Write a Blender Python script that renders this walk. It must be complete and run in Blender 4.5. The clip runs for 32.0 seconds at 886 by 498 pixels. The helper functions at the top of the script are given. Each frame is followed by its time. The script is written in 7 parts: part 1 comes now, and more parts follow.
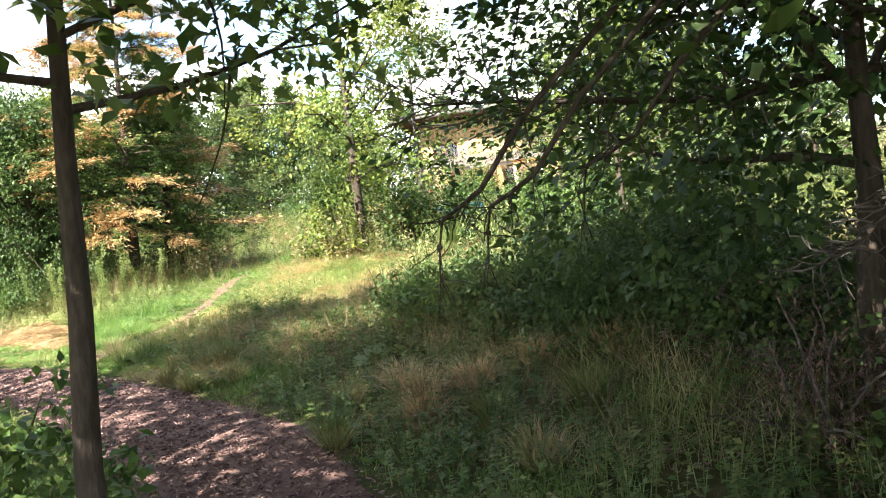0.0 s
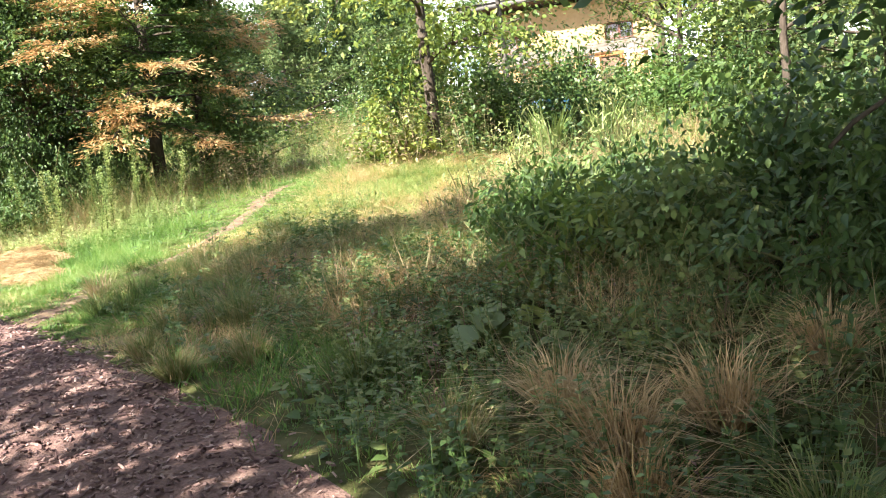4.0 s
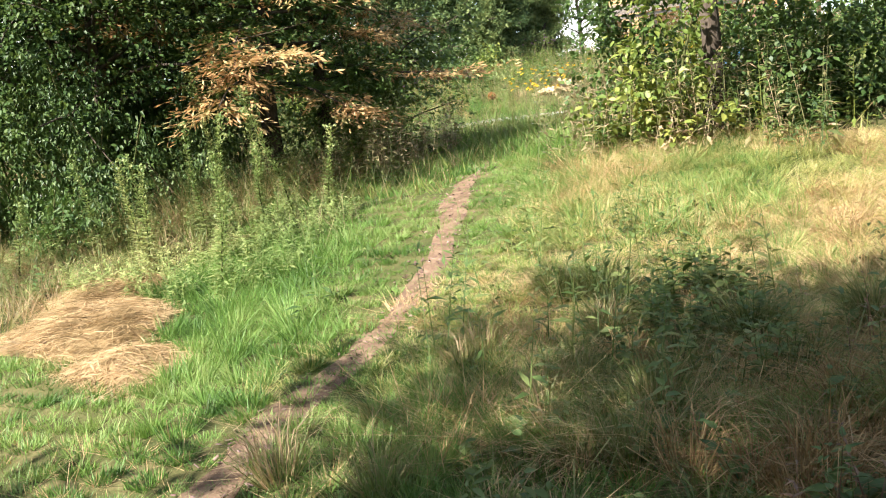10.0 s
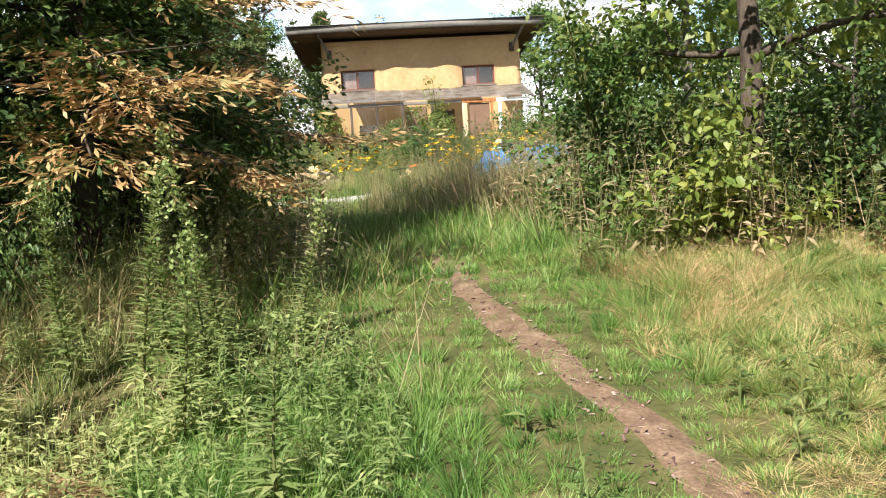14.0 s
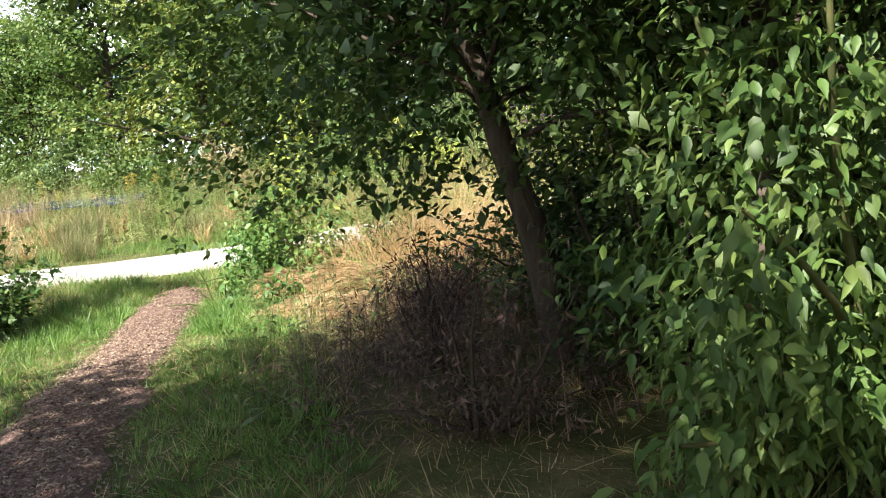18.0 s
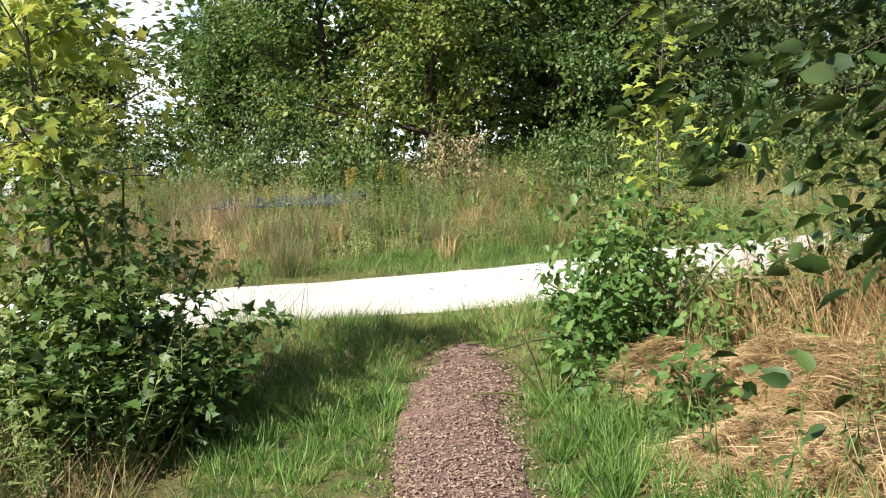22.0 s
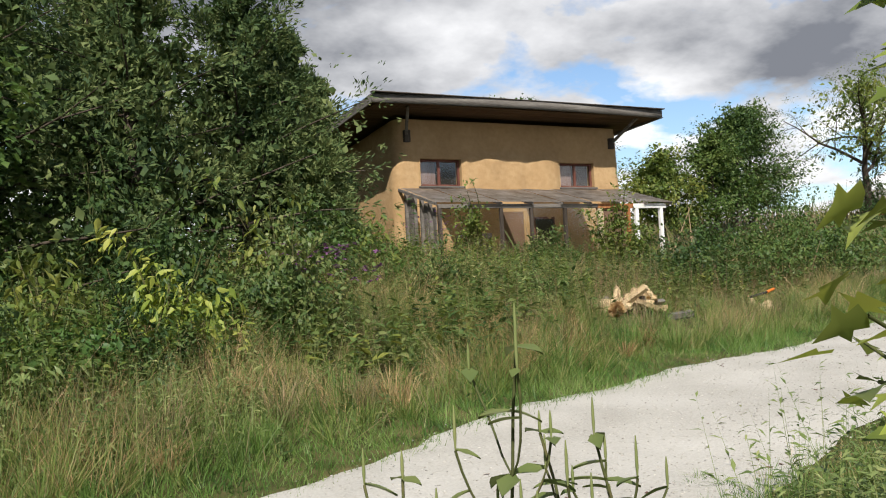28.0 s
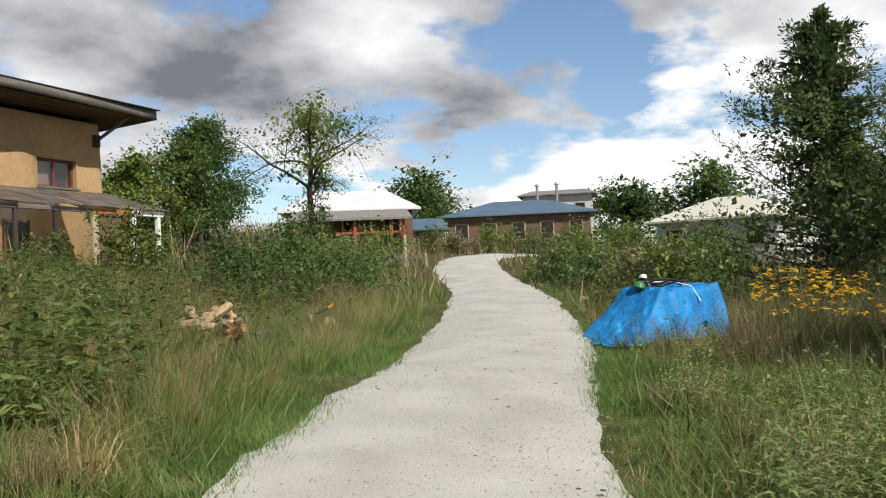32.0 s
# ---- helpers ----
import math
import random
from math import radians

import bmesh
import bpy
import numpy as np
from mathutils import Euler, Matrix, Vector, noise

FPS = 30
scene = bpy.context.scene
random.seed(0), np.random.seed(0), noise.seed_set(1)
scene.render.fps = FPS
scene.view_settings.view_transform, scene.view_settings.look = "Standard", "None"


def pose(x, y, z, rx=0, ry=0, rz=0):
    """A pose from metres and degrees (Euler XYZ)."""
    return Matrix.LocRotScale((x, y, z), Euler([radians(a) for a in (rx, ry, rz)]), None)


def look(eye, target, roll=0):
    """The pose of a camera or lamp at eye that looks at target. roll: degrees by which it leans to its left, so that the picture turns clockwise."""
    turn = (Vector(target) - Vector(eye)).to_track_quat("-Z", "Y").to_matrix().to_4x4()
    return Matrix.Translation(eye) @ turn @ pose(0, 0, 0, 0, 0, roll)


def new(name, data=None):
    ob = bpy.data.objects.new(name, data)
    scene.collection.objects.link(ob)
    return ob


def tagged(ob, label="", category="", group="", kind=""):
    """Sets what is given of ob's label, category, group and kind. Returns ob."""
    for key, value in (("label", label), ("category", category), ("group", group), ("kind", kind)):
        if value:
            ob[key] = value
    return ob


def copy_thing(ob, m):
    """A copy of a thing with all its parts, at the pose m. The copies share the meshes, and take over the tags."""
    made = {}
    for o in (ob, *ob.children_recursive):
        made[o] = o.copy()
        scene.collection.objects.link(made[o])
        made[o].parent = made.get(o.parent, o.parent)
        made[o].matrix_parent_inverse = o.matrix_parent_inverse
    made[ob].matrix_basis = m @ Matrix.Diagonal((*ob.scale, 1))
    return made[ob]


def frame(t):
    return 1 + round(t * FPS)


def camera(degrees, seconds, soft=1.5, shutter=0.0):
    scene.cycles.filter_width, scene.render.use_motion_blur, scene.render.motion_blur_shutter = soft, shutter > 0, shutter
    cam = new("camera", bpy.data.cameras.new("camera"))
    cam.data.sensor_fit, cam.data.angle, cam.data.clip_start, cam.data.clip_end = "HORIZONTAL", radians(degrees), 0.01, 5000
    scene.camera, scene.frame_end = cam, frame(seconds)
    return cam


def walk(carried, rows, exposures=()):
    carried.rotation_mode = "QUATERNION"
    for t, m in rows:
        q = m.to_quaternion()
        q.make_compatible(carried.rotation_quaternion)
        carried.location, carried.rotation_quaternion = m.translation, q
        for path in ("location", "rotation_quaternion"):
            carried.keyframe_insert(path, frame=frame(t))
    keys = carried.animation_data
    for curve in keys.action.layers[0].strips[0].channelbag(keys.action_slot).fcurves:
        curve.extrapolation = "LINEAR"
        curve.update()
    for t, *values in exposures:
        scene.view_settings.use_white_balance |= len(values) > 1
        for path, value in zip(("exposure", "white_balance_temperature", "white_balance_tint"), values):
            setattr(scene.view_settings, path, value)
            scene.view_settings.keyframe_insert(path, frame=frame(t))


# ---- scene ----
cam = camera(55.5, 32.0, 1.1)

PATH = [
    (0, (14.096, -37.700, 0.239), (13.394, -35.828, 0.203), -6.2),
    (0.5, (13.889, -37.297, 0.290), (12.968, -35.521, 0.253), -6.1),
    (1, (13.676, -36.921, 0.347), (12.829, -35.119, 0.159), -8.6),
    (1.5, (13.546, -36.506, 0.301), (12.787, -34.660, 0.186), -6.4),
    (2, (13.360, -36.116, 0.258), (12.652, -34.256, 0.060), -6.6),
    (2.5, (13.138, -35.783, 0.242), (12.380, -33.942, 0.052), -7.7),
    (3, (12.934, -35.409, 0.199), (12.080, -33.603, 0.106), -5.6),
    (3.5, (12.663, -35.083, 0.116), (11.837, -33.270, -0.057), -6.4),
    (4, (12.344, -34.673, 0.112), (11.501, -32.875, -0.120), -6.6),
    (4.5, (12.008, -34.288, 0.178), (11.213, -32.459, 0.038), -4.5),
    (6.5, (11.135, -33.565, 0.202), (10.612, -31.651, -0.053), -6.4),
    (7, (10.813, -33.138, 0.243), (10.218, -31.244, -0.002), -6.2),
    (7.5, (10.447, -32.884, 0.257), (9.693, -31.049, 0.005), -5.0),
    (8, (10.112, -32.669, 0.317), (9.350, -30.833, 0.098), -4.7),
    (8.5, (9.761, -32.314, 0.387), (9.059, -30.451, 0.196), -4.0),
    (9, (9.317, -32.094, 0.420), (8.518, -30.275, 0.187), -4.7),
    (9.5, (8.914, -31.866, 0.439), (8.047, -30.085, 0.160), -6.0),
    (10, (8.502, -31.581, 0.505), (7.551, -29.850, 0.191), -6.7),
    (10.5, (8.015, -31.439, 0.510), (6.996, -29.751, 0.179), -7.7),
    (11, (7.527, -31.210, 0.533), (6.450, -29.553, 0.223), -6.0),
    (11.5, (7.014, -31.057, 0.553), (5.904, -29.419, 0.264), -4.5),
    (12, (6.540, -30.900, 0.603), (5.556, -29.181, 0.327), -5.2),
    (12.5, (6.108, -30.629, 0.625), (5.417, -28.765, 0.408), -4.2),
    (13, (5.665, -30.421, 0.628), (5.297, -28.464, 0.441), -5.0),
    (13.5, (5.251, -30.173, 0.590), (5.142, -28.183, 0.425), -4.0),
    (14, (4.827, -29.896, 0.615), (4.723, -27.906, 0.442), -3.2),
    (14.5, (4.213, -29.731, 0.514), (3.954, -27.759, 0.303), -4.9),
    (15, (3.495, -29.585, 0.418), (2.958, -27.672, 0.188), -3.3),
    (17.5, (-0.171, -28.599, 0.620), (-0.761, -26.700, 0.405), -4.3),
    (18, (-0.614, -28.355, 0.633), (-1.252, -26.467, 0.463), -4.8),
    (18.5, (-1.080, -28.058, 0.636), (-1.637, -26.142, 0.497), -6.0),
    (19, (-1.557, -27.606, 0.622), (-2.107, -25.684, 0.566), -3.6),
    (19.5, (-1.988, -27.314, 0.609), (-2.670, -25.435, 0.537), -2.3),
    (20, (-2.369, -26.963, 0.622), (-3.185, -25.139, 0.536), -2.6),
    (20.5, (-2.695, -26.571, 0.682), (-3.622, -24.801, 0.608), -1.5),
    (21, (-3.064, -26.202, 0.714), (-4.032, -24.455, 0.608), -2.2),
    (21.5, (-3.396, -25.777, 0.709), (-4.423, -24.065, 0.595), -3.2),
    (22, (-3.781, -25.312, 0.713), (-4.784, -23.586, 0.583), -2.8),
    (22.5, (-4.128, -24.872, 0.750), (-5.017, -23.086, 0.613), -3.1),
    (23, (-4.448, -24.369, 0.801), (-5.312, -22.571, 0.658), -2.3),
    (23.5, (-4.836, -23.911, 0.815), (-5.638, -22.090, 0.607), -4.1),
    (24, (-5.095, -23.423, 0.815), (-5.694, -21.526, 0.601), -3.5),
    (24.5, (-5.357, -22.901, 0.861), (-5.786, -20.958, 0.663), -2.4),
    (25, (-5.682, -22.585, 0.987), (-5.873, -20.603, 0.802), -3.4),
    (25.5, (-5.917, -22.254, 1.027), (-5.983, -20.256, 0.956), -5.0),
    (27.5, (-6.760, -20.672, 1.325), (-6.216, -18.748, 1.389), -2.7),
    (28, (-6.941, -20.265, 1.313), (-6.251, -18.390, 1.391), -2.8),
    (28.5, (-7.169, -19.822, 1.309), (-6.360, -17.994, 1.360), -2.7),
    (29, (-7.425, -19.491, 1.287), (-6.518, -17.709, 1.257), -4.1),
    (29.5, (-7.618, -19.026, 1.283), (-6.679, -17.261, 1.236), -4.8),
    (30, (-7.808, -18.761, 1.321), (-6.743, -17.068, 1.301), -4.1),
    (30.5, (-8.008, -18.405, 1.319), (-6.730, -16.868, 1.263), -4.4),
    (31, (-8.060, -18.093, 1.335), (-6.631, -16.696, 1.284), -3.4),
    (31.5, (-8.080, -17.797, 1.412), (-6.496, -16.577, 1.441), -1.7),
    (32, (-8.211, -17.458, 1.458), (-6.472, -16.472, 1.506), -2.2),
]
walk(cam, [(t, look(e, g, r)) for t, e, g, r in PATH],
     exposures=[(0, 2.65), (3, 2.65), (4.5, 2.75), (7, 2.8), (9, 2.3), (11, 1.98), (13, 1.66), (14, 1.5), (15.5, 1.42), (17.5, 2.05), (19.5, 2.1), (20.5, 1.7), (21.5, 1.45), (23, 1.05), (25, 0.72), (27.5, 0.46), (31, 0.32), (32, 0.22)])

# ---- sky and sun ----
SUN_TO = Vector((-0.38, -0.925, 0.0)).normalized()
SUN_EL = 43.0
sun = new("sun", bpy.data.lights.new("sun", "SUN"))
sun.data.energy, sun.data.angle, sun.data.color = 4.4, radians(0.55), (1.0, 0.95, 0.87)
sun.matrix_world = look((0, 0, 60), (-SUN_TO.x, -SUN_TO.y, 60 - math.tan(radians(SUN_EL))))

world = bpy.data.worlds.new("sky")
scene.world = world
world.use_nodes = True
wn, wl = world.node_tree.nodes, world.node_tree.links
wn.clear()
w_out = wn.new("ShaderNodeOutputWorld")
w_bg = wn.new("ShaderNodeBackground")
w_bg.inputs["Strength"].default_value = 0.11
w_sky = wn.new("ShaderNodeTexSky")
w_sky.sky_type, w_sky.sun_disc = "NISHITA", False
w_sky.dust_density, w_sky.ozone_density = 0.3, 3.0
w_sky.sun_elevation = radians(SUN_EL)
w_sky.sun_rotation = math.atan2(SUN_TO.x, SUN_TO.y)
w_co = wn.new("ShaderNodeTexCoord")
w_sep = wn.new("ShaderNodeSeparateXYZ")
wl.new(w_co.outputs["Generated"], w_sep.inputs[0])
w_lift = wn.new("ShaderNodeMath")
w_lift.operation = "MAXIMUM"
w_lift.inputs[1].default_value = 0.0
wl.new(w_sep.outputs["Z"], w_lift.inputs[0])
w_add = wn.new("ShaderNodeMath")
w_add.inputs[1].default_value = 0.3
wl.new(w_lift.outputs[0], w_add.inputs[0])
w_div = wn.new("ShaderNodeVectorMath")
w_div.operation = "DIVIDE"
w_cmb = wn.new("ShaderNodeCombineXYZ")
for k in range(3):
    wl.new(w_add.outputs[0], w_cmb.inputs[k])
wl.new(w_co.outputs["Generated"], w_div.inputs[0])
wl.new(w_cmb.outputs[0], w_div.inputs[1])
w_n1 = wn.new("ShaderNodeTexNoise")
w_n1.inputs["Scale"].default_value, w_n1.inputs["Detail"].default_value = 2.6, 10
w_n1.inputs["Roughness"].default_value, w_n1.inputs["Distortion"].default_value = 0.54, 0.15
wl.new(w_div.outputs[0], w_n1.inputs["Vector"])
w_r1 = wn.new("ShaderNodeValToRGB")
w_r1.color_ramp.elements[0].position, w_r1.color_ramp.elements[1].position = 0.42, 0.5
wl.new(w_n1.outputs["Fac"], w_r1.inputs[0])
w_n2 = wn.new("ShaderNodeTexNoise")
w_n2.inputs["Scale"].default_value, w_n2.inputs["Detail"].default_value = 1.5, 7
w_n2.inputs["Roughness"].default_value = 0.55
w_off = wn.new("ShaderNodeVectorMath")
w_off.inputs[1].default_value = (3.3, 1.2, 0.4)
wl.new(w_div.outputs[0], w_off.inputs[0])
wl.new(w_off.outputs[0], w_n2.inputs["Vector"])
w_r2 = wn.new("ShaderNodeValToRGB")
w_r2.color_ramp.elements[0].position, w_r2.color_ramp.elements[0].color = 0.52, (8.4, 8.4, 8.5, 1)
w_r2.color_ramp.elements[1].position, w_r2.color_ramp.elements[1].color = 0.8, (1.6, 1.7, 1.95, 1)
w_base = wn.new("ShaderNodeMath")
w_base.operation = "MULTIPLY_ADD"
w_base.inputs[1].default_value = 0.7
wl.new(w_lift.outputs[0], w_base.inputs[0])
wl.new(w_n2.outputs["Fac"], w_base.inputs[2])
wl.new(w_base.outputs[0], w_r2.inputs[0])
w_mix = wn.new("ShaderNodeMix")
w_mix.data_type = "RGBA"
wl.new(w_r1.outputs["Color"], w_mix.inputs[0])
wl.new(w_sky.outputs[0], w_mix.inputs[6])
wl.new(w_r2.outputs["Color"], w_mix.inputs[7])
wl.new(w_mix.outputs[2], w_bg.inputs["Color"])
wl.new(w_bg.outputs[0], w_out.inputs[0])

# ---- materials ----


def surface(name, stops, scale=4.0, rough=0.8, metal=0.0, bump=0.0, bump_scale=40.0, fine=0.25, coords="Object", island=0.0, stretch=(1, 1, 1), spec=0.4):
    """A surface whose colour runs over stops by a coarse and a fine noise, with a fine relief."""
    m = bpy.data.materials.new(name)
    m.use_nodes = True
    n, l = m.node_tree.nodes, m.node_tree.links
    b = n["Principled BSDF"]
    co = n.new("ShaderNodeTexCoord")
    mp = n.new("ShaderNodeMapping")
    mp.inputs["Scale"].default_value = stretch
    l.new(co.outputs[coords], mp.inputs[0])
    a = n.new("ShaderNodeTexNoise")
    a.inputs["Scale"].default_value, a.inputs["Detail"].default_value = scale, 5
    l.new(mp.outputs[0], a.inputs["Vector"])
    c = n.new("ShaderNodeTexNoise")
    c.inputs["Scale"].default_value, c.inputs["Detail"].default_value = bump_scale, 4
    l.new(mp.outputs[0], c.inputs["Vector"])
    mix = n.new("ShaderNodeMix")
    mix.inputs[0].default_value = fine
    l.new(a.outputs["Fac"], mix.inputs[2])
    l.new(c.outputs["Fac"], mix.inputs[3])
    out = mix.outputs[0]
    if island:
        g = n.new("ShaderNodeNewGeometry")
        mx = n.new("ShaderNodeMix")
        mx.inputs[0].default_value = island
        l.new(out, mx.inputs[2])
        l.new(g.outputs["Random Per Island"], mx.inputs[3])
        out = mx.outputs[0]
    r = n.new("ShaderNodeValToRGB")
    e = r.color_ramp.elements
    while len(e) < len(stops):
        e.new(0.5)
    for k, col in enumerate(stops):
        span = 0.3 if not island else 0.3 - 0.2 * island
        e[k].position = span + (1 - 2 * span) * k / max(1, len(stops) - 1)
        e[k].color = (*col, 1)
    l.new(out, r.inputs[0])
    l.new(r.outputs[0], b.inputs["Base Color"])
    b.inputs["Roughness"].default_value, b.inputs["Metallic"].default_value = rough, metal
    b.inputs["Specular IOR Level"].default_value = spec
    if bump:
        bp = n.new("ShaderNodeBump")
        bp.inputs["Strength"].default_value, bp.inputs["Distance"].default_value = bump, 0.02
        l.new(c.outputs["Fac"], bp.inputs["Height"])
        l.new(bp.outputs[0], b.inputs["Normal"])
    return m


def foliage(name, stops, through_part=0.4, rough=0.5, spec=0.35, scale=0.7):
    """Leaf: colour by leaf and by a broad noise; lets light through."""
    m = bpy.data.materials.new(name)
    m.use_nodes = True
    n, l = m.node_tree.nodes, m.node_tree.links
    b, out = n["Principled BSDF"], n["Material Output"]
    g = n.new("ShaderNodeNewGeometry")
    a = n.new("ShaderNodeTexNoise")
    a.inputs["Scale"].default_value, a.inputs["Detail"].default_value, a.inputs["Roughness"].default_value = scale, 4, 0.62
    l.new(g.outputs["Position"], a.inputs["Vector"])
    mix = n.new("ShaderNodeMix")
    mix.inputs[0].default_value = 0.45
    wide = n.new("ShaderNodeMapRange")
    wide.inputs["From Min"].default_value, wide.inputs["From Max"].default_value = 0.33, 0.67
    l.new(a.outputs["Fac"], wide.inputs["Value"])
    l.new(wide.outputs["Result"], mix.inputs[2])
    l.new(g.outputs["Random Per Island"], mix.inputs[3])
    r = n.new("ShaderNodeValToRGB")
    e = r.color_ramp.elements
    while len(e) < len(stops):
        e.new(0.5)
    for k, col in enumerate(stops):
        e[k].position = 0.22 + 0.56 * k / max(1, len(stops) - 1)
        e[k].color = (col[0] * 1.07, col[1], col[2] * 1.25, 1)
    l.new(mix.outputs[0], r.inputs[0])
    l.new(r.outputs[0], b.inputs["Base Color"])
    b.inputs["Roughness"].default_value = rough
    b.inputs["Specular IOR Level"].default_value = spec
    t = n.new("ShaderNodeBsdfTranslucent")
    hs = n.new("ShaderNodeHueSaturation")
    hs.inputs["Hue"].default_value, hs.inputs["Saturation"].default_value, hs.inputs["Value"].default_value = 0.485, 1.05, 1.5
    l.new(r.outputs[0], hs.inputs["Color"])
    l.new(hs.outputs[0], t.inputs["Color"])
    ms = n.new("ShaderNodeMixShader")
    ms.inputs[0].default_value = through_part * 0.65
    l.new(b.outputs[0], ms.inputs[1])
    l.new(t.outputs[0], ms.inputs[2])
    l.new(ms.outputs[0], out.inputs["Surface"])
    return m


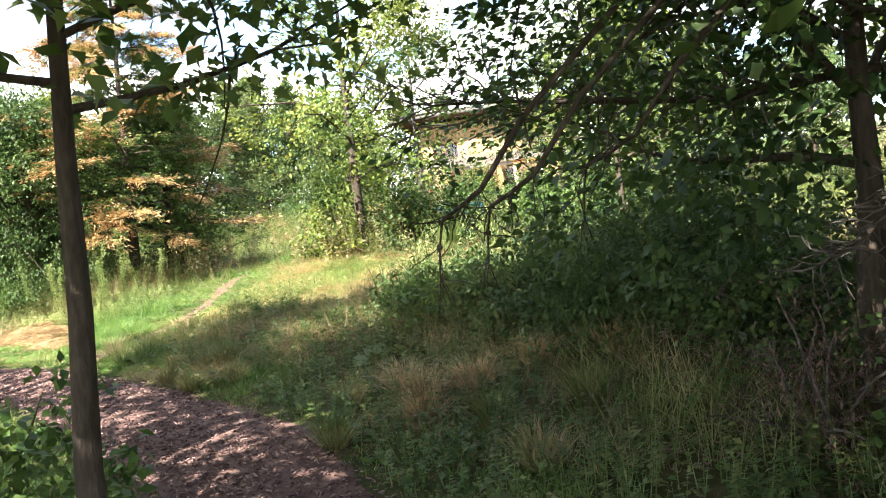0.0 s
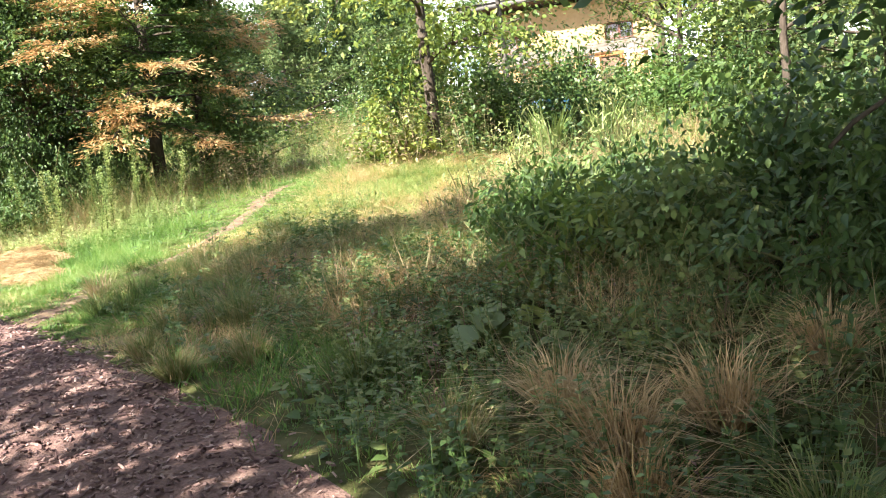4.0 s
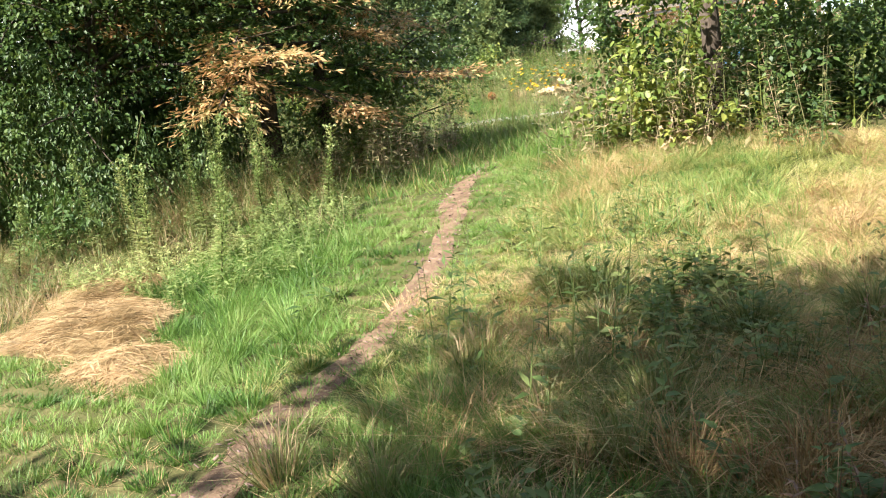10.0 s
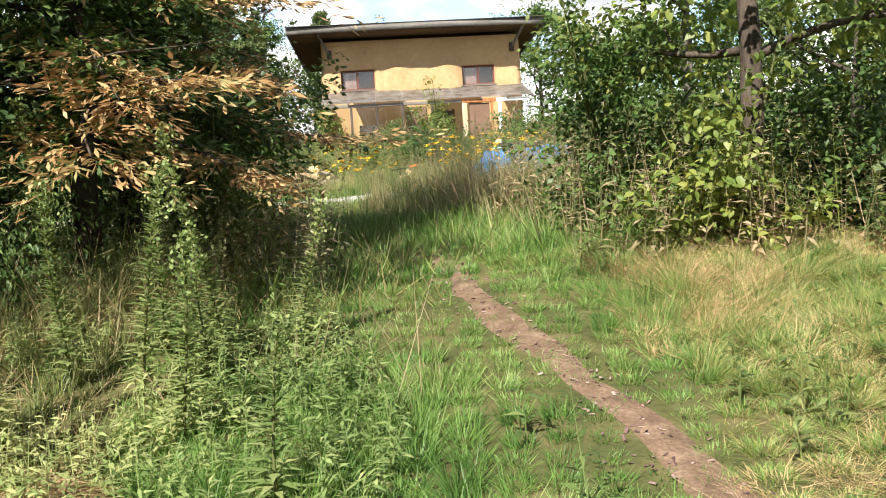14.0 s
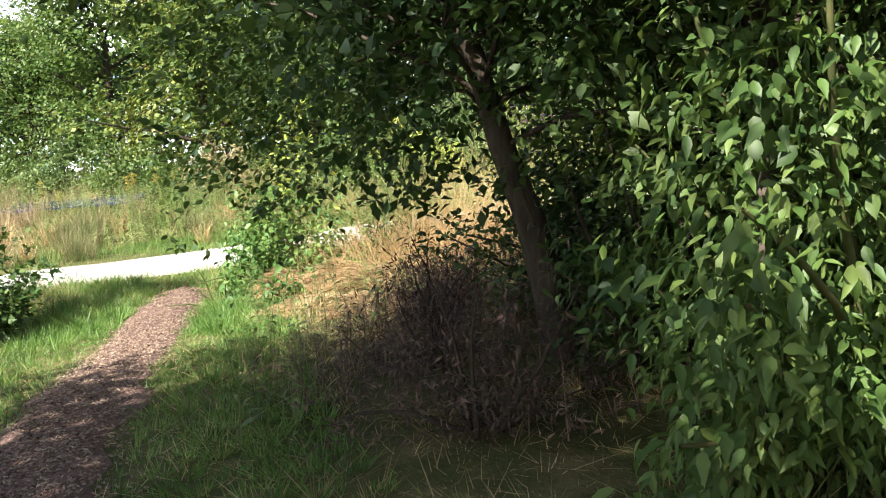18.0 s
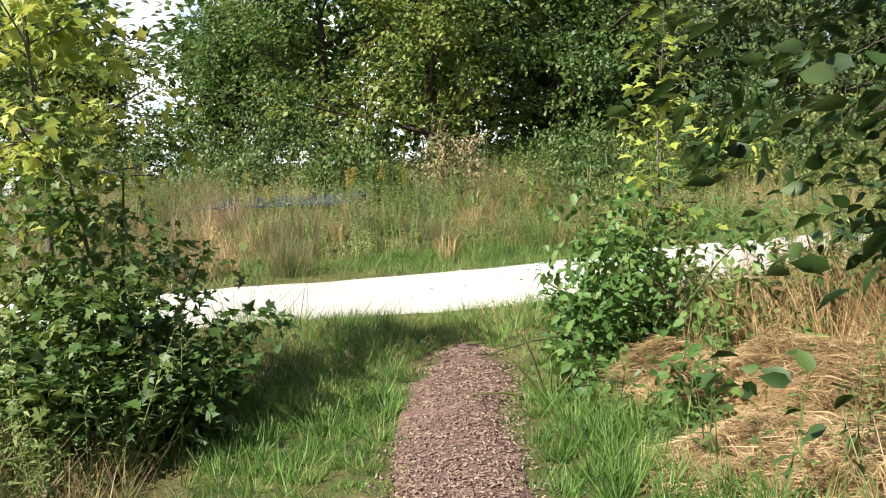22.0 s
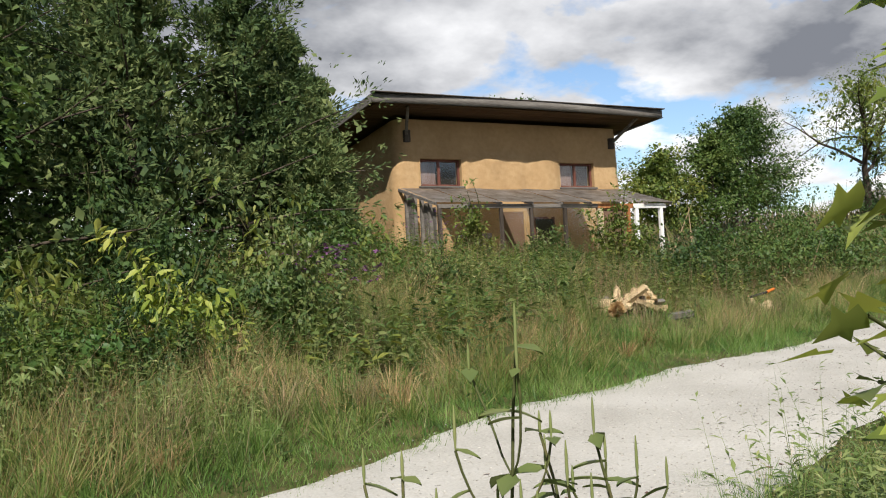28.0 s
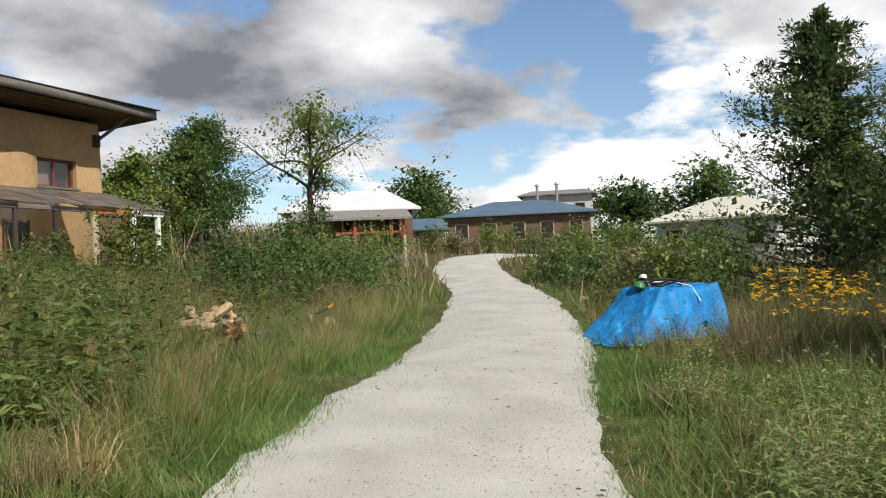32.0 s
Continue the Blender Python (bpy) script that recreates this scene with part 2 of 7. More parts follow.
M = dict(
    soil=surface("meadow_soil", [(0.04, 0.05, 0.017), (0.08, 0.08, 0.03), (0.16, 0.13, 0.062)], 3.0, 0.95, bump=0.6, bump_scale=30, spec=0.1),
    gravel=surface("white_gravel", [(0.35, 0.33, 0.295), (0.46, 0.44, 0.4), (0.55, 0.53, 0.49)], 1.1, 0.9, bump=0.45, bump_scale=48, fine=0.45, spec=0.2),
    pebble=surface("gravel_stones", [(0.36, 0.34, 0.305), (0.48, 0.455, 0.415), (0.6, 0.58, 0.54)], 3, 0.9, island=0.7, spec=0.15),
    mulch=surface("mulch_bed", [(0.085, 0.05, 0.045), (0.16, 0.098, 0.082), (0.25, 0.165, 0.13)], 7, 0.95, bump=0.8, bump_scale=60, fine=0.5, spec=0.1),
    dry_chip=surface("dry_wood_chip", [(0.12, 0.08, 0.06), (0.22, 0.155, 0.115), (0.34, 0.26, 0.195)], 6, 0.9, island=0.8, spec=0.15),
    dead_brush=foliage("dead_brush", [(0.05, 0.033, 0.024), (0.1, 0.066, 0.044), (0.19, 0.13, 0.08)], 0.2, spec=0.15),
    chip=surface("wood_chip", [(0.08, 0.046, 0.044), (0.175, 0.105, 0.096), (0.36, 0.25, 0.215)], 6, 0.9, island=0.8, spec=0.15),
    dirt=surface("dirt", [(0.085, 0.055, 0.037), (0.16, 0.105, 0.07), (0.27, 0.19, 0.13)], 7, 0.95, bump=0.6, bump_scale=50, fine=0.4, spec=0.1),
    plaster=surface("earth_plaster", [(0.34, 0.215, 0.105), (0.42, 0.275, 0.14), (0.5, 0.345, 0.185)], 0.9, 0.92, bump=0.9, bump_scale=7, fine=0.4, spec=0.15),
    grey_wood=surface("weathered_wood", [(0.08, 0.07, 0.062), (0.15, 0.135, 0.12), (0.24, 0.22, 0.2)], 3, 0.85, bump=0.4, bump_scale=30, fine=0.45, stretch=(0.3, 3, 3), spec=0.2),
    soffit=surface("soffit_boards", [(0.05, 0.03, 0.018), (0.1, 0.06, 0.035), (0.15, 0.1, 0.06)], 2, 0.85, bump=0.4, bump_scale=25, stretch=(0.3, 4, 1), spec=0.2),
    dark_wood=surface("dark_wood", [(0.03, 0.025, 0.02), (0.07, 0.055, 0.045), (0.12, 0.1, 0.085)], 4, 0.8, bump=0.4, bump_scale=30, stretch=(3, 3, 0.4), spec=0.2),
    orange_wood=surface("orange_wood", [(0.2, 0.075, 0.03), (0.32, 0.13, 0.05), (0.42, 0.2, 0.08)], 4, 0.8, bump=0.3, stretch=(3, 3, 0.4), spec=0.2),
    pale_wood=surface("pale_wood", [(0.38, 0.3, 0.19), (0.5, 0.4, 0.27), (0.6, 0.5, 0.36)], 4, 0.8, bump=0.3, stretch=(3, 3, 0.4), spec=0.2),
    white_paint=surface("white_paint", [(0.6, 0.59, 0.56), (0.75, 0.75, 0.73), (0.8, 0.8, 0.79)], 3, 0.6, bump=0.15, spec=0.3),
    red_paint=surface("red_paint", [(0.3, 0.05, 0.04), (0.42, 0.08, 0.06), (0.5, 0.14, 0.1)], 4, 0.6, bump=0.15, spec=0.3),
    red_frame=surface("red_brown_frame", [(0.09, 0.03, 0.022), (0.14, 0.05, 0.035), (0.18, 0.075, 0.05)], 4, 0.6, bump=0.15, spec=0.3),
    curtain=surface("curtain", [(0.16, 0.1, 0.09), (0.24, 0.16, 0.14), (0.3, 0.22, 0.2)], 2, 0.9, stretch=(6, 1, 1)),
    # near-black that paints the shade of unlit rooms behind windows
    unlit_room_tone=surface("painted_unlit_room", [(0.02, 0.018, 0.016), (0.035, 0.03, 0.026)], 2, 0.95),
    poly=foliage("greenhouse_panel", [(0.17, 0.15, 0.1), (0.31, 0.3, 0.22), (0.44, 0.44, 0.35)], 1.0, 0.4, 0.5, scale=2.5),
    white_metal=surface("white_metal_roof", [(0.68, 0.68, 0.68), (0.78, 0.78, 0.78)], 1, 0.35, bump=0.05, spec=0.5),
    blue_metal=surface("blue_metal_roof", [(0.1, 0.16, 0.23), (0.16, 0.24, 0.32)], 1, 0.4, metal=0.3, spec=0.5),
    shingle=surface("grey_shingles", [(0.16, 0.15, 0.14), (0.27, 0.25, 0.23)], 6, 0.9, bump=0.4, bump_scale=30),
    cream_roof=surface("cream_roof", [(0.6, 0.57, 0.46), (0.7, 0.67, 0.58)], 1, 0.5),
    brown_wall=surface("brown_wall", [(0.13, 0.075, 0.05), (0.2, 0.12, 0.08)], 2, 0.9, bump=0.3),
    pale_wall=surface("pale_wall", [(0.5, 0.49, 0.46), (0.6, 0.59, 0.56)], 1, 0.8),
    tarp=surface("blue_tarp", [(0.006, 0.13, 0.38), (0.012, 0.22, 0.56), (0.035, 0.33, 0.68)], 3, 0.58, bump=0.9, bump_scale=22, spec=0.35),
    hose=surface("black_hose", [(0.012, 0.012, 0.012), (0.03, 0.03, 0.03)], 5, 0.5),
    white_plastic=surface("white_plastic", [(0.6, 0.62, 0.6), (0.75, 0.76, 0.74)], 3, 0.4),
    green_plastic=surface("green_plastic", [(0.03, 0.16, 0.06), (0.06, 0.24, 0.09)], 3, 0.4),
    log_end=surface("split_wood", [(0.36, 0.25, 0.13), (0.55, 0.41, 0.24), (0.66, 0.53, 0.35)], 5, 0.85, bump=0.4, stretch=(0.5, 3, 3), spec=0.2),
    bark=surface("bark", [(0.035, 0.028, 0.022), (0.075, 0.058, 0.045), (0.13, 0.105, 0.085)], 6, 0.95, bump=0.9, bump_scale=35, fine=0.4, stretch=(1, 1, 0.3), spec=0.1),
    grey_bark=surface("grey_bark", [(0.07, 0.06, 0.05), (0.13, 0.11, 0.095), (0.2, 0.175, 0.15)], 7, 0.95, bump=0.8, bump_scale=35, fine=0.4, stretch=(1, 1, 0.3), spec=0.1),
    stem=surface("plant_stem", [(0.05, 0.06, 0.02), (0.09, 0.1, 0.035), (0.14, 0.11, 0.05)], 5, 0.8, spec=0.2),
    panel_blue=surface("solar_cells", [(0.01, 0.02, 0.07), (0.02, 0.04, 0.12)], 3, 0.15, spec=0.6),
    steel=surface("steel", [(0.35, 0.36, 0.37), (0.5, 0.51, 0.52)], 4, 0.4, metal=0.8),
    orange_tool=surface("orange_plastic", [(0.6, 0.15, 0.02), (0.7, 0.22, 0.04)], 4, 0.5),
    grass=foliage("grass_blades", [(0.06, 0.1, 0.02), (0.12, 0.17, 0.035), (0.22, 0.23, 0.07), (0.36, 0.28, 0.13)], 0.35, scale=1.1),
    lush=foliage("lush_grass", [(0.045, 0.11, 0.018), (0.09, 0.19, 0.03), (0.14, 0.26, 0.045), (0.21, 0.29, 0.075)], 0.38, scale=1.3),
    straw=foliage("dry_grass", [(0.21, 0.145, 0.05), (0.4, 0.29, 0.115), (0.6, 0.47, 0.21)], 0.25, spec=0.2),
    hay=foliage("cut_hay", [(0.19, 0.14, 0.052), (0.36, 0.272, 0.112), (0.54, 0.43, 0.2)], 0.25, spec=0.2, scale=3.0),
    berry=foliage("raspberry_leaf", [(0.045, 0.11, 0.02), (0.085, 0.175, 0.032), (0.15, 0.24, 0.05)], 0.42),
    seed_grass=foliage("tall_seed_grass", [(0.08, 0.11, 0.03), (0.19, 0.18, 0.07), (0.36, 0.28, 0.14)], 0.3, spec=0.2),
    meadow=foliage("meadow_grass", [(0.06, 0.11, 0.02), (0.115, 0.185, 0.032), (0.2, 0.26, 0.055), (0.32, 0.29, 0.11)], 0.38, scale=1.0),
    mown=foliage("mown_grass", [(0.15, 0.2, 0.04), (0.3, 0.33, 0.085), (0.48, 0.43, 0.17)], 0.35, scale=1.6),
    gold=foliage("goldenrod_bloom", [(0.2, 0.2, 0.05), (0.34, 0.3, 0.06), (0.45, 0.36, 0.06)], 0.3),
    lime=foliage("lime_leaf", [(0.15, 0.23, 0.03), (0.26, 0.34, 0.05), (0.38, 0.42, 0.08)], 0.45),
    rod=foliage("goldenrod_leaf", [(0.12, 0.19, 0.045), (0.2, 0.275, 0.075), (0.32, 0.36, 0.12)], 0.45),
    leaf=foliage("leaf_green", [(0.04, 0.085, 0.016), (0.07, 0.135, 0.024), (0.13, 0.19, 0.04)], 0.42),
    leaf_deep=foliage("leaf_deep_green", [(0.026, 0.06, 0.014), (0.05, 0.1, 0.02), (0.09, 0.145, 0.03)], 0.4),
    leaf_light=foliage("leaf_light_green", [(0.07, 0.125, 0.02), (0.13, 0.19, 0.032), (0.22, 0.25, 0.045)], 0.45),
    leaf_yellow=foliage("leaf_yellow_green", [(0.13, 0.18, 0.02), (0.25, 0.27, 0.035), (0.42, 0.36, 0.05)], 0.48),
    leaf_orange=foliage("leaf_rust", [(0.23, 0.15, 0.05), (0.38, 0.25, 0.085), (0.47, 0.34, 0.13), (0.26, 0.25, 0.08)], 0.4, scale=1.6),
    cedar=foliage("cedar_foliage", [(0.04, 0.078, 0.024), (0.085, 0.135, 0.036), (0.16, 0.205, 0.06)], 0.32, 0.7, 0.2),
    weed=foliage("weed_leaf", [(0.05, 0.1, 0.022), (0.095, 0.155, 0.035), (0.18, 0.22, 0.06)], 0.42),
    brown_leaf=foliage("withered_leaf", [(0.09, 0.055, 0.03), (0.18, 0.115, 0.06), (0.27, 0.19, 0.1)], 0.25),
    yellow_flower=foliage("yellow_petals", [(0.58, 0.4, 0.015), (0.75, 0.56, 0.03)], 0.35),
    purple_flower=foliage("purple_petals", [(0.14, 0.05, 0.12), (0.22, 0.1, 0.18)], 0.3),
    white_flower=foliage("white_petals", [(0.5, 0.5, 0.45), (0.65, 0.65, 0.6)], 0.3),
)
glass = bpy.data.materials.new("window_glass")
glass.use_nodes = True
g_n, g_l = glass.node_tree.nodes, glass.node_tree.links
g_t, g_g, g_m = g_n.new("ShaderNodeBsdfTransparent"), g_n.new("ShaderNodeBsdfGlossy"), g_n.new("ShaderNodeMixShader")
g_t.inputs["Color"].default_value, g_g.inputs["Roughness"].default_value = (0.8, 0.82, 0.8, 1), 0.08
g_m.inputs[0].default_value = 0.1
g_l.new(g_t.outputs[0], g_m.inputs[1]), g_l.new(g_g.outputs[0], g_m.inputs[2])
g_l.new(g_m.outputs[0], g_n["Material Output"].inputs["Surface"])
M["glass"] = glass

# ---- the lie of the land ----
ALONG = [(-60, -1.6), (-25, -0.9), (-10, -0.5), (0, -0.27), (5, 0.1), (8, 0.26), (12.5, 0.42), (21, 0.6), (30, 1.05), (36, 1.7), (44, 2.2), (70, 3.0), (140, 4.5)]
ACROSS = [(-140, -4.0), (-60, -2.2), (-35, -1.7), (-28, -1.6), (-24.5, -1.6), (-19, -1.15), (-17, -1.05), (-13.5, -0.72), (-11.5, -0.45), (-8, -0.33),
          (-5, -0.27), (-3, -0.1), (-1.4, 0), (1.4, 0), (2.6, 0.1), (4.2, 0.42), (8.2, 1.15), (10, 1.4), (16, 1.7), (40, 2.2), (140, 4.5)]
ROAD = [(-60, -44), (-40, -34), (-20, -24.4), (-14.5, -21.1), (-11.4, -19.15), (-9.2, -17.75), (-7.5, -16.75), (-4.7, -15.15), (-1, -13.5), (3.1, -12), (9.9, -8.8), (15, -6.0), (19.6, -2.9), (24, -0.4), (29, 1.2), (36, 0.4), (46, -2)]
TRAIL = [(18, -45), (16, -41.5), (14.1, -37.7), (12.4, -34.9), (10.8, -33.1), (9.0, -31.9), (7, -30.9), (5.2, -30.1), (3.5, -29.5), (1.5, -29.2), (-0.4, -28.5), (-2, -27.2), (-3.4, -25.8),
         (-4.5, -24.1), (-5.3, -22.7), (-5.9, -21.6), (-6.5, -20.4), (-6.85, -19.8)]
DIRT = [(6.6, -30.6), (6.2, -29.6), (5.95, -28.8), (5.85, -27.6), (5.55, -26.5), (5.2, -25.4), (4.9, -24.6), (4.65, -23.7), (4.4, -22.6)]
LANE = [(4.6, -23.5), (4.0, -21), (2.6, -17.5), (1.3, -14.5)]


def profile(tab, q, r):
    xs, zs = [a for a, b in tab], [b for a, b in tab]
    return sum(np.interp(q + k * r, xs, zs) for k in (-1, -0.5, 0, 0.5, 1)) / 5


def ground_z(x, y):
    x, y = np.asarray(x, float), np.asarray(y, float)
    u = (x + 8) * 0.871 + (y + 17.6) * 0.491
    v = -(x + 8) * 0.491 + (y + 17.6) * 0.871
    z = profile(ALONG, u, 3) + profile(ACROSS, v, 0.9)
    z = z - 0.17 * np.exp(-((u - 6) / 11) ** 4 - ((v + 1.8) / 4) ** 4)
    z = z + 0.45 * np.exp(-((x - 12.8) ** 2 + (y + 28.4) ** 2) / 6.0) + 0.25 * np.exp(-((x - 7.2) ** 2 + (y + 22.5) ** 2) / 6.0)
    return z + 0.025 * np.sin(x * 1.7 + 0.6 * y) * np.cos(y * 1.3 - 0.4 * x)


def gz(x, y):
    return float(ground_z(x, y))


def off_line(x, y, line):
    """Distance from a line of points, and the share of its length at the nearest place."""
    best, where = np.full(np.shape(x), 1e9), np.zeros(np.shape(x))
    for k in range(len(line) - 1):
        (ax, ay), (bx, by) = line[k], line[k + 1]
        dx, dy = bx - ax, by - ay
        s = np.clip(((x - ax) * dx + (y - ay) * dy) / (dx * dx + dy * dy), 0, 1)
        d = np.hypot(x - ax - s * dx, y - ay - s * dy)
        near = d < best
        best, where = np.where(near, d, best), np.where(near, k + s, where)
    return best, where


def smooth_line(line, step=0.25):
    """The line rounded (Catmull-Rom) and cut to even steps."""
    p = np.array([line[0]] + list(line) + [line[-1]], float)
    out = []
    for k in range(1, len(p) - 2):
        n = max(2, int(np.hypot(*(p[k + 1] - p[k])) / step))
        for s in np.arange(n) / n:
            a, b, c, d = p[k - 1], p[k], p[k + 1], p[k + 2]
            out.append(0.5 * (2 * b + (c - a) * s + (2 * a - 5 * b + 4 * c - d) * s * s + (3 * b - a - 3 * c + d) * s ** 3))
    out.append(p[-2])
    return np.array(out)


def mesh_of(name, V, F, mats, flat=True):
    """A mesh from an array of places and an array of faces of one size."""
    me = bpy.data.meshes.new(name)
    V, F = np.asarray(V, np.float32), np.asarray(F, np.int32)
    me.vertices.add(len(V))
    me.vertices.foreach_set("co", V.ravel())
    me.loops.add(F.size)
    me.loops.foreach_set("vertex_index", F.ravel())
    me.polygons.add(len(F))
    me.polygons.foreach_set("loop_start", np.arange(0, F.size, F.shape[1], dtype=np.int32))
    me.update(calc_edges=True)
    if not flat:
        me.polygons.foreach_set("use_smooth", np.ones(len(F), bool))
    for m in (mats if isinstance(mats, (list, tuple)) else [mats]):
        me.materials.append(m)
    return me


def thing(name, label, category, at=(0, 0, 0), group="", kind="", turn=0.0):
    ob = new(name)
    ob.empty_display_size = 0.2
    ob.matrix_world = pose(*at, 0, 0, turn)
    return tagged(ob, label, category, group, kind)


def part(name, data, parent, label=""):
    ob = new(name, data)
    ob.parent = parent
    return tagged(ob, label)


def bm_part(name, bm, material, parent, label="", smooth=False):
    me = bpy.data.meshes.new(name)
    bm.normal_update()
    bm.to_mesh(me)
    bm.free()
    me.materials.append(material)
    if smooth:
        me.polygons.foreach_set("use_smooth", np.ones(len(me.polygons), bool))
    return part(name, me, parent, label)


def box(lo, hi, bevel=0.0, bm=None):
    bm = bm or bmesh.new()
    size = [max(1e-4, b - a) for a, b in zip(lo, hi)]
    made = bmesh.ops.create_cube(bm, size=1.0, matrix=Matrix.LocRotScale([(a + b) / 2 for a, b in zip(lo, hi)], None, size))
    if bevel:
        edges = list({e for v in made["verts"] for e in v.link_edges})
        bmesh.ops.bevel(bm, geom=edges, offset=bevel, segments=1, affect="EDGES")
    return bm


def beam(a, b, w, h, bevel=0.006, bm=None):
    """A squared timber from a to b."""
    bm = bm or bmesh.new()
    a, b = Vector(a), Vector(b)
    m = Matrix.Translation((a + b) / 2) @ (b - a).to_track_quat("X", "Z").to_matrix().to_4x4() @ Matrix.Diagonal(((b - a).length, w, h, 1))
    made = bmesh.ops.create_cube(bm, size=1.0, matrix=m)
    if bevel:
        edges = list({e for v in made["verts"] for e in v.link_edges})
        bmesh.ops.bevel(bm, geom=edges, offset=bevel, segments=1, affect="EDGES")
    return bm


def tube(points, radii, sides=7):
    """Vertices and quads of a round limb along points."""
    P, R = np.array(points, float), np.array(radii, float)
    T = np.gradient(P, axis=0)
    T /= np.linalg.norm(T, axis=1)[:, None] + 1e-9
    ref = np.where(np.abs(T[:, 2:3]) > 0.9, [[1.0, 0, 0]], [[0, 0, 1.0]])
    A = np.cross(T, ref)
    A /= np.linalg.norm(A, axis=1)[:, None] + 1e-9
    B = np.cross(T, A)
    ang = np.arange(sides) * 2 * np.pi / sides
    V = P[:, None] + R[:, None, None] * (np.cos(ang)[None, :, None] * A[:, None] + np.sin(ang)[None, :, None] * B[:, None])
    n = len(P)
    i = np.arange(n - 1)[:, None] * sides
    j = np.arange(sides)[None]
    F = np.stack([i + j, i + (j + 1) % sides, i + sides + (j + 1) % sides, i + sides + j], -1).reshape(-1, 4)
    return V.reshape(-1, 3), F


def joined(pieces):
    V, F, k = [], [], 0
    for v, f in pieces:
        V.append(v)
        F.append(f + k)
        k += len(v)
    return np.concatenate(V), np.concatenate(F)


ELM = (np.array([(0, 0, 0), (0.16, 0.15, 0.04), (0.42, 0.21, 0.05), (0.74, 0.12, 0.0), (1.1, 0, -0.16), (0.74, -0.12, 0.0), (0.42, -0.21, 0.05), (0.16, -0.15, 0.04), (0.45, 0, -0.03)]), np.array([(8, k + 1, k) for k in range(7)] + [(8, 0, 7)]))
OVAL = (np.array([(0, 0, 0), (0.2, 0.24, 0.05), (0.55, 0.27, 0.05), (1, 0, -0.14), (0.55, -0.27, 0.05), (0.2, -0.24, 0.05), (0.45, 0, -0.02)]), np.array([(6, k + 1, k) for k in range(5)] + [(6, 0, 5)]))
QUAD = (np.array([(0, 0, 0), (0.45, 0.3, 0.05), (1, 0, -0.1), (0.45, -0.3, 0.05)]), np.array([(0, 3, 1), (1, 3, 2)]))
LANCE = (np.array([(0, 0, 0), (0.4, 0.12, 0.03), (1, 0, -0.2), (0.4, -0.12, 0.03)]), np.array([(0, 3, 1), (1, 3, 2)]))
SPEAR = (LANCE[0] * np.array([1, 0.32, 0.5]), LANCE[1])
SPRAY = (np.array([(0, 0, 0), (0.5, 0.14, 0.04), (1, 0.05, 0), (0.55, -0.13, -0.04)]), np.array([(0, 3, 1), (1, 3, 2)]))
MAPLE = (np.array([(0, 0, 0), (0.05, 0.32, 0.03), (0.3, 0.22, 0.02), (0.42, 0.52, 0.06), (0.55, 0.2, 0.02), (1, 0, -0.1), (0.55, -0.2, 0.02), (0.42, -0.52, 0.06), (0.3, -0.22, 0.02), (0.05, -0.32, 0.03), (0.4, 0, -0.02)]),
         np.array([(10, k + 1, k) for k in range(9)] + [(10, 0, 9)]))


def strew(shape, P, D, N, S, rng):
    """One leaf of the shape at each place P, pointing along D with its face towards N, of size S."""
    tv, tf = shape
    D = D / (np.linalg.norm(D, axis=1)[:, None] + 1e-9)
    Z = N - (N * D).sum(1)[:, None] * D
    Z /= np.linalg.norm(Z, axis=1)[:, None] + 1e-9
    Y = np.cross(Z, D)
    V = P[:, None] + S[:, None, None] * (tv[None, :, 0:1] * D[:, None] + tv[None, :, 1:2] * Y[:, None] + tv[None, :, 2:3] * Z[:, None])
    F = (np.arange(len(P)) * len(tv))[:, None, None] + tf[None]
    return V.reshape(-1, 3), F.reshape(-1, tf.shape[1])


def blades(P, H, W, rng, lean=0.35, segs=2, away=None):
    """Bent grass blades at P of heights H and widths W, leaning away at the given angles."""
    n = len(P)
    a = rng.uniform(0, 2 * np.pi, n) if away is None else away
    d = np.stack([np.cos(a), np.sin(a), np.zeros(n)], 1)
    b = rng.uniform(0, 2 * np.pi, n)
    s = np.stack([np.cos(b), np.sin(b), np.zeros(n)], 1)
    k = (np.abs(rng.normal(0, lean, n)) + 0.12)[:, None]
    H, W = H[:, None], W[:, None]
    up = np.array([[0, 0, 1.0]])
    if segs == 1:
        V = np.stack([P - s * W / 2, P + s * W / 2, P + up * H * 0.95 + d * H * k], 1)
        return V.reshape(-1, 3), np.arange(3 * n).reshape(n, 3)
    mid = P + up * H * 0.58 + d * H * k * 0.3
    top = P + up * H * (1 - 0.25 * np.minimum(k, 1.5)) + d * H * k
    V = np.stack([P - s * W / 2, P + s * W / 2, mid - s * W * 0.4, mid + s * W * 0.4, top], 1)
    F = np.array([(0, 1, 3), (0, 3, 2), (2, 3, 4)])
    return V.reshape(-1, 3), ((np.arange(n) * 5)[:, None, None] + F[None]).reshape(-1, 3)


# ---- ground, road and trails ----
def lay_grid(xs, ys):
    X, Y = np.meshgrid(xs, ys, indexing="ij")
    V = np.stack([X, Y, ground_z(X, Y)], -1).reshape(-1, 3)
    n, m = len(xs), len(ys)
    i, j = np.meshgrid(np.arange(n - 1), np.arange(m - 1), indexing="ij")
    a = (i * m + j).ravel()
    return V, np.stack([a, a + m, a + m + 1, a + 1], -1)


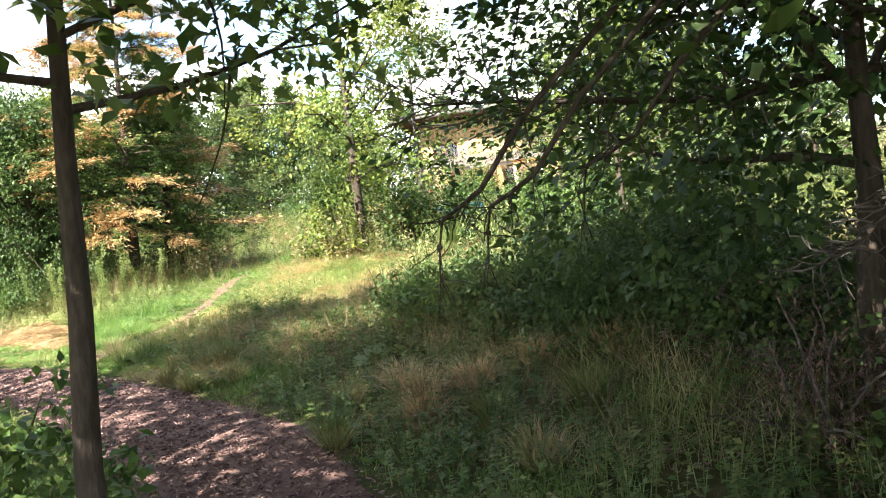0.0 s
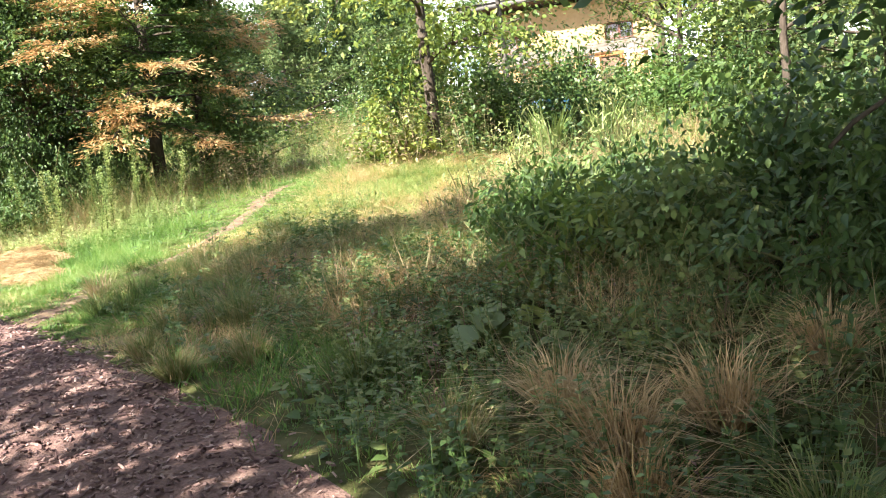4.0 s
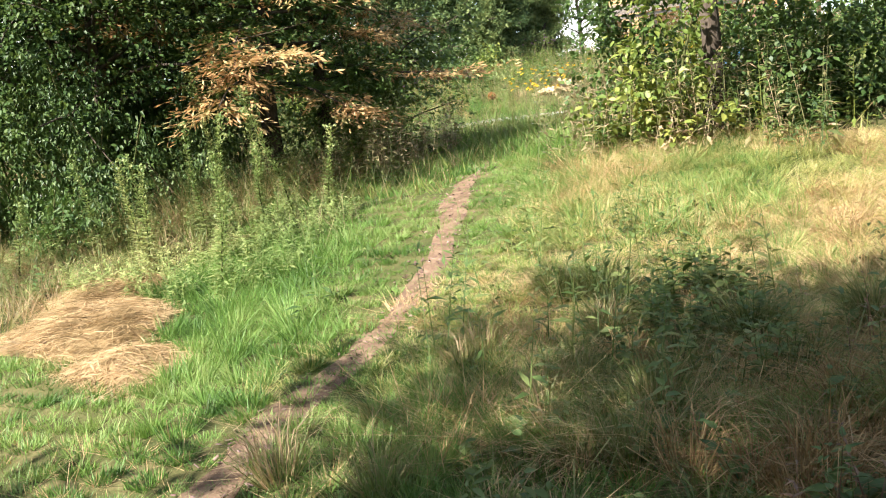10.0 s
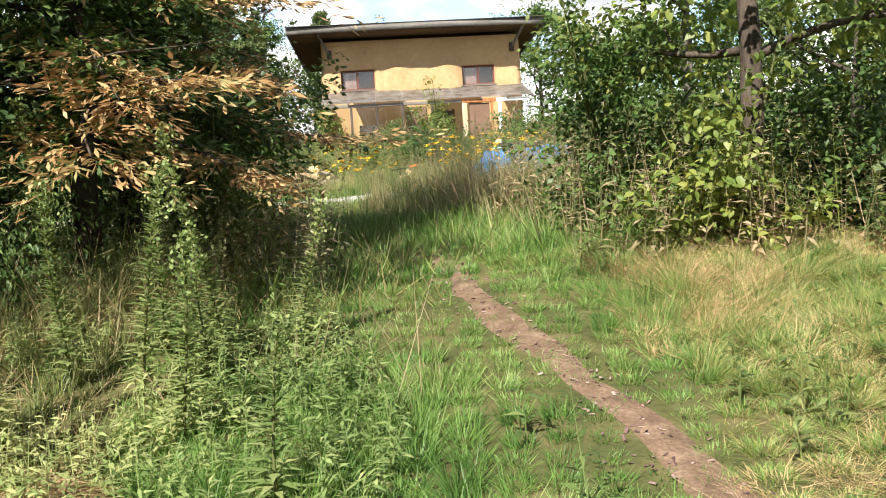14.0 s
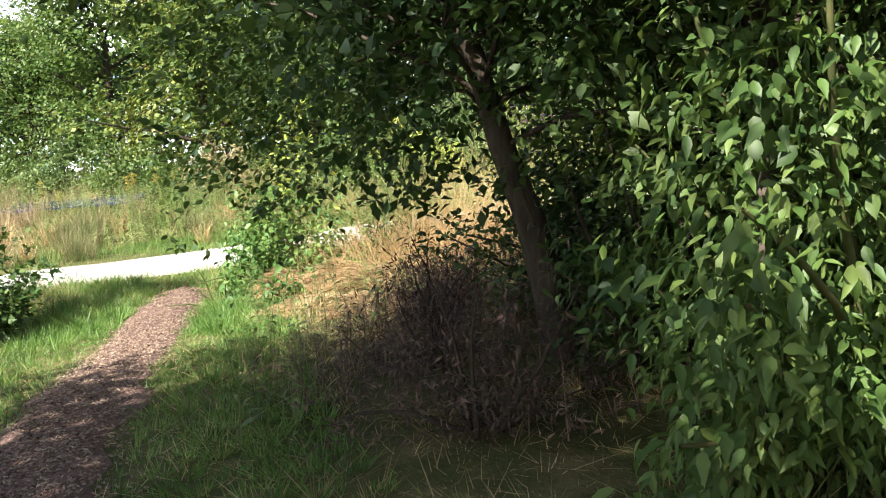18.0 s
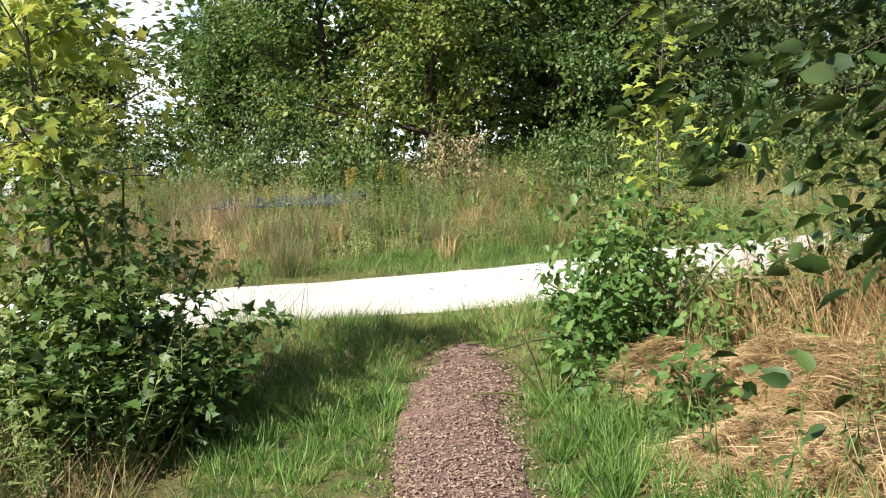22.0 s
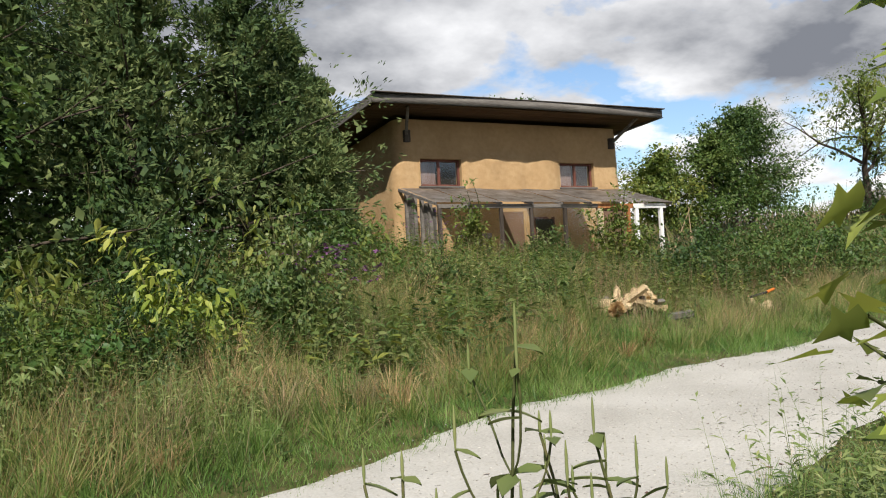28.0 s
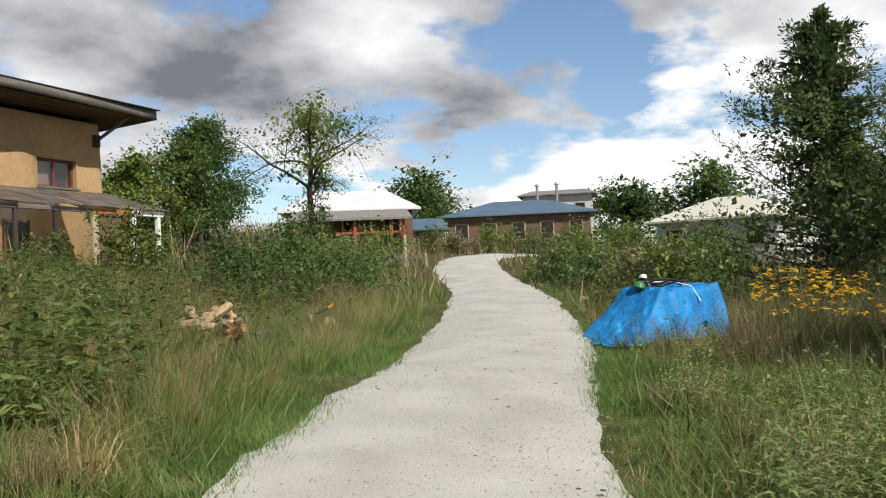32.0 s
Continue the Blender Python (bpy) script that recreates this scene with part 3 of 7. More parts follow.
g_x = np.concatenate([[-900, -500, -300, -180, -120, -90, -70, -55, -45, -38], np.arange(-32, 40, 0.4), [41, 44, 48, 54, 62, 72, 90, 120, 180, 300, 500, 900]])
g_y = np.concatenate([[-900, -500, -300, -180, -120, -90, -75, -65, -58, -53], np.arange(-48, 24, 0.4), [25, 28, 32, 38, 46, 60, 80, 120, 180, 300, 500, 900]])
ground = tagged(new("ground", mesh_of("ground", *lay_grid(g_x, g_y), M["soil"], flat=False)), "uneven meadow soil with dry thatch under the grass", "ground", kind="structure")


def ribbon(name, line, half, mat, lift, ragged, rng, cols=8, taper=None):
    C = smooth_line(line)
    T = np.gradient(C, axis=0)
    T /= np.linalg.norm(T, axis=1)[:, None]
    S = np.stack([-T[:, 1], T[:, 0]], 1)
    n = len(C)
    w = np.full(n, half) if taper is None else np.interp(np.linspace(0, 1, n), *taper)
    wob = [np.convolve(rng.normal(0, ragged, n + 4), np.ones(5) / 2.2, "valid") + rng.normal(0, ragged * 0.5, n) for _ in (0, 1)]
    V = []
    for k in range(cols + 1):
        q = -1 + 2 * k / cols
        o = q * w + (wob[0] if q < 0 else wob[1]) * abs(q)
        x, y = C[:, 0] + S[:, 0] * o, C[:, 1] + S[:, 1] * o
        V.append(np.stack([x, y, ground_z(x, y) + lift * (1.15 - abs(q) ** 3)], 1))
    V = np.stack(V, 1).reshape(-1, 3)
    i, j = np.meshgrid(np.arange(n - 1), np.arange(cols), indexing="ij")
    a = (i * (cols + 1) + j).ravel()
    return new(name, mesh_of(name, V, np.stack([a, a + cols + 1, a + cols + 2, a + 1], -1), mat, flat=False))


rng = np.random.default_rng(5)
road = tagged(ribbon("road", ROAD, 1.33, M["gravel"], 0.05, 0.035, rng, 12), "pale crushed limestone track through the meadow", "path", kind="structure")
TRAIL_W = ([0, 0.3, 0.42, 0.6, 0.75, 0.975, 1], [0.62, 0.62, 0.55, 0.42, 0.36, 0.3, 0.12])
trail = tagged(ribbon("pavement", TRAIL, 0.5, M["mulch"], 0.035, 0.05, rng, 6, TRAIL_W), "wood-chip footpath, reddish brown and damp", "footpath", kind="structure")
dirt = tagged(ribbon("pavement", DIRT, 0.1, M["dirt"], 0.008, 0.03, rng, 4), "narrow trodden bare-earth track in the grass", "footpath", kind="structure")


def along(line, n, half, rng, lo=0.0, hi=1.0, power=1.0):
    """Random places over a ribbon."""
    C = smooth_line(line)
    T = np.gradient(C, axis=0)
    T /= np.linalg.norm(T, axis=1)[:, None]
    i = (rng.uniform(lo, hi, n) * (len(C) - 1)).astype(int)
    w = half if np.isscalar(half) else np.interp(i / len(C), *half)
    o = rng.uniform(-1, 1, n)
    o = np.sign(o) * np.abs(o) ** power * w
    x = C[i, 0] - T[i, 1] * o + rng.normal(0, 0.08, n)
    y = C[i, 1] + T[i, 0] * o + rng.normal(0, 0.08, n)
    return x, y


def flakes(name, x, y, lift, length, width, thick, mat, rng, tilt=0.35):
    """Small flat pieces lying about, as boxes without a floor."""
    n = len(x)
    a, t1, t2 = rng.uniform(0, 2 * np.pi, n), rng.normal(0, tilt, n), rng.normal(0, tilt, n)
    L, W, H = (rng.uniform(*s, n) for s in (length, width, thick))
    D = np.stack([np.cos(a), np.sin(a), t1], 1)
    Nn = np.stack([t2 * np.sin(a), -t2 * np.cos(a), np.ones(n)], 1)
    D /= np.linalg.norm(D, axis=1)[:, None]
    Nn -= (Nn * D).sum(1)[:, None] * D
    Nn /= np.linalg.norm(Nn, axis=1)[:, None]
    Y = np.cross(Nn, D)
    P = np.stack([x, y, ground_z(x, y) + lift], 1)
    c = [(-1, -1, -1), (1, -0.7, -1), (0.8, 1, -1), (-1, 0.8, -1), (-0.9, -0.8, 1), (0.8, -0.6, 1), (0.7, 0.8, 1), (-0.8, 0.7, 1)]
    V = np.stack([P + D * (L * k[0] / 2)[:, None] + Y * (W * k[1] / 2)[:, None] + Nn * (H * k[2] / 2)[:, None] for k in c], 1)
    F = np.array([(4, 5, 6, 7), (0, 1, 5, 4), (2, 3, 7, 6)])
    F = ((np.arange(n) * 8)[:, None, None] + F[None]).reshape(-1, 4)
    return new(name, mesh_of(name, V.reshape(-1, 3), F, mat))


def chip_lift(x, y):
    d, w = off_line(x, y, TRAIL)
    return 0.006 + 0.035 * (1.15 - np.minimum(1, d / np.interp(w / (len(TRAIL) - 1), TRAIL_W[0], TRAIL_W[1])) ** 3)


x, y = along(TRAIL, 15000, TRAIL_W, rng, 0.12, 0.55)
chips = tagged(flakes("wood_chips", x, y, chip_lift(x, y), (0.012, 0.05), (0.006, 0.018), (0.003, 0.01), M["chip"], rng), "loose shredded wood chips on the footpath", "mulch", kind="stuff")
x, y = along(TRAIL, 24000, TRAIL_W, rng, 0.6, 1.0)
chips_b = tagged(flakes("wood_chips", x, y, chip_lift(x, y), (0.008, 0.032), (0.004, 0.012), (0.002, 0.006), M["dry_chip"], rng), "sunlit dry wood chips on the narrow footpath", "mulch", kind="stuff")
x, y = along(DIRT, 450, 0.16, rng)
litter = tagged(flakes("leaf_litter", x, y, 0.012, (0.015, 0.045), (0.008, 0.02), (0.002, 0.005), M["chip"], rng), "dry leaf litter and crumbs on the trodden track", "litter", kind="stuff")
x, y = along(ROAD, 15000, 1.36, rng, 0.36, 0.66)
stones = tagged(flakes("gravel", x, y, 0.003 + 0.05 * (1.15 - np.minimum(1, off_line(x, y, ROAD)[0] / 1.33) ** 3), (0.007, 0.022), (0.007, 0.016), (0.002, 0.006), M["pebble"], rng, 0.12), "loose pale limestone gravel on the track", "gravel", kind="stuff")

x, y = along(ROAD, 150, 1.4, rng, 0.4, 0.7)
tagged(flakes("leaf_litter", x, y, 0.006 + 0.05 * (1.15 - np.minimum(1, off_line(x, y, ROAD)[0] / 1.33) ** 3), (0.015, 0.06), (0.008, 0.02), (0.003, 0.008), M["mulch"], rng, 0.15), "brown leaf and twig litter on the white track", "litter", kind="stuff")

# ---- the earth-plastered house ----
HOUSE = (0.0, 0.0, 0.0, 6.5)


def house_main():
    h = thing("house", "two-storey tan earth-plastered house with a flat overhanging roof", "house", (0, 0, 0), turn=6.5)
    x0, x1, y0, y1, z0, rad = -0.65, 6.4, 0.0, 5.2, 1.0, 0.28
    wins = [(0.0, 1.19, 3.78, 4.49), (4.29, 5.45, 3.78, 4.47)]

    def top(y):
        return 5.56 - 0.06 * (y + 1.1)
    cols = sorted(set([w for a in wins for w in a[:2]] + list(np.round(np.arange(x0 + rad, x1 - rad + 0.01, 0.13), 3))))
    path = [(x, y0, 0) for x in cols]
    path += [(x1 - rad + rad * math.sin(a), y0 + rad - rad * math.cos(a), 1) for a in np.linspace(0.2, math.pi / 2, 6)]
    path += [(x1, y, 1) for y in np.arange(y0 + rad + 0.3, y1, 0.5)] + [(x, y1, 1) for x in np.arange(x1, x0, -0.6)]
    path += [(x0, y, 1) for y in np.arange(y1, y0 + rad, -0.5)] + [(x0 + rad - rad * math.cos(a), y0 + rad - rad * math.sin(a), 1) for a in np.linspace(0.05, math.pi / 2 - 0.2, 6)]
    rows = sorted(set([3.78, 4.49, 4.47] + list(np.round(np.arange(z0, 5.4, 0.14), 3)))) + [5.7]
    V, F, n = [], [], len(path)
    for z in rows:
        for k, (x, y, side) in enumerate(path):
            w = noise.noise(Vector((x * 1.3, y * 1.3, z * 1.3))) * 0.035 + noise.noise(Vector((x * 4, y * 4, z * 4))) * 0.008
            edge = (4.36 if x < 0.6 else 4.56 + 0.05 * abs(math.sin(x * 2.3)) + 0.04 * math.sin(x * 5.1) if x < 4.9 else 4.1) + 0.02 * math.sin(x * 11)
            w += (0.02 if x < 0.6 or x > 4.9 else 0.05 + 0.09 * abs(math.sin(x * 1.9 + 0.4)) ** 0.6 + 0.02 * math.sin(x * 7)) * min(1.0, max(0.0, (edge + 0.06 - z) / 0.14))
            near = any(a[0] - 0.06 < x < a[1] + 0.06 and a[2] - 0.06 < z < a[3] + 0.06 for a in wins) and not side
            bat = 0.035 * (5.5 - z)
            s = 0 if near else w
            cx, cy = 2.9, 2.6
            V.append((x + (s + bat * 0.6) * (1 if x > cx + 2.9 else -1 if x < cx - 3.2 else 0), y + (s - (0 if near else 0.01) if y < 0.3 else 0) * -1, min(z, top(y))))
    for r in range(len(rows) - 1):
        for k in range(n):
            q = (k + 1) % n
            (xa, ya, sa), (xb, yb, sb) = path[k], path[q]
            if not sa and not sb and any(a[0] - 1e-4 <= xa and xb <= a[1] + 1e-4 and a[2] - 1e-4 <= rows[r] and rows[r + 1] <= a[3] + 1e-4 for a in wins):
                continue
            F.append((r * n + k, r * n + q, (r + 1) * n + q, (r + 1) * n + k))
    part("wall", mesh_of("wall", V, F, M["plaster"], flat=False), h, "uneven tan clay plaster wall")
    for (a, b, c, d) in wins:
        # The sheet behind the glass has the room's darkness painted on.
        w = part("window", box((a, 0.2, c), (b, 0.24, d)) and mesh_of("window", [(a, 0.32, c), (b, 0.32, c), (b, 0.32, d), (a, 0.32, d)], [(0, 1, 2, 3)], M["unlit_room_tone"]), h, "small two-part window, one half curtained")
        bm = bmesh.new()
        box((a - 0.01, -0.02, d), (b + 0.01, 0.34, d + 0.03), 0, bm), box((a - 0.03, -0.02, c), (a, 0.34, d), 0, bm), box((b, -0.02, c), (b + 0.03, 0.34, d), 0, bm)
        bm_part("reveal", bm, M["plaster"], w)
        bm = bmesh.new()
        for lo, hi in (((a, 0.1, c), (a + 0.06, 0.17, d)), ((b - 0.06, 0.1, c), (b, 0.17, d)), ((a + 0.06, 0.1, c), (b - 0.06, 0.17, c + 0.06)), ((a + 0.06, 0.1, d - 0.06), (b - 0.06, 0.17, d)),
                       ((a + 0.55, 0.105, c + 0.06), (a + 0.62, 0.165, d - 0.06))):
            box(lo, hi, 0.005, bm)
        bm_part("window_frame", bm, M["red_frame"], w, "dark red-brown wooden frame")
        bm_part("sill", box((a - 0.06, -0.09, c - 0.05), (b + 0.06, 0.2, c), 0.008), M["grey_wood"], w)
        for k, (p, q) in enumerate(((a + 0.06, a + 0.55), (a + 0.62, b - 0.06))):
            pane = part("pane", mesh_of("pane", [(p, 0.135, c + 0.06), (q, 0.135, c + 0.06), (q, 0.135, d - 0.06), (p, 0.135, d - 0.06)], [(0, 1, 2, 3)], M["glass"]), w)
            pane.visible_shadow = False
        p, q = a + 0.08, a + 0.53
        part("curtain", mesh_of("curtain", [(p + (q - p) * k / 12, 0.22 + 0.015 * (k % 2), z) for z in (c + 0.06, d - 0.06) for k in range(13)], [(k, k + 1, k + 14, k + 13) for k in range(12)], M["curtain"]), w, "faded brown curtain")
    fx = np.linspace(-1.7, 7.1, 18)
    dy = [-1.12 - 0.1 * math.sin(math.pi * k / 17) for k in range(18)]
    V = [(x, y, z + 0.025 * math.sin(k * 0.18)) for z in (5.62, 5.84) for k, (x, y) in enumerate(zip(fx, dy))] + [(x, y + 0.04, z + 0.025 * math.sin(k * 0.18)) for z in (5.62, 5.84) for k, (x, y) in enumerate(zip(fx, dy))]
    F = [(k, k + 1, k + 19, k + 18) for k in range(17)] + [(k + 36, k + 54, k + 55, k + 37) for k in range(17)] + [(k + 18, k + 19, k + 55, k + 54) for k in range(17)] + [(k, k + 36, k + 37, k + 1) for k in range(17)] + [(0, 18, 54, 36), (17, 53, 71, 35)]
    part("fascia", mesh_of("fascia", V, F, M["grey_wood"]), h, "weathered grey fascia board")
    bm_part("drip_edge", beam((-1.72, -1.16, 5.862), (7.12, -1.16, 5.866), 0.16, 0.024, 0.004), M["dark_wood"], h, "dark curling edge of the roof covering")
    for xs in (-1.7, 7.06):
        bm_part("fascia", beam((xs + 0.02, -1.08, 5.73), (xs + 0.02, 6.1, 5.3), 0.04, 0.22), M["grey_wood"], h, "weathered grey barge board")
    bm = bmesh.new()
    vs = [bm.verts.new(p) for p in ((-1.66, -1.1, 5.8), (7.06, -1.1, 5.8), (7.06, 6.1, 5.38), (-1.66, 6.1, 5.38), (-1.66, -1.1, 5.7), (7.06, -1.1, 5.7), (7.06, 6.1, 5.28), (-1.66, 6.1, 5.28))]
    for f in ((0, 1, 2, 3), (7, 6, 5, 4), (0, 4, 5, 1), (1, 5, 6, 2), (2, 6, 7, 3), (3, 7, 4, 0)):
        bm.faces.new([vs[k] for k in f])
    roof = bm_part("roof", bm, M["soffit"], h, "low roof slab with brown boarded underside")
    for k in range(41):
        xs = -1.5 + k * 0.2125
        bm_part("board", box((xs, -1.05, 5.645), (xs + 0.2, 0.04, 5.66), 0.0), M["soffit"], roof)
    for xs, dx in ((-0.35, -0.3), (6.1, 0.3), (1.9, 0), (4.2, 0)):
        if dx:
            bm_part("bracket", beam((xs, 0.02, 5.02), (xs + dx, -0.85, 5.64), 0.07, 0.07), M["grey_wood"], h, "grey timber bracket under the eave")
            bm_part("bracket", beam((xs, -0.02, 4.9), (xs, -0.02, 5.2), 0.16, 0.16), M["dark_wood"], h)
    r2 = np.random.default_rng(3)
    n = 260
    P = np.stack([r2.uniform(-1.2, 6.6, n), r2.uniform(-0.9, 1.5, n), np.zeros(n)], 1)
    P[:, 2] = 5.8 - 0.0583 * (P[:, 1] + 1.1)
    tagged(part("roof_plants", mesh_of("roof_plants", *blades(P, r2.uniform(0.08, 0.3, n) * (r2.random(n) < 0.5), np.full(n, 0.014), r2), M["leaf_light"]), h, "sparse plants growing on the roof"), kind="stuff")
    return h


def greenhouse():
    g = thing("greenhouse", "lean-to greenhouse of grey timber and old glazing against the house", "greenhouse", (0, 0, 0), turn=6.5)
    zt, ze, yf = 3.72, 3.12, -1.9
    base = 1.15
    posts = [(-0.46, "dark_wood", 0.09), (0.36, "dark_wood", 0.08), (1.2, "dark_wood", 0.08), (2.06, "dark_wood", 0.08), (3.06, "dark_wood", 0.09), (4.14, "pale_wood", 0.17), (5.06, "orange_wood", 0.09)]
    for xp, mt, w in posts:
        bm_part("post", box((xp - w / 2, yf - 0.045, base), (xp + w / 2, yf + 0.045, ze - 0.1), 0.008), M[mt], g)
    for yp in (-1.45, -1.0, -0.6, -0.12):
        bm_part("post", box((-0.52, yp - 0.045, base), (-0.43, yp + 0.045, ze - 0.05 + (yp - yf) * 0.32), 0.006), M["grey_wood"], g)
    bm_part("plate", box((-0.5, yf - 0.05, ze - 0.1), (4.05, yf + 0.05, ze), 0.006), M["grey_wood"], g)
    bm_part("plate", box((4.05, yf - 0.055, ze - 0.12), (5.2, yf + 0.055, ze), 0.006), M["orange_wood"], g, "orange-brown lintel over the door")
    for a, b in (((5.27, yf - 0.05, base), (5.38, yf + 0.05, ze - 0.12)), ((6.1, yf - 0.05, base), (6.2, yf + 0.05, ze - 0.12)), ((5.2, yf - 0.055, ze - 0.12), (6.3, yf + 0.055, ze))):
        bm_part("door_frame", box(a, b, 0.008), M["white_paint"], g, "white painted door frame")
    bm_part("door", box((4.3, yf + 0.02, base), (4.98, yf + 0.06, ze - 0.14), 0.006), M["brown_wall"], g, "brown plank door")
    xs = np.linspace(-0.6, 6.45, 9)
    for k in range(9):
        bm_part("rafter", beam((xs[k], 0.05, zt - 0.035), (xs[k], yf - 0.12, ze - 0.0), 0.05, 0.07), M["grey_wood"], g)
    for k in range(8):
        V, F = [], []
        for j, (yy, zz) in enumerate(((0.02, zt + 0.015), (yf - 0.16, ze + 0.03))):
            for i in range(17):
                V.append((xs[k] + 0.012 + (xs[k + 1] - xs[k] - 0.024) * i / 16, yy, zz + 0.003 * math.sin(i * 2.2) + 0.006 * (k % 3)))
        F = [(i, i + 1, i + 18, i + 17) for i in range(16)]
        panel = part("roof_panel", mesh_of("roof_panel", V, F, M["poly"]), g, "grey weathered translucent roof panel")
        panel.visible_shadow = k % 3 > 0
    for k in range(len(posts) - 2):
        a, b = posts[k][0] + 0.045, posts[k + 1][0] - 0.05
        p = part("pane", mesh_of("pane", [(a, yf, base + 0.5), (b, yf, base + 0.5), (b, yf, ze - 0.1), (a, yf, ze - 0.1)], [(0, 1, 2, 3)], M["glass"]), g)
        p.visible_shadow = False
        bm_part("kick_board", box((a, yf - 0.02, base), (b, yf + 0.02, base + 0.5), 0.004), M["grey_wood"], g)
    for yp, w in ((-1.68, 0.16), (-1.22, 0.2), (-0.36, 0.24)):
        bm_part("end_board", box((-0.49, yp - w / 2, base), (-0.46, yp + w / 2, ze - 0.12 + (yp - yf) * 0.32), 0.004), M["grey_wood"], g, "grey weathered end board")
    bm_part("sill_board", box((-0.54, yf - 0.06, base + 0.5), (4.1, yf + 0.05, base + 0.56), 0.005), M["grey_wood"], g)
    bm_part("post", box((0.1, yf - 0.1, base), (0.15, yf - 0.05, base + 1.2), 0.004), M["orange_wood"], g, "thin orange stake")
    bm_part("inner_door", box((2.2, -0.14, base), (2.95, -0.09, 3.1), 0.006), M["brown_wall"], g, "brown house door behind the glazing")
    bm_part("staging", box((0.6, -1.5, 1.3), (1.15, -0.6, 2.45), 0.01), M["dark_wood"], g, "dark shelving inside the greenhouse")
    inner = bm_part("inner_window", box((3.25, -0.14, 2.0), (3.95, -0.08, 2.95), 0.006), M["red_frame"], g, "brown-framed house window behind the glazing")
    # Opaque pane, its near-black colour painting the shaded room behind.
    bm_part("pane", box((3.31, -0.16, 2.06), (3.89, -0.145, 2.89)), M["unlit_room_tone"], inner)
    return g


house_main()
greenhouse()


def far_house(label, x, y, turn, w, d, eave, ridge, wall, roof, porch=None, base=None, hip=0.25, wins=3):
    z = gz(x, y) if base is None else base
    h = thing("house", label, "house", (x, y, z), turn=turn)
    bm_part("wall", box((-w / 2, 0, -0.4), (w / 2, d, eave), 0.02), M[wall], h)
    bm = bmesh.new()
    o = 0.5
    k = hip * w
    pts = [(-w / 2 - o, -o, eave), (w / 2 + o, -o, eave), (w / 2 + o, d + o, eave), (-w / 2 - o, d + o, eave), (-w / 2 + k, d / 2, ridge), (w / 2 - k, d / 2, ridge)]
    lo = [bm.verts.new((a, b, c - 0.1)) for a, b, c in pts[:4]]
    vs = [bm.verts.new(p) for p in pts]
    for f in ((0, 1, 5, 4), (1, 2, 5), (2, 3, 4, 5), (3, 0, 4)):
        bm.faces.new([vs[i] for i in f])
    for i in range(4):
        bm.faces.new((lo[i], lo[(i + 1) % 4], vs[(i + 1) % 4], vs[i]))
    bm.faces.new(lo[::-1])
    bm_part("roof", bm, M[roof], h)
    for i in range(wins):
        a = -w / 2 + w * (i + 0.5) / wins
        wd = bm_part("window", box((a - 0.5, -0.05, eave * 0.35), (a + 0.5, 0.02, eave * 0.8), 0.01), M["pale_wood"], h)
        # Opaque pane coloured near-black in place of a dark room.
        bm_part("pane", box((a - 0.43, -0.06, eave * 0.35 + 0.07), (a + 0.43, -0.052, eave * 0.8 - 0.07)), M["unlit_room_tone"], wd)
    if porch:
        pw, pd, pe = porch
        bm = bmesh.new()
        vs = [bm.verts.new(p) for p in ((-pw / 2 - 0.4, -pd - 0.4, pe - 0.25), (pw / 2 + 0.4, -pd - 0.4, pe - 0.25), (pw / 2, 0.1, pe + 0.55), (-pw / 2, 0.1, pe + 0.55),
                                        (-pw / 2 - 0.4, -pd - 0.4, pe - 0.37), (pw / 2 + 0.4, -pd - 0.4, pe - 0.37), (pw / 2, 0.1, pe + 0.43), (-pw / 2, 0.1, pe + 0.43))]
        for f in ((0, 1, 2, 3), (7, 6, 5, 4), (0, 4, 5, 1), (1, 5, 6, 2), (2, 6, 7, 3), (3, 7, 4, 0)):
            bm.faces.new([vs[i] for i in f])
        bm_part("porch_roof", bm, M["shingle"], h, "sagging grey shingled porch roof")
        for a in (-pw / 2 + 0.1, -pw / 2 + 1.1, 0.25, pw / 2 - 0.8, pw / 2 - 0.1):
            bm_part("porch_post", box((a - 0.09, -pd - 0.09, -0.5), (a + 0.09, -pd + 0.09, pe - 0.2), 0.01), M["red_paint"], h, "red painted porch post")
        bm_part("porch_rail", box((-pw / 2, -pd - 0.06, 0.62), (pw / 2, -pd + 0.06, 0.74), 0.01), M["red_paint"], h)
    return h


far_house("small brown house with white metal roof and red porch posts", 31.6, 11.2, -55, 7.2, 6.5, 2.1, 3.5, "brown_wall", "white_metal", (6.2, 1.3, 1.75), base=3.0, hip=0.2)
far_house("long low house with a blue metal roof", 48.0, 8.0, -68, 10.4, 7, 3.0, 4.2, "brown_wall", "blue_metal", base=2.3, hip=0.3, wins=5)
far_house("distant two-storey house with white upper wall", 67, 12.5, -72, 6.5, 5, 4.3, 4.9, "pale_wall", "shingle", base=3.9, hip=0.1)
far_house("low house with a cream-coloured roof behind a cedar", 37.5, -8.0, -100, 6.5, 6, 2.3, 3.6, "pale_wall", "cream_roof", base=1.3, hip=0.35)
far_house("small shed with a pale blue roof", 40.5, 11.5, -62, 2.2, 3, 2.2, 3.0, "brown_wall", "blue_metal", base=2.0, hip=0.0, wins=1)
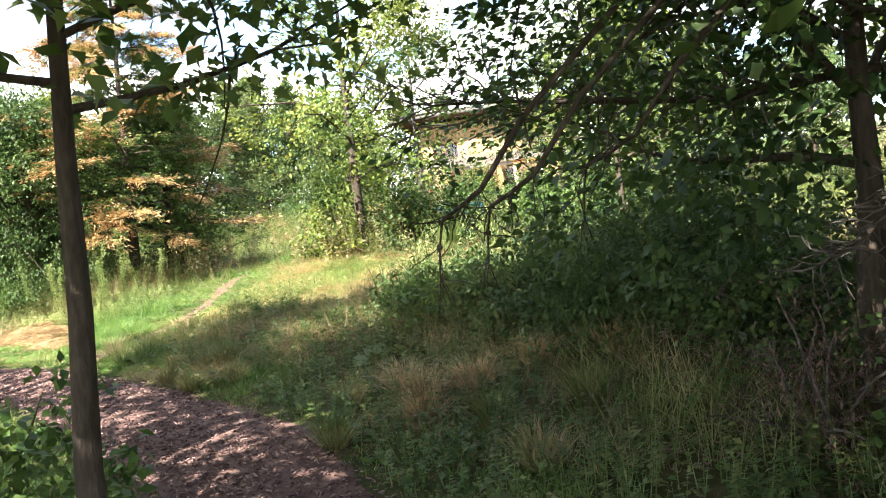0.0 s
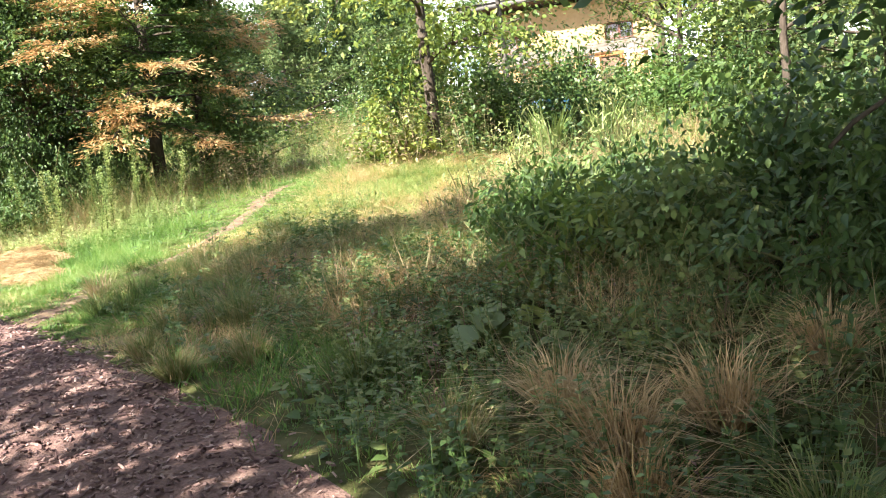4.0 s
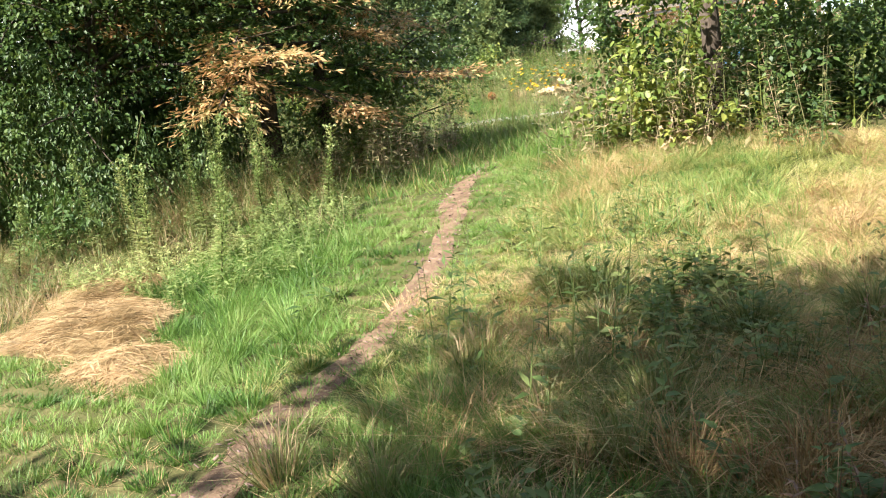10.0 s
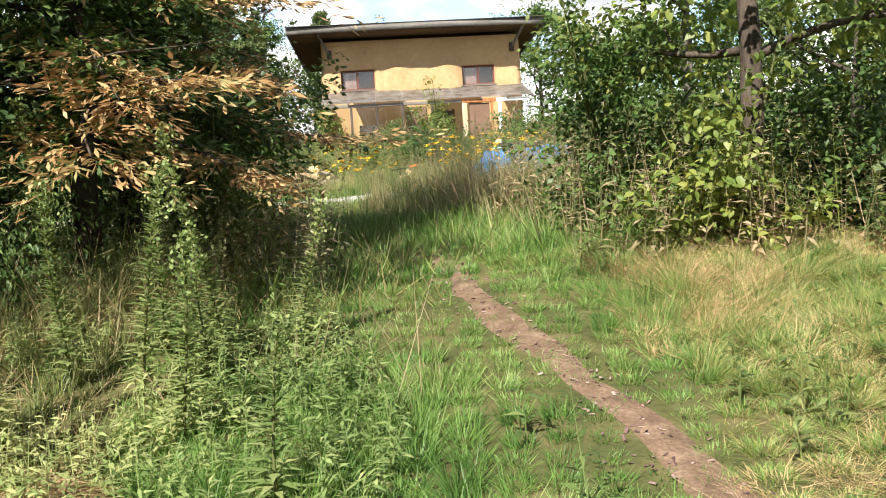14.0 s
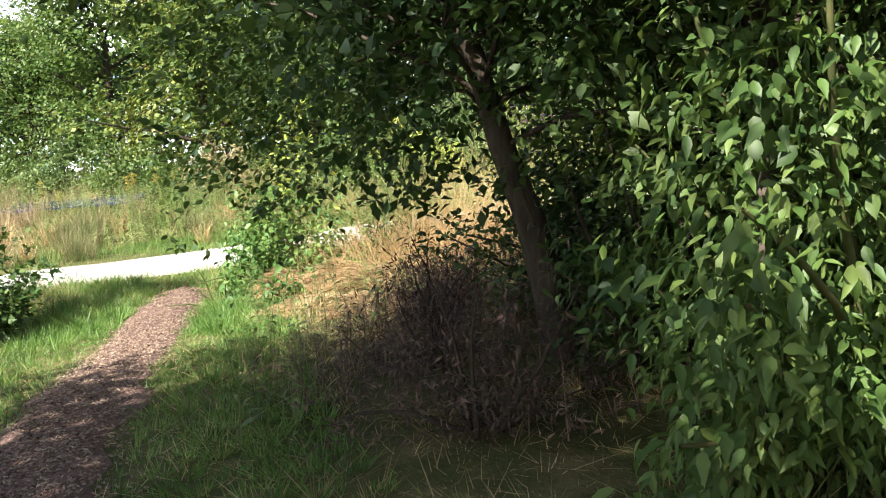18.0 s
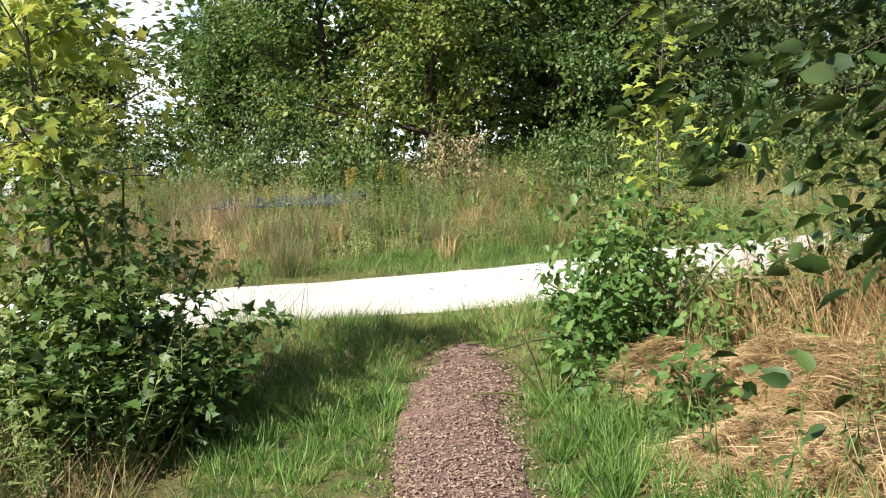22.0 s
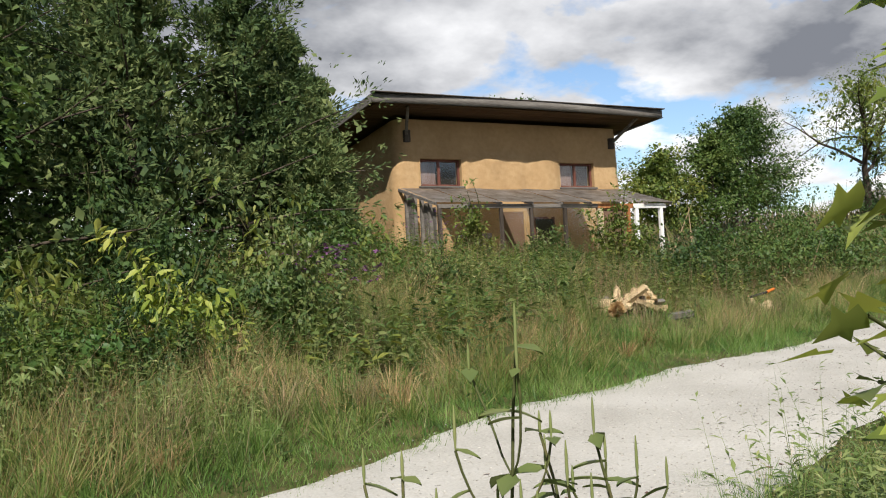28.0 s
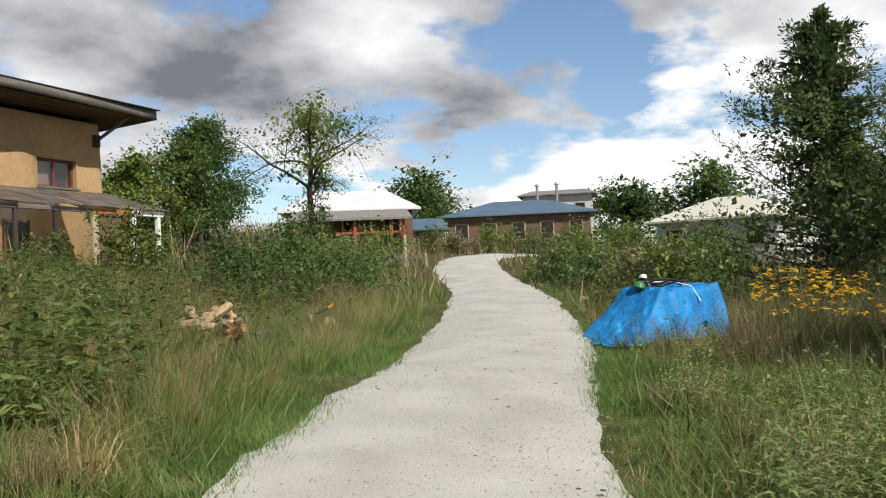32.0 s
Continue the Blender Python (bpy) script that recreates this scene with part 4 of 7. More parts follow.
for px, py, ph in ((64.9, 13.6, 1.9), (65.8, 12.0, 2.0)):
    c = thing("stovepipe", "thin grey metal stovepipe above the roof", "chimney", (px, py, 7.0))
    part("pipe", mesh_of("pipe", *tube([(0, 0, 0), (0, 0, ph)], [0.14, 0.14], 8), M["steel"]), c)
    part("cap", mesh_of("cap", *tube([(0, 0, ph), (0, 0, ph + 0.06), (0, 0, ph + 0.2)], [0.25, 0.25, 0.02], 8), M["steel"]), c)

# ---- plants ----
WALKED = TRAIL[1:] + [(-6.8, -20.6), (-8.2, -17.5)]


def patchy(x, y, s=1.0):
    return 0.5 + 0.25 * (np.sin(x * 0.9 * s + 1.3 * np.sin(y * 0.7 * s)) + np.sin(y * 1.1 * s + 1.7 * np.sin(x * 0.6 * s + 1)))


def spots(n, lo, hi, rng):
    return rng.uniform(lo[0], hi[0], n), rng.uniform(lo[1], hi[1], n)


def clear_of(x, y):
    """How far from each track the place is."""
    dr, _ = off_line(x, y, ROAD)
    dt, wt = off_line(x, y, TRAIL)
    tw = np.interp(wt / (len(TRAIL) - 1), TRAIL_W[0], TRAIL_W[1])
    dd, _ = off_line(x, y, DIRT)
    return dr - 1.28, dt - tw, dd - 0.08


def in_house(x, y):
    a = x * 0.9936 + y * 0.1132
    b = -x * 0.1132 + y * 0.9936
    return (a > -0.8) & (a < 6.6) & (b > -2.1) & (b < 5.5)


HAY = [(3.5, -27.75, 0.62, 0.17), (2.9, -27.0, 0.5, 0.12), (-5.0, -20.45, 0.42, 0.3), (-4.35, -20.5, 0.6, 0.34), (-4.2, -21.4, 0.6, 0.16), (8.2, -25.4, 0.5, 0.03), (-3.6, -21.6, 0.6, 0.1), (4.4, -28.2, 0.35, 0.07)]


def chance(i, j, k):
    """A fixed random number for each cell of a grid."""
    q = np.sin(i * 127.1 + j * 311.7 + k * 74.7) * 43758.5453
    return q - np.floor(q)


def grow(name, label, mat, places, keep, height, width, rng, lean=0.5, segs=1, clump=0.2, pull=0.35):
    """Blades over the places that keep() picks, drawn together into tufts."""
    x, y = places
    n = len(x)
    ci, cj = np.floor(x / clump), np.floor(y / clump)
    tx, ty = (ci + 0.15 + 0.7 * chance(ci, cj, 1)) * clump, (cj + 0.15 + 0.7 * chance(ci, cj, 2)) * clump
    away = np.arctan2(y - ty, x - tx) + rng.normal(0, 0.8, n)
    x, y = x + (tx - x) * pull, y + (ty - y) * pull
    tall = 0.55 + 0.9 * chance(ci, cj, 3)
    dr, dt, dd = clear_of(x, y)
    dw, _ = off_line(x, y, WALKED)
    ok = keep(x, y, dr, dt, dd, dw) & ~in_house(x, y)
    ok &= (dr > rng.normal(-0.03, 0.1, n)) & (dt > rng.normal(0, 0.06, n)) & (dd > rng.normal(-0.1, 0.09, n))
    ok &= (np.hypot(x - 0.5, y + 9.1) > 0.9) & (np.hypot(x - 0.1, y + 9.9) > 0.75)
    for hx, hy, hr, hh in HAY:
        ok &= (np.hypot((x - hx) / 1.3, y - hy) > hr * 0.85) | (hh < 0.05)
    x, y, away, tall = x[ok], y[ok], away[ok], tall[ok]
    m = len(x)
    H = rng.uniform(*height, m) * (0.45 + 1.1 * patchy(x, y, 1.6)) * rng.choice([0.6, 1.0, 1.0, 1.35], m) * tall
    H *= np.clip(0.5 + 0.6 * np.minimum(dr[ok], dt[ok] + 0.25), 0.5, 1.0) * np.clip(0.35 + 0.8 * dd[ok], 0.35, 1.0)
    V, F = blades(np.stack([x, y, ground_z(x, y) - 0.01], 1), H, rng.uniform(*width, m), rng, lean, segs, away)
    return tagged(new(name, mesh_of(name, V, F, M[mat])), label, "grass", kind="stuff")


def near(line, n, half, rng):
    return along(line, n, half, rng)


rng = np.random.default_rng(11)


def lawn(x, y, dr, dt, dd):
    dl, _ = off_line(x, y, LANE)
    return (dt < 1.0) | (dd < 2.2) | (dl < 1.3) | ((dr < 0.7) & (x < 30)) | mown_part(x, y)


def is_lawn(x, y, dr, dt, dd, dw):
    return lawn(x, y, dr, dt, dd)


def no_lawn(x, y, dr, dt, dd, dw):
    return ~lawn(x, y, dr, dt, dd)


def mown_part(x, y):
    return (x > 4.6) & (x < 10) & (y > -28.4) & (y < -23.2)


def on_bank(x, y):
    return (x > 7.0) & (y < -26.3)


def on_slope(x, y):
    return (x > -11) & (x < 9) & (y > -14.8) & (y < -5.5)


def lush_side(x, y):
    return (x > 3.9) & (x < 5.7 + 0.12 * (y + 27)) & (y > -29) & (y < -23.5)


def in_thicket(x, y):
    return np.hypot((x + 0.9) / 3.1, (y + 23.2) / 2.4) < 1


grow("grass", "short lush green grass beside the footpath", "lush", near(TRAIL, 200000, 1.7, rng), is_lawn, (0.05, 0.15), (0.005, 0.01), rng, 0.7)
grow("grass", "short sunlit grass along the trodden track", "lush", near(DIRT, 230000, 2.6, rng), is_lawn, (0.04, 0.12), (0.004, 0.009), rng, 0.8)
grow("grass", "yellowish mown grass beside the trodden track", "mown", spots(150000, (4.6, -28.5), (10, -23.2), rng), lambda x, y, dr, dt, dd, dw: ~lush_side(x, y) & (dd > 0.1), (0.045, 0.12), (0.004, 0.008), rng, 1.5)
grow("thatch", "flattened yellow cut grass on the mown lawn", "straw", spots(60000, (5.6, -28.2), (10, -23.2), rng), lambda x, y, dr, dt, dd, dw: patchy(x, y, 1.9) > 0.4, (0.06, 0.16), (0.003, 0.006), rng, 2.2, clump=0.35)
grow("grass", "shaded short grass in the lane", "lush", near(LANE, 50000, 1.6, rng), is_lawn, (0.08, 0.2), (0.007, 0.013), rng, 0.6)
grow("grass", "green verge grass along the white track", "lush", along(ROAD, 70000, 2.8, rng, 0.3, 0.74), lambda x, y, dr, dt, dd, dw: dr < 1.3, (0.06, 0.22), (0.006, 0.013), rng, 0.6)
grow("grass", "rough verge grass along the white track", "meadow", along(ROAD, 40000, 3.6, rng, 0.3, 0.74), lambda x, y, dr, dt, dd, dw: (dr > 0.25) & (dr < 2.2) & (off_line(x, y, TRAIL[-5:])[0] > 2.6), (0.12, 0.38), (0.006, 0.012), rng, 0.6)
grow("grass", "dense green grass at the edge of the white track", "lush", spots(210000, (-11, -16.4), (6, -10), rng), lambda x, y, dr, dt, dd, dw: dr < 1.1, (0.06, 0.17), (0.005, 0.009), rng, 0.7, clump=0.13, pull=0.12)
grow("grass", "dense rough grass above the white track", "meadow", along(ROAD, 40000, 5.0, rng, 0.44, 0.63), lambda x, y, dr, dt, dd, dw: (dr > 1.0) & (off_line(x, y, TRAIL[-5:])[0] > 2.6), (0.14, 0.36), (0.006, 0.011), rng, 0.7)
grow("grass", "knee-high mixed green meadow grass", "grass", near(WALKED, 260000, 6.5, rng),
     lambda x, y, dr, dt, dd, dw: ~lawn(x, y, dr, dt, dd) & ~mown_part(x, y) & ~in_thicket(x, y) & (off_line(x, y, TRAIL[-3:])[0] > 1.6) & (~on_bank(x, y) | (patchy(x, y, 2.3) > 0.42)), (0.1, 0.34), (0.005, 0.01), rng, 0.75)
grow("dry_grass", "bleached tan dry grass stalks among the green", "straw", near(WALKED, 150000, 7.0, rng),
     lambda x, y, dr, dt, dd, dw: ~lush_side(x, y) & (patchy(x + 3, y - 2) > 0.42 + 0.2 * lawn(x, y, dr, dt, dd)) & ~in_thicket(x, y) & ~on_bank(x, y), (0.07, 0.26), (0.003, 0.006), rng, 1.0)
grow("thatch", "tan thatch of fallen dry grass", "straw", near(WALKED, 150000, 5.5, rng),
     lambda x, y, dr, dt, dd, dw: ~lush_side(x, y) & (patchy(x - 5, y + 1, 1.4) > 0.3 + 0.15 * lawn(x, y, dr, dt, dd) + 0.25 * on_bank(x, y)), (0.04, 0.12), (0.003, 0.006), rng, 2.4)
grow("grass", "lush green grass where the footpath meets the track", "lush", spots(42000, (-9.2, -22.4), (-4.3, -17.6), rng),
     lambda x, y, dr, dt, dd, dw: dt > 0.05, (0.05, 0.15), (0.006, 0.011), rng, 0.6)
grow("thatch", "dry straw and dead stalks on the shaded bank", "straw", spots(75000, (6.5, -32.5), (13, -26.8), rng),
     lambda x, y, dr, dt, dd, dw: (np.hypot((x - 8.6) / 1.0, (y + 28.5) / 0.6) < 1) | (np.hypot((x - 7.3) / 0.7, (y + 28.7) / 0.35) < 1) | (np.hypot((x - 9.9) / 0.7, (y + 30.2) / 0.5) < 1) | (np.hypot((x - 9.0) / 0.8, (y + 29.1) / 0.4) < 1) | (patchy(x, y, 2.6) > 0.66), (0.05, 0.2), (0.003, 0.007), rng, 1.6)
grow("grass", "taller rough green meadow grass", "meadow", spots(250000, (-22, -40), (28, 8), rng),
     lambda x, y, dr, dt, dd, dw: (dw >= 5.0) & (dw < 20) & (dr > 0.3) & ~mown_part(x, y) & ~on_slope(x, y), (0.16, 0.42), (0.01, 0.02), rng, 0.7)
grow("dry_grass", "tall tan seed-head grass in the meadow", "seed_grass", spots(170000, (-22, -40), (28, 8), rng),
     lambda x, y, dr, dt, dd, dw: (dw >= 3.5) & (dw < 20) & (dr > 0.5) & ~mown_part(x, y) & (patchy(x, y, 0.7) > 0.42) & ~on_bank(x, y) & ~in_thicket(x, y), (0.2, 0.5), (0.006, 0.012), rng, 0.6)
grow("grass", "far rough grassland", "seed_grass", spots(70000, (-60, -60), (80, 45), rng),
     lambda x, y, dr, dt, dd, dw: dw >= 18, (0.4, 0.9), (0.04, 0.08), rng, 0.4)


grow("dry_grass", "sunlit tan and yellow-green grass above the bank", "seed_grass", spots(42000, (8.5, -27.2), (15.5, -21.5), rng),
     lambda x, y, dr, dt, dd, dw: patchy(x, y, 1.7) > 0.22, (0.14, 0.34), (0.004, 0.008), rng, 0.8)
grow("dry_grass", "bleached straw above the bank", "straw", spots(30000, (8.5, -27.0), (15.5, -21.5), rng),
     lambda x, y, dr, dt, dd, dw: patchy(x + 2, y, 2.1) > 0.35, (0.12, 0.32), (0.003, 0.006), rng, 1.0)
grow("grass", "fine knee-high green grass on the slope below the house", "meadow", spots(120000, (-11, -14.8), (9, -5.5), rng),
     lambda x, y, dr, dt, dd, dw: (dr > 0.5) & (y > -15 + 0.35 * (x + 5)), (0.18, 0.42), (0.005, 0.009), rng, 0.65, clump=0.38, pull=0.55)
grow("dry_grass", "thin tan seed stalks among the grass on the slope", "straw", spots(60000, (-11, -14.8), (9, -5.5), rng),
     lambda x, y, dr, dt, dd, dw: (dr > 0.7) & (patchy(x, y, 1.8) > 0.42), (0.22, 0.5), (0.003, 0.006), rng, 0.8, clump=0.5, pull=0.4)
grow("dry_grass", "tall tan and brown grass beyond the lane", "seed_grass", spots(26000, (2.2, -20.5), (7.5, -15.2), rng),
     lambda x, y, dr, dt, dd, dw: (dr > 1.0) & (off_line(x, y, LANE)[0] > 1.0) & (x + 0.5 * (y + 17) > 1.6), (0.4, 0.75), (0.006, 0.012), rng, 0.4)
grow("dry_grass", "tan grass standing beside the bush", "straw", spots(9000, (-5.2, -20.4), (-2.6, -18.4), rng),
     lambda x, y, dr, dt, dd, dw: dt > 0.7, (0.4, 0.8), (0.004, 0.007), rng, 0.6)


def hay(name, label, places, rng, n=4500):
    """Heaps of cut dry grass lying flat, combed one way."""
    for x, y, r, hgt in places:
        a, q = rng.uniform(0, 2 * np.pi, n), r * np.sqrt(rng.random(n))
        q = q * (1 + 0.25 * np.sin(3 * a + x))
        px, py = x + q * np.cos(a) * 1.3, y + q * np.sin(a)
        top = hgt * np.maximum(0, 1 - (q / r) ** 2)
        lump = np.sin(px * 9 + y) * np.sin(py * 8 + x)
        P = np.stack([px, py, ground_z(px, py) + top * (0.75 + 0.2 * lump + 0.3 * rng.random(n)) - 0.012], 1)
        b = rng.normal(x * 3, 0.9, n) + 1.3 * np.sin(px * 4 + 2 * np.sin(py * 5))
        D = np.stack([np.cos(b), np.sin(b), rng.normal(0, 0.12, n)], 1)
        side = np.stack([-np.sin(b), np.cos(b), rng.normal(0, 0.4, n)], 1) * rng.uniform(0.0012, 0.003, n)[:, None]
        L = rng.uniform(0.1, 0.34, n)[:, None]
        bow = np.array([[0, 0, 1.0]]) * rng.uniform(0, 0.12, n)[:, None] * L
        V = np.stack([P - D * L / 2, P + side + bow, P + D * L / 2, P - side + bow], 1).reshape(-1, 3)
        F = (np.arange(n) * 4)[:, None, None] + np.array([(0, 1, 3), (1, 2, 3)])[None]
        m = 24
        gq, ga = np.meshgrid(np.linspace(0, 0.96, 7), np.arange(m) * 2 * np.pi / m, indexing="ij")
        ge = 1 + 0.25 * np.sin(3 * ga + x)
        gx, gy = x + r * gq * ge * np.cos(ga) * 1.3, y + r * gq * ge * np.sin(ga)
        G = np.stack([gx, gy, ground_z(gx, gy) + hgt * 0.72 * np.maximum(0, 1 - (gq * ge) ** 2) - 0.02 - 0.08 * gq ** 6], -1).reshape(-1, 3)
        i, j = np.meshgrid(np.arange(6), np.arange(m), indexing="ij")
        c = (i * m + j).ravel(), (i * m + (j + 1) % m).ravel(), ((i + 1) * m + (j + 1) % m).ravel(), ((i + 1) * m + j).ravel()
        base = np.concatenate([np.stack([c[0], c[1], c[2]], 1), np.stack([c[0], c[2], c[3]], 1)])
        tagged(new(name, mesh_of(name, *joined([(V, F.reshape(-1, 3)), (G, base)]), M["hay"])), label, "hay", kind="stuff")


hay("cut_grass", "flattened heap of straw-coloured cut grass", HAY, rng)


def weeds(name, label, mat, x, y, hgt, leaf, per, rng, shape=LANCE, tip=None):
    """Many upright leafy weeds, too many to count."""
    n = len(x)
    z = ground_z(x, y)
    lean = rng.normal(0, 0.16, (n, 2))
    pieces = []
    s = np.repeat(np.arange(n), per)
    f = np.tile((np.arange(per) + 0.5) / per, n) * 0.9 + 0.08 + rng.normal(0, 0.02, n * per)
    hh = hgt[s] * f
    P = np.stack([x[s] + lean[s, 0] * hh, y[s] + lean[s, 1] * hh, z[s] + hh], 1)
    a = rng.uniform(0, 2 * np.pi, n * per)
    D = np.stack([np.cos(a), np.sin(a), rng.normal(0.25, 0.3, n * per)], 1)
    N = np.stack([rng.normal(0, 0.3, n * per), rng.normal(0, 0.3, n * per), np.ones(n * per)], 1)
    S = leaf * rng.uniform(0.7, 1.3, n * per) * (1.15 - 0.7 * f)
    pieces.append(strew(shape, P, D, N, S, rng))
    B = np.stack([x, y, z], 1)
    T = np.stack([x + lean[:, 0] * hgt, y + lean[:, 1] * hgt, z + hgt], 1)
    w = np.stack([np.full(n, 0.004), np.zeros(n), np.zeros(n)], 1)
    V = np.stack([B - w, B + w, T], 1).reshape(-1, 3)
    pieces.append((V, np.arange(3 * n).reshape(n, 3)))
    return tagged(new(name, mesh_of(name, *joined(pieces), M[mat])), label, "weeds", kind="stuff")


def sow(n, lo, hi, keep, rng):
    x, y = spots(n, lo, hi, rng)
    dr, dt, dd = clear_of(x, y)
    dl, _ = off_line(x, y, LANE)
    dw, _ = off_line(x, y, WALKED)
    ok = keep(x, y, dr, dt, dd, dl, dw) & (dr > 0.45) & (dt > 0.12) & (dd > 0.35) & ~in_house(x, y)
    return x[ok], y[ok]


x, y = sow(9000, (5, -36), (17, -24), lambda x, y, dr, dt, dd, dl, dw: (x > 10.2) & (y < -26.5) & (x - 12 > -0.9 * (y + 34)) & (patchy(x, y, 1.5) > 0.35), rng)
weeds("weeds", "shaded tangle of leafy weeds on the bank", "weed", x, y, rng.uniform(0.12, 0.42, len(x)) * np.where((y > -29.6) & (x < 13), 0.5, 1.0), 0.055, 14, rng, QUAD)
x, y = sow(9000, (6, -40), (18, -24), lambda x, y, dr, dt, dd, dl, dw: (dt > 0.1) & (dt < 2.6) & (x > 8.2) & (patchy(x, y, 2) > 0.4), rng)
weeds("ground_cover", "low broad-leaved ground cover at the path edge", "leaf", x, y, rng.uniform(0.06, 0.2, len(x)), 0.05, 9, rng, QUAD)
x, y = sow(4200, (-14, -30), (8, -12), lambda x, y, dr, dt, dd, dl, dw: (dt > 0.5) & (dl > 1.2) & (patchy(x, y, 1.2) > 0.55), rng)
weeds("weeds", "scattered green weeds in the meadow", "weed", x, y, rng.uniform(0.25, 0.8, len(x)), 0.11, 14, rng)
x, y = sow(5000, (-16, -16), (30, 4), lambda x, y, dr, dt, dd, dl, dw: (dr > 1.2) & (patchy(x, y, 0.8) > 0.4), rng)
weeds("weeds", "leafy green weeds on the slope below the house", "weed", x, y, rng.uniform(0.3, 0.85, len(x)) * (0.6 + 0.8 * patchy(x, y, 1.7)), 0.12, 16, rng)
x, y = sow(2600, (2, -24), (26, -8), lambda x, y, dr, dt, dd, dl, dw: (dr > 0.8) & (dl > 1.4) & (y < -8.5 + 0.5 * (x - 8)), rng)
weeds("weeds", "tall meadow weeds beside the white track", "leaf_light", x, y, rng.uniform(0.4, 1.0, len(x)), 0.12, 14, rng)
for mat_key, count, low, high, leaf_len, form, text in (("leaf", 1500, 0.4, 1.0, 0.13, OVAL, "broad-leaved dark green weeds on the slope"), ("leaf_light", 1300, 0.4, 1.0, 0.1, OVAL, "yellow-green leafy weeds on the slope"), ("weed", 1700, 0.5, 1.2, 0.12, LANCE, "tall lance-leaved weeds on the slope")):
    x, y = sow(count * 2, (-14, -13), (9, -2.5), lambda x, y, dr, dt, dd, dl, dw: (dr > 1.9 + 1.2 * patchy(x, y, 1.1)) & (np.hypot(x - 0.5, y + 9.1) > 1.3) & (patchy(x + 4 * low + leaf_len * 60, y, 1.3) > 0.45), rng)
    weeds("weeds", text, mat_key, x, y, rng.uniform(low, high, len(x)) * np.where((y > -6.5) & (x > -1), 0.6, 1.0), leaf_len, 12, rng, form)
for mat_key, count, leaf_len, text in (("weed", 900, 0.16, "large-leaved green weeds on the slope"), ("leaf", 700, 0.15, "dark leafy weeds on the slope"), ("leaf_light", 420, 0.17, "pale broad-leaved weeds on the slope")):
    x, y = sow(count, (-13, -13.5), (6, -5.5), lambda x, y, dr, dt, dd, dl, dw: (dr > 1.4) & (np.hypot(x - 0.5, y + 9.1) > 1.3) & (patchy(x + 30 * leaf_len, y - 9 * leaf_len, 1.8) > 0.48), rng)
    weeds("weeds", text, mat_key, x, y, rng.uniform(0.3, 0.95, len(x)), leaf_len, 11, rng, ELM)
x, y = sow(1500, (-9, -14.5), (7, -6.5), lambda x, y, dr, dt, dd, dl, dw: (dr > 0.5) & (patchy(x - 2, y + 3, 2.1) > 0.5), rng)
weeds("weeds", "feathery fine-leaved green herbs on the slope", "lush", x, y, rng.uniform(0.22, 0.5, len(x)), 0.06, 42, rng, SPEAR)
x, y = sow(1500, (-8, -10), (12, 0), lambda x, y, dr, dt, dd, dl, dw: dr > 1.6, rng)
weeds("weeds", "withered brown stalks among the weeds", "brown_leaf", x, y, rng.uniform(0.5, 1.1, len(x)), 0.07, 12, rng)
x, y = sow(900, (2, -24), (8, -19), lambda x, y, dr, dt, dd, dl, dw: dl > 0.9, rng)
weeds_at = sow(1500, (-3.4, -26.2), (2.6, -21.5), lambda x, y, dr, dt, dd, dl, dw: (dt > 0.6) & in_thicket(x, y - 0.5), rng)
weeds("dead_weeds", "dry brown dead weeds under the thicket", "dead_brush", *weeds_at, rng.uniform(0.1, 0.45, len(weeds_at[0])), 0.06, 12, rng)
weeds_at = sow(900, (8, -33), (14, -26), lambda x, y, dr, dt, dd, dl, dw: (dt > 0.5) & on_bank(x, y) & (patchy(x, y, 2.1) < 0.5), rng)
weeds("dead_weeds", "dry brown twigs and withered leaves on the bank", "brown_leaf", *weeds_at, rng.uniform(0.1, 0.4, len(weeds_at[0])), 0.06, 12, rng)
weeds_at = sow(1900, (7.3, -31.6), (11.8, -26.6), lambda x, y, dr, dt, dd, dl, dw: (dt > 0.7) & (dd > 0.9) & (patchy(x, y, 2.4) > 0.4) & (np.hypot((x - 8.7) / 0.9, (y + 28.5) / 0.6) > 1), rng)
weeds("weeds", "low dark green leafy weeds over the shaded bank", "weed", *weeds_at, rng.uniform(0.1, 0.34, len(weeds_at[0])), 0.08, 14, rng, ELM)
weeds_at = sow(520, (7, -33), (14, -27), lambda x, y, dr, dt, dd, dl, dw: (dt > 0.2) & (dt < 3.5), rng)
weeds("broad_weeds", "broad-leaved burdock rosettes on the bank", "weed", *weeds_at, rng.uniform(0.1, 0.28, len(weeds_at[0])), 0.095, 8, rng, OVAL)
weeds_at = sow(1700, (8, -24.2), (18, -17), lambda x, y, dr, dt, dd, dl, dw: (dw > 4) & (patchy(x, y, 1.6) > 0.4), rng)
weeds("weeds", "tall green leafy weeds in the meadow", "weed", *weeds_at, rng.uniform(0.3, 0.8, len(weeds_at[0])), 0.11, 18, rng)
weeds_at = sow(900, (0.8, -27.2), (4.4, -24.6), lambda x, y, dr, dt, dd, dl, dw: (dt > 0.9) & (dd > 0.9) & (patchy(x, y, 2) > 0.35), rng)
weeds("weeds", "pale leafy goldenrod shoots in the dry grass", "rod", *weeds_at, rng.uniform(0.1, 0.34, len(weeds_at[0])), 0.09, 16, rng)
weeds_at = sow(2600, (-0.5, -20.5), (11, -12.6), lambda x, y, dr, dt, dd, dl, dw: (dr > 0.6) & (dl > 1.2) & (y < -10.2) & (np.hypot(x - 5.4, y + 13.7) > 1.7), rng)
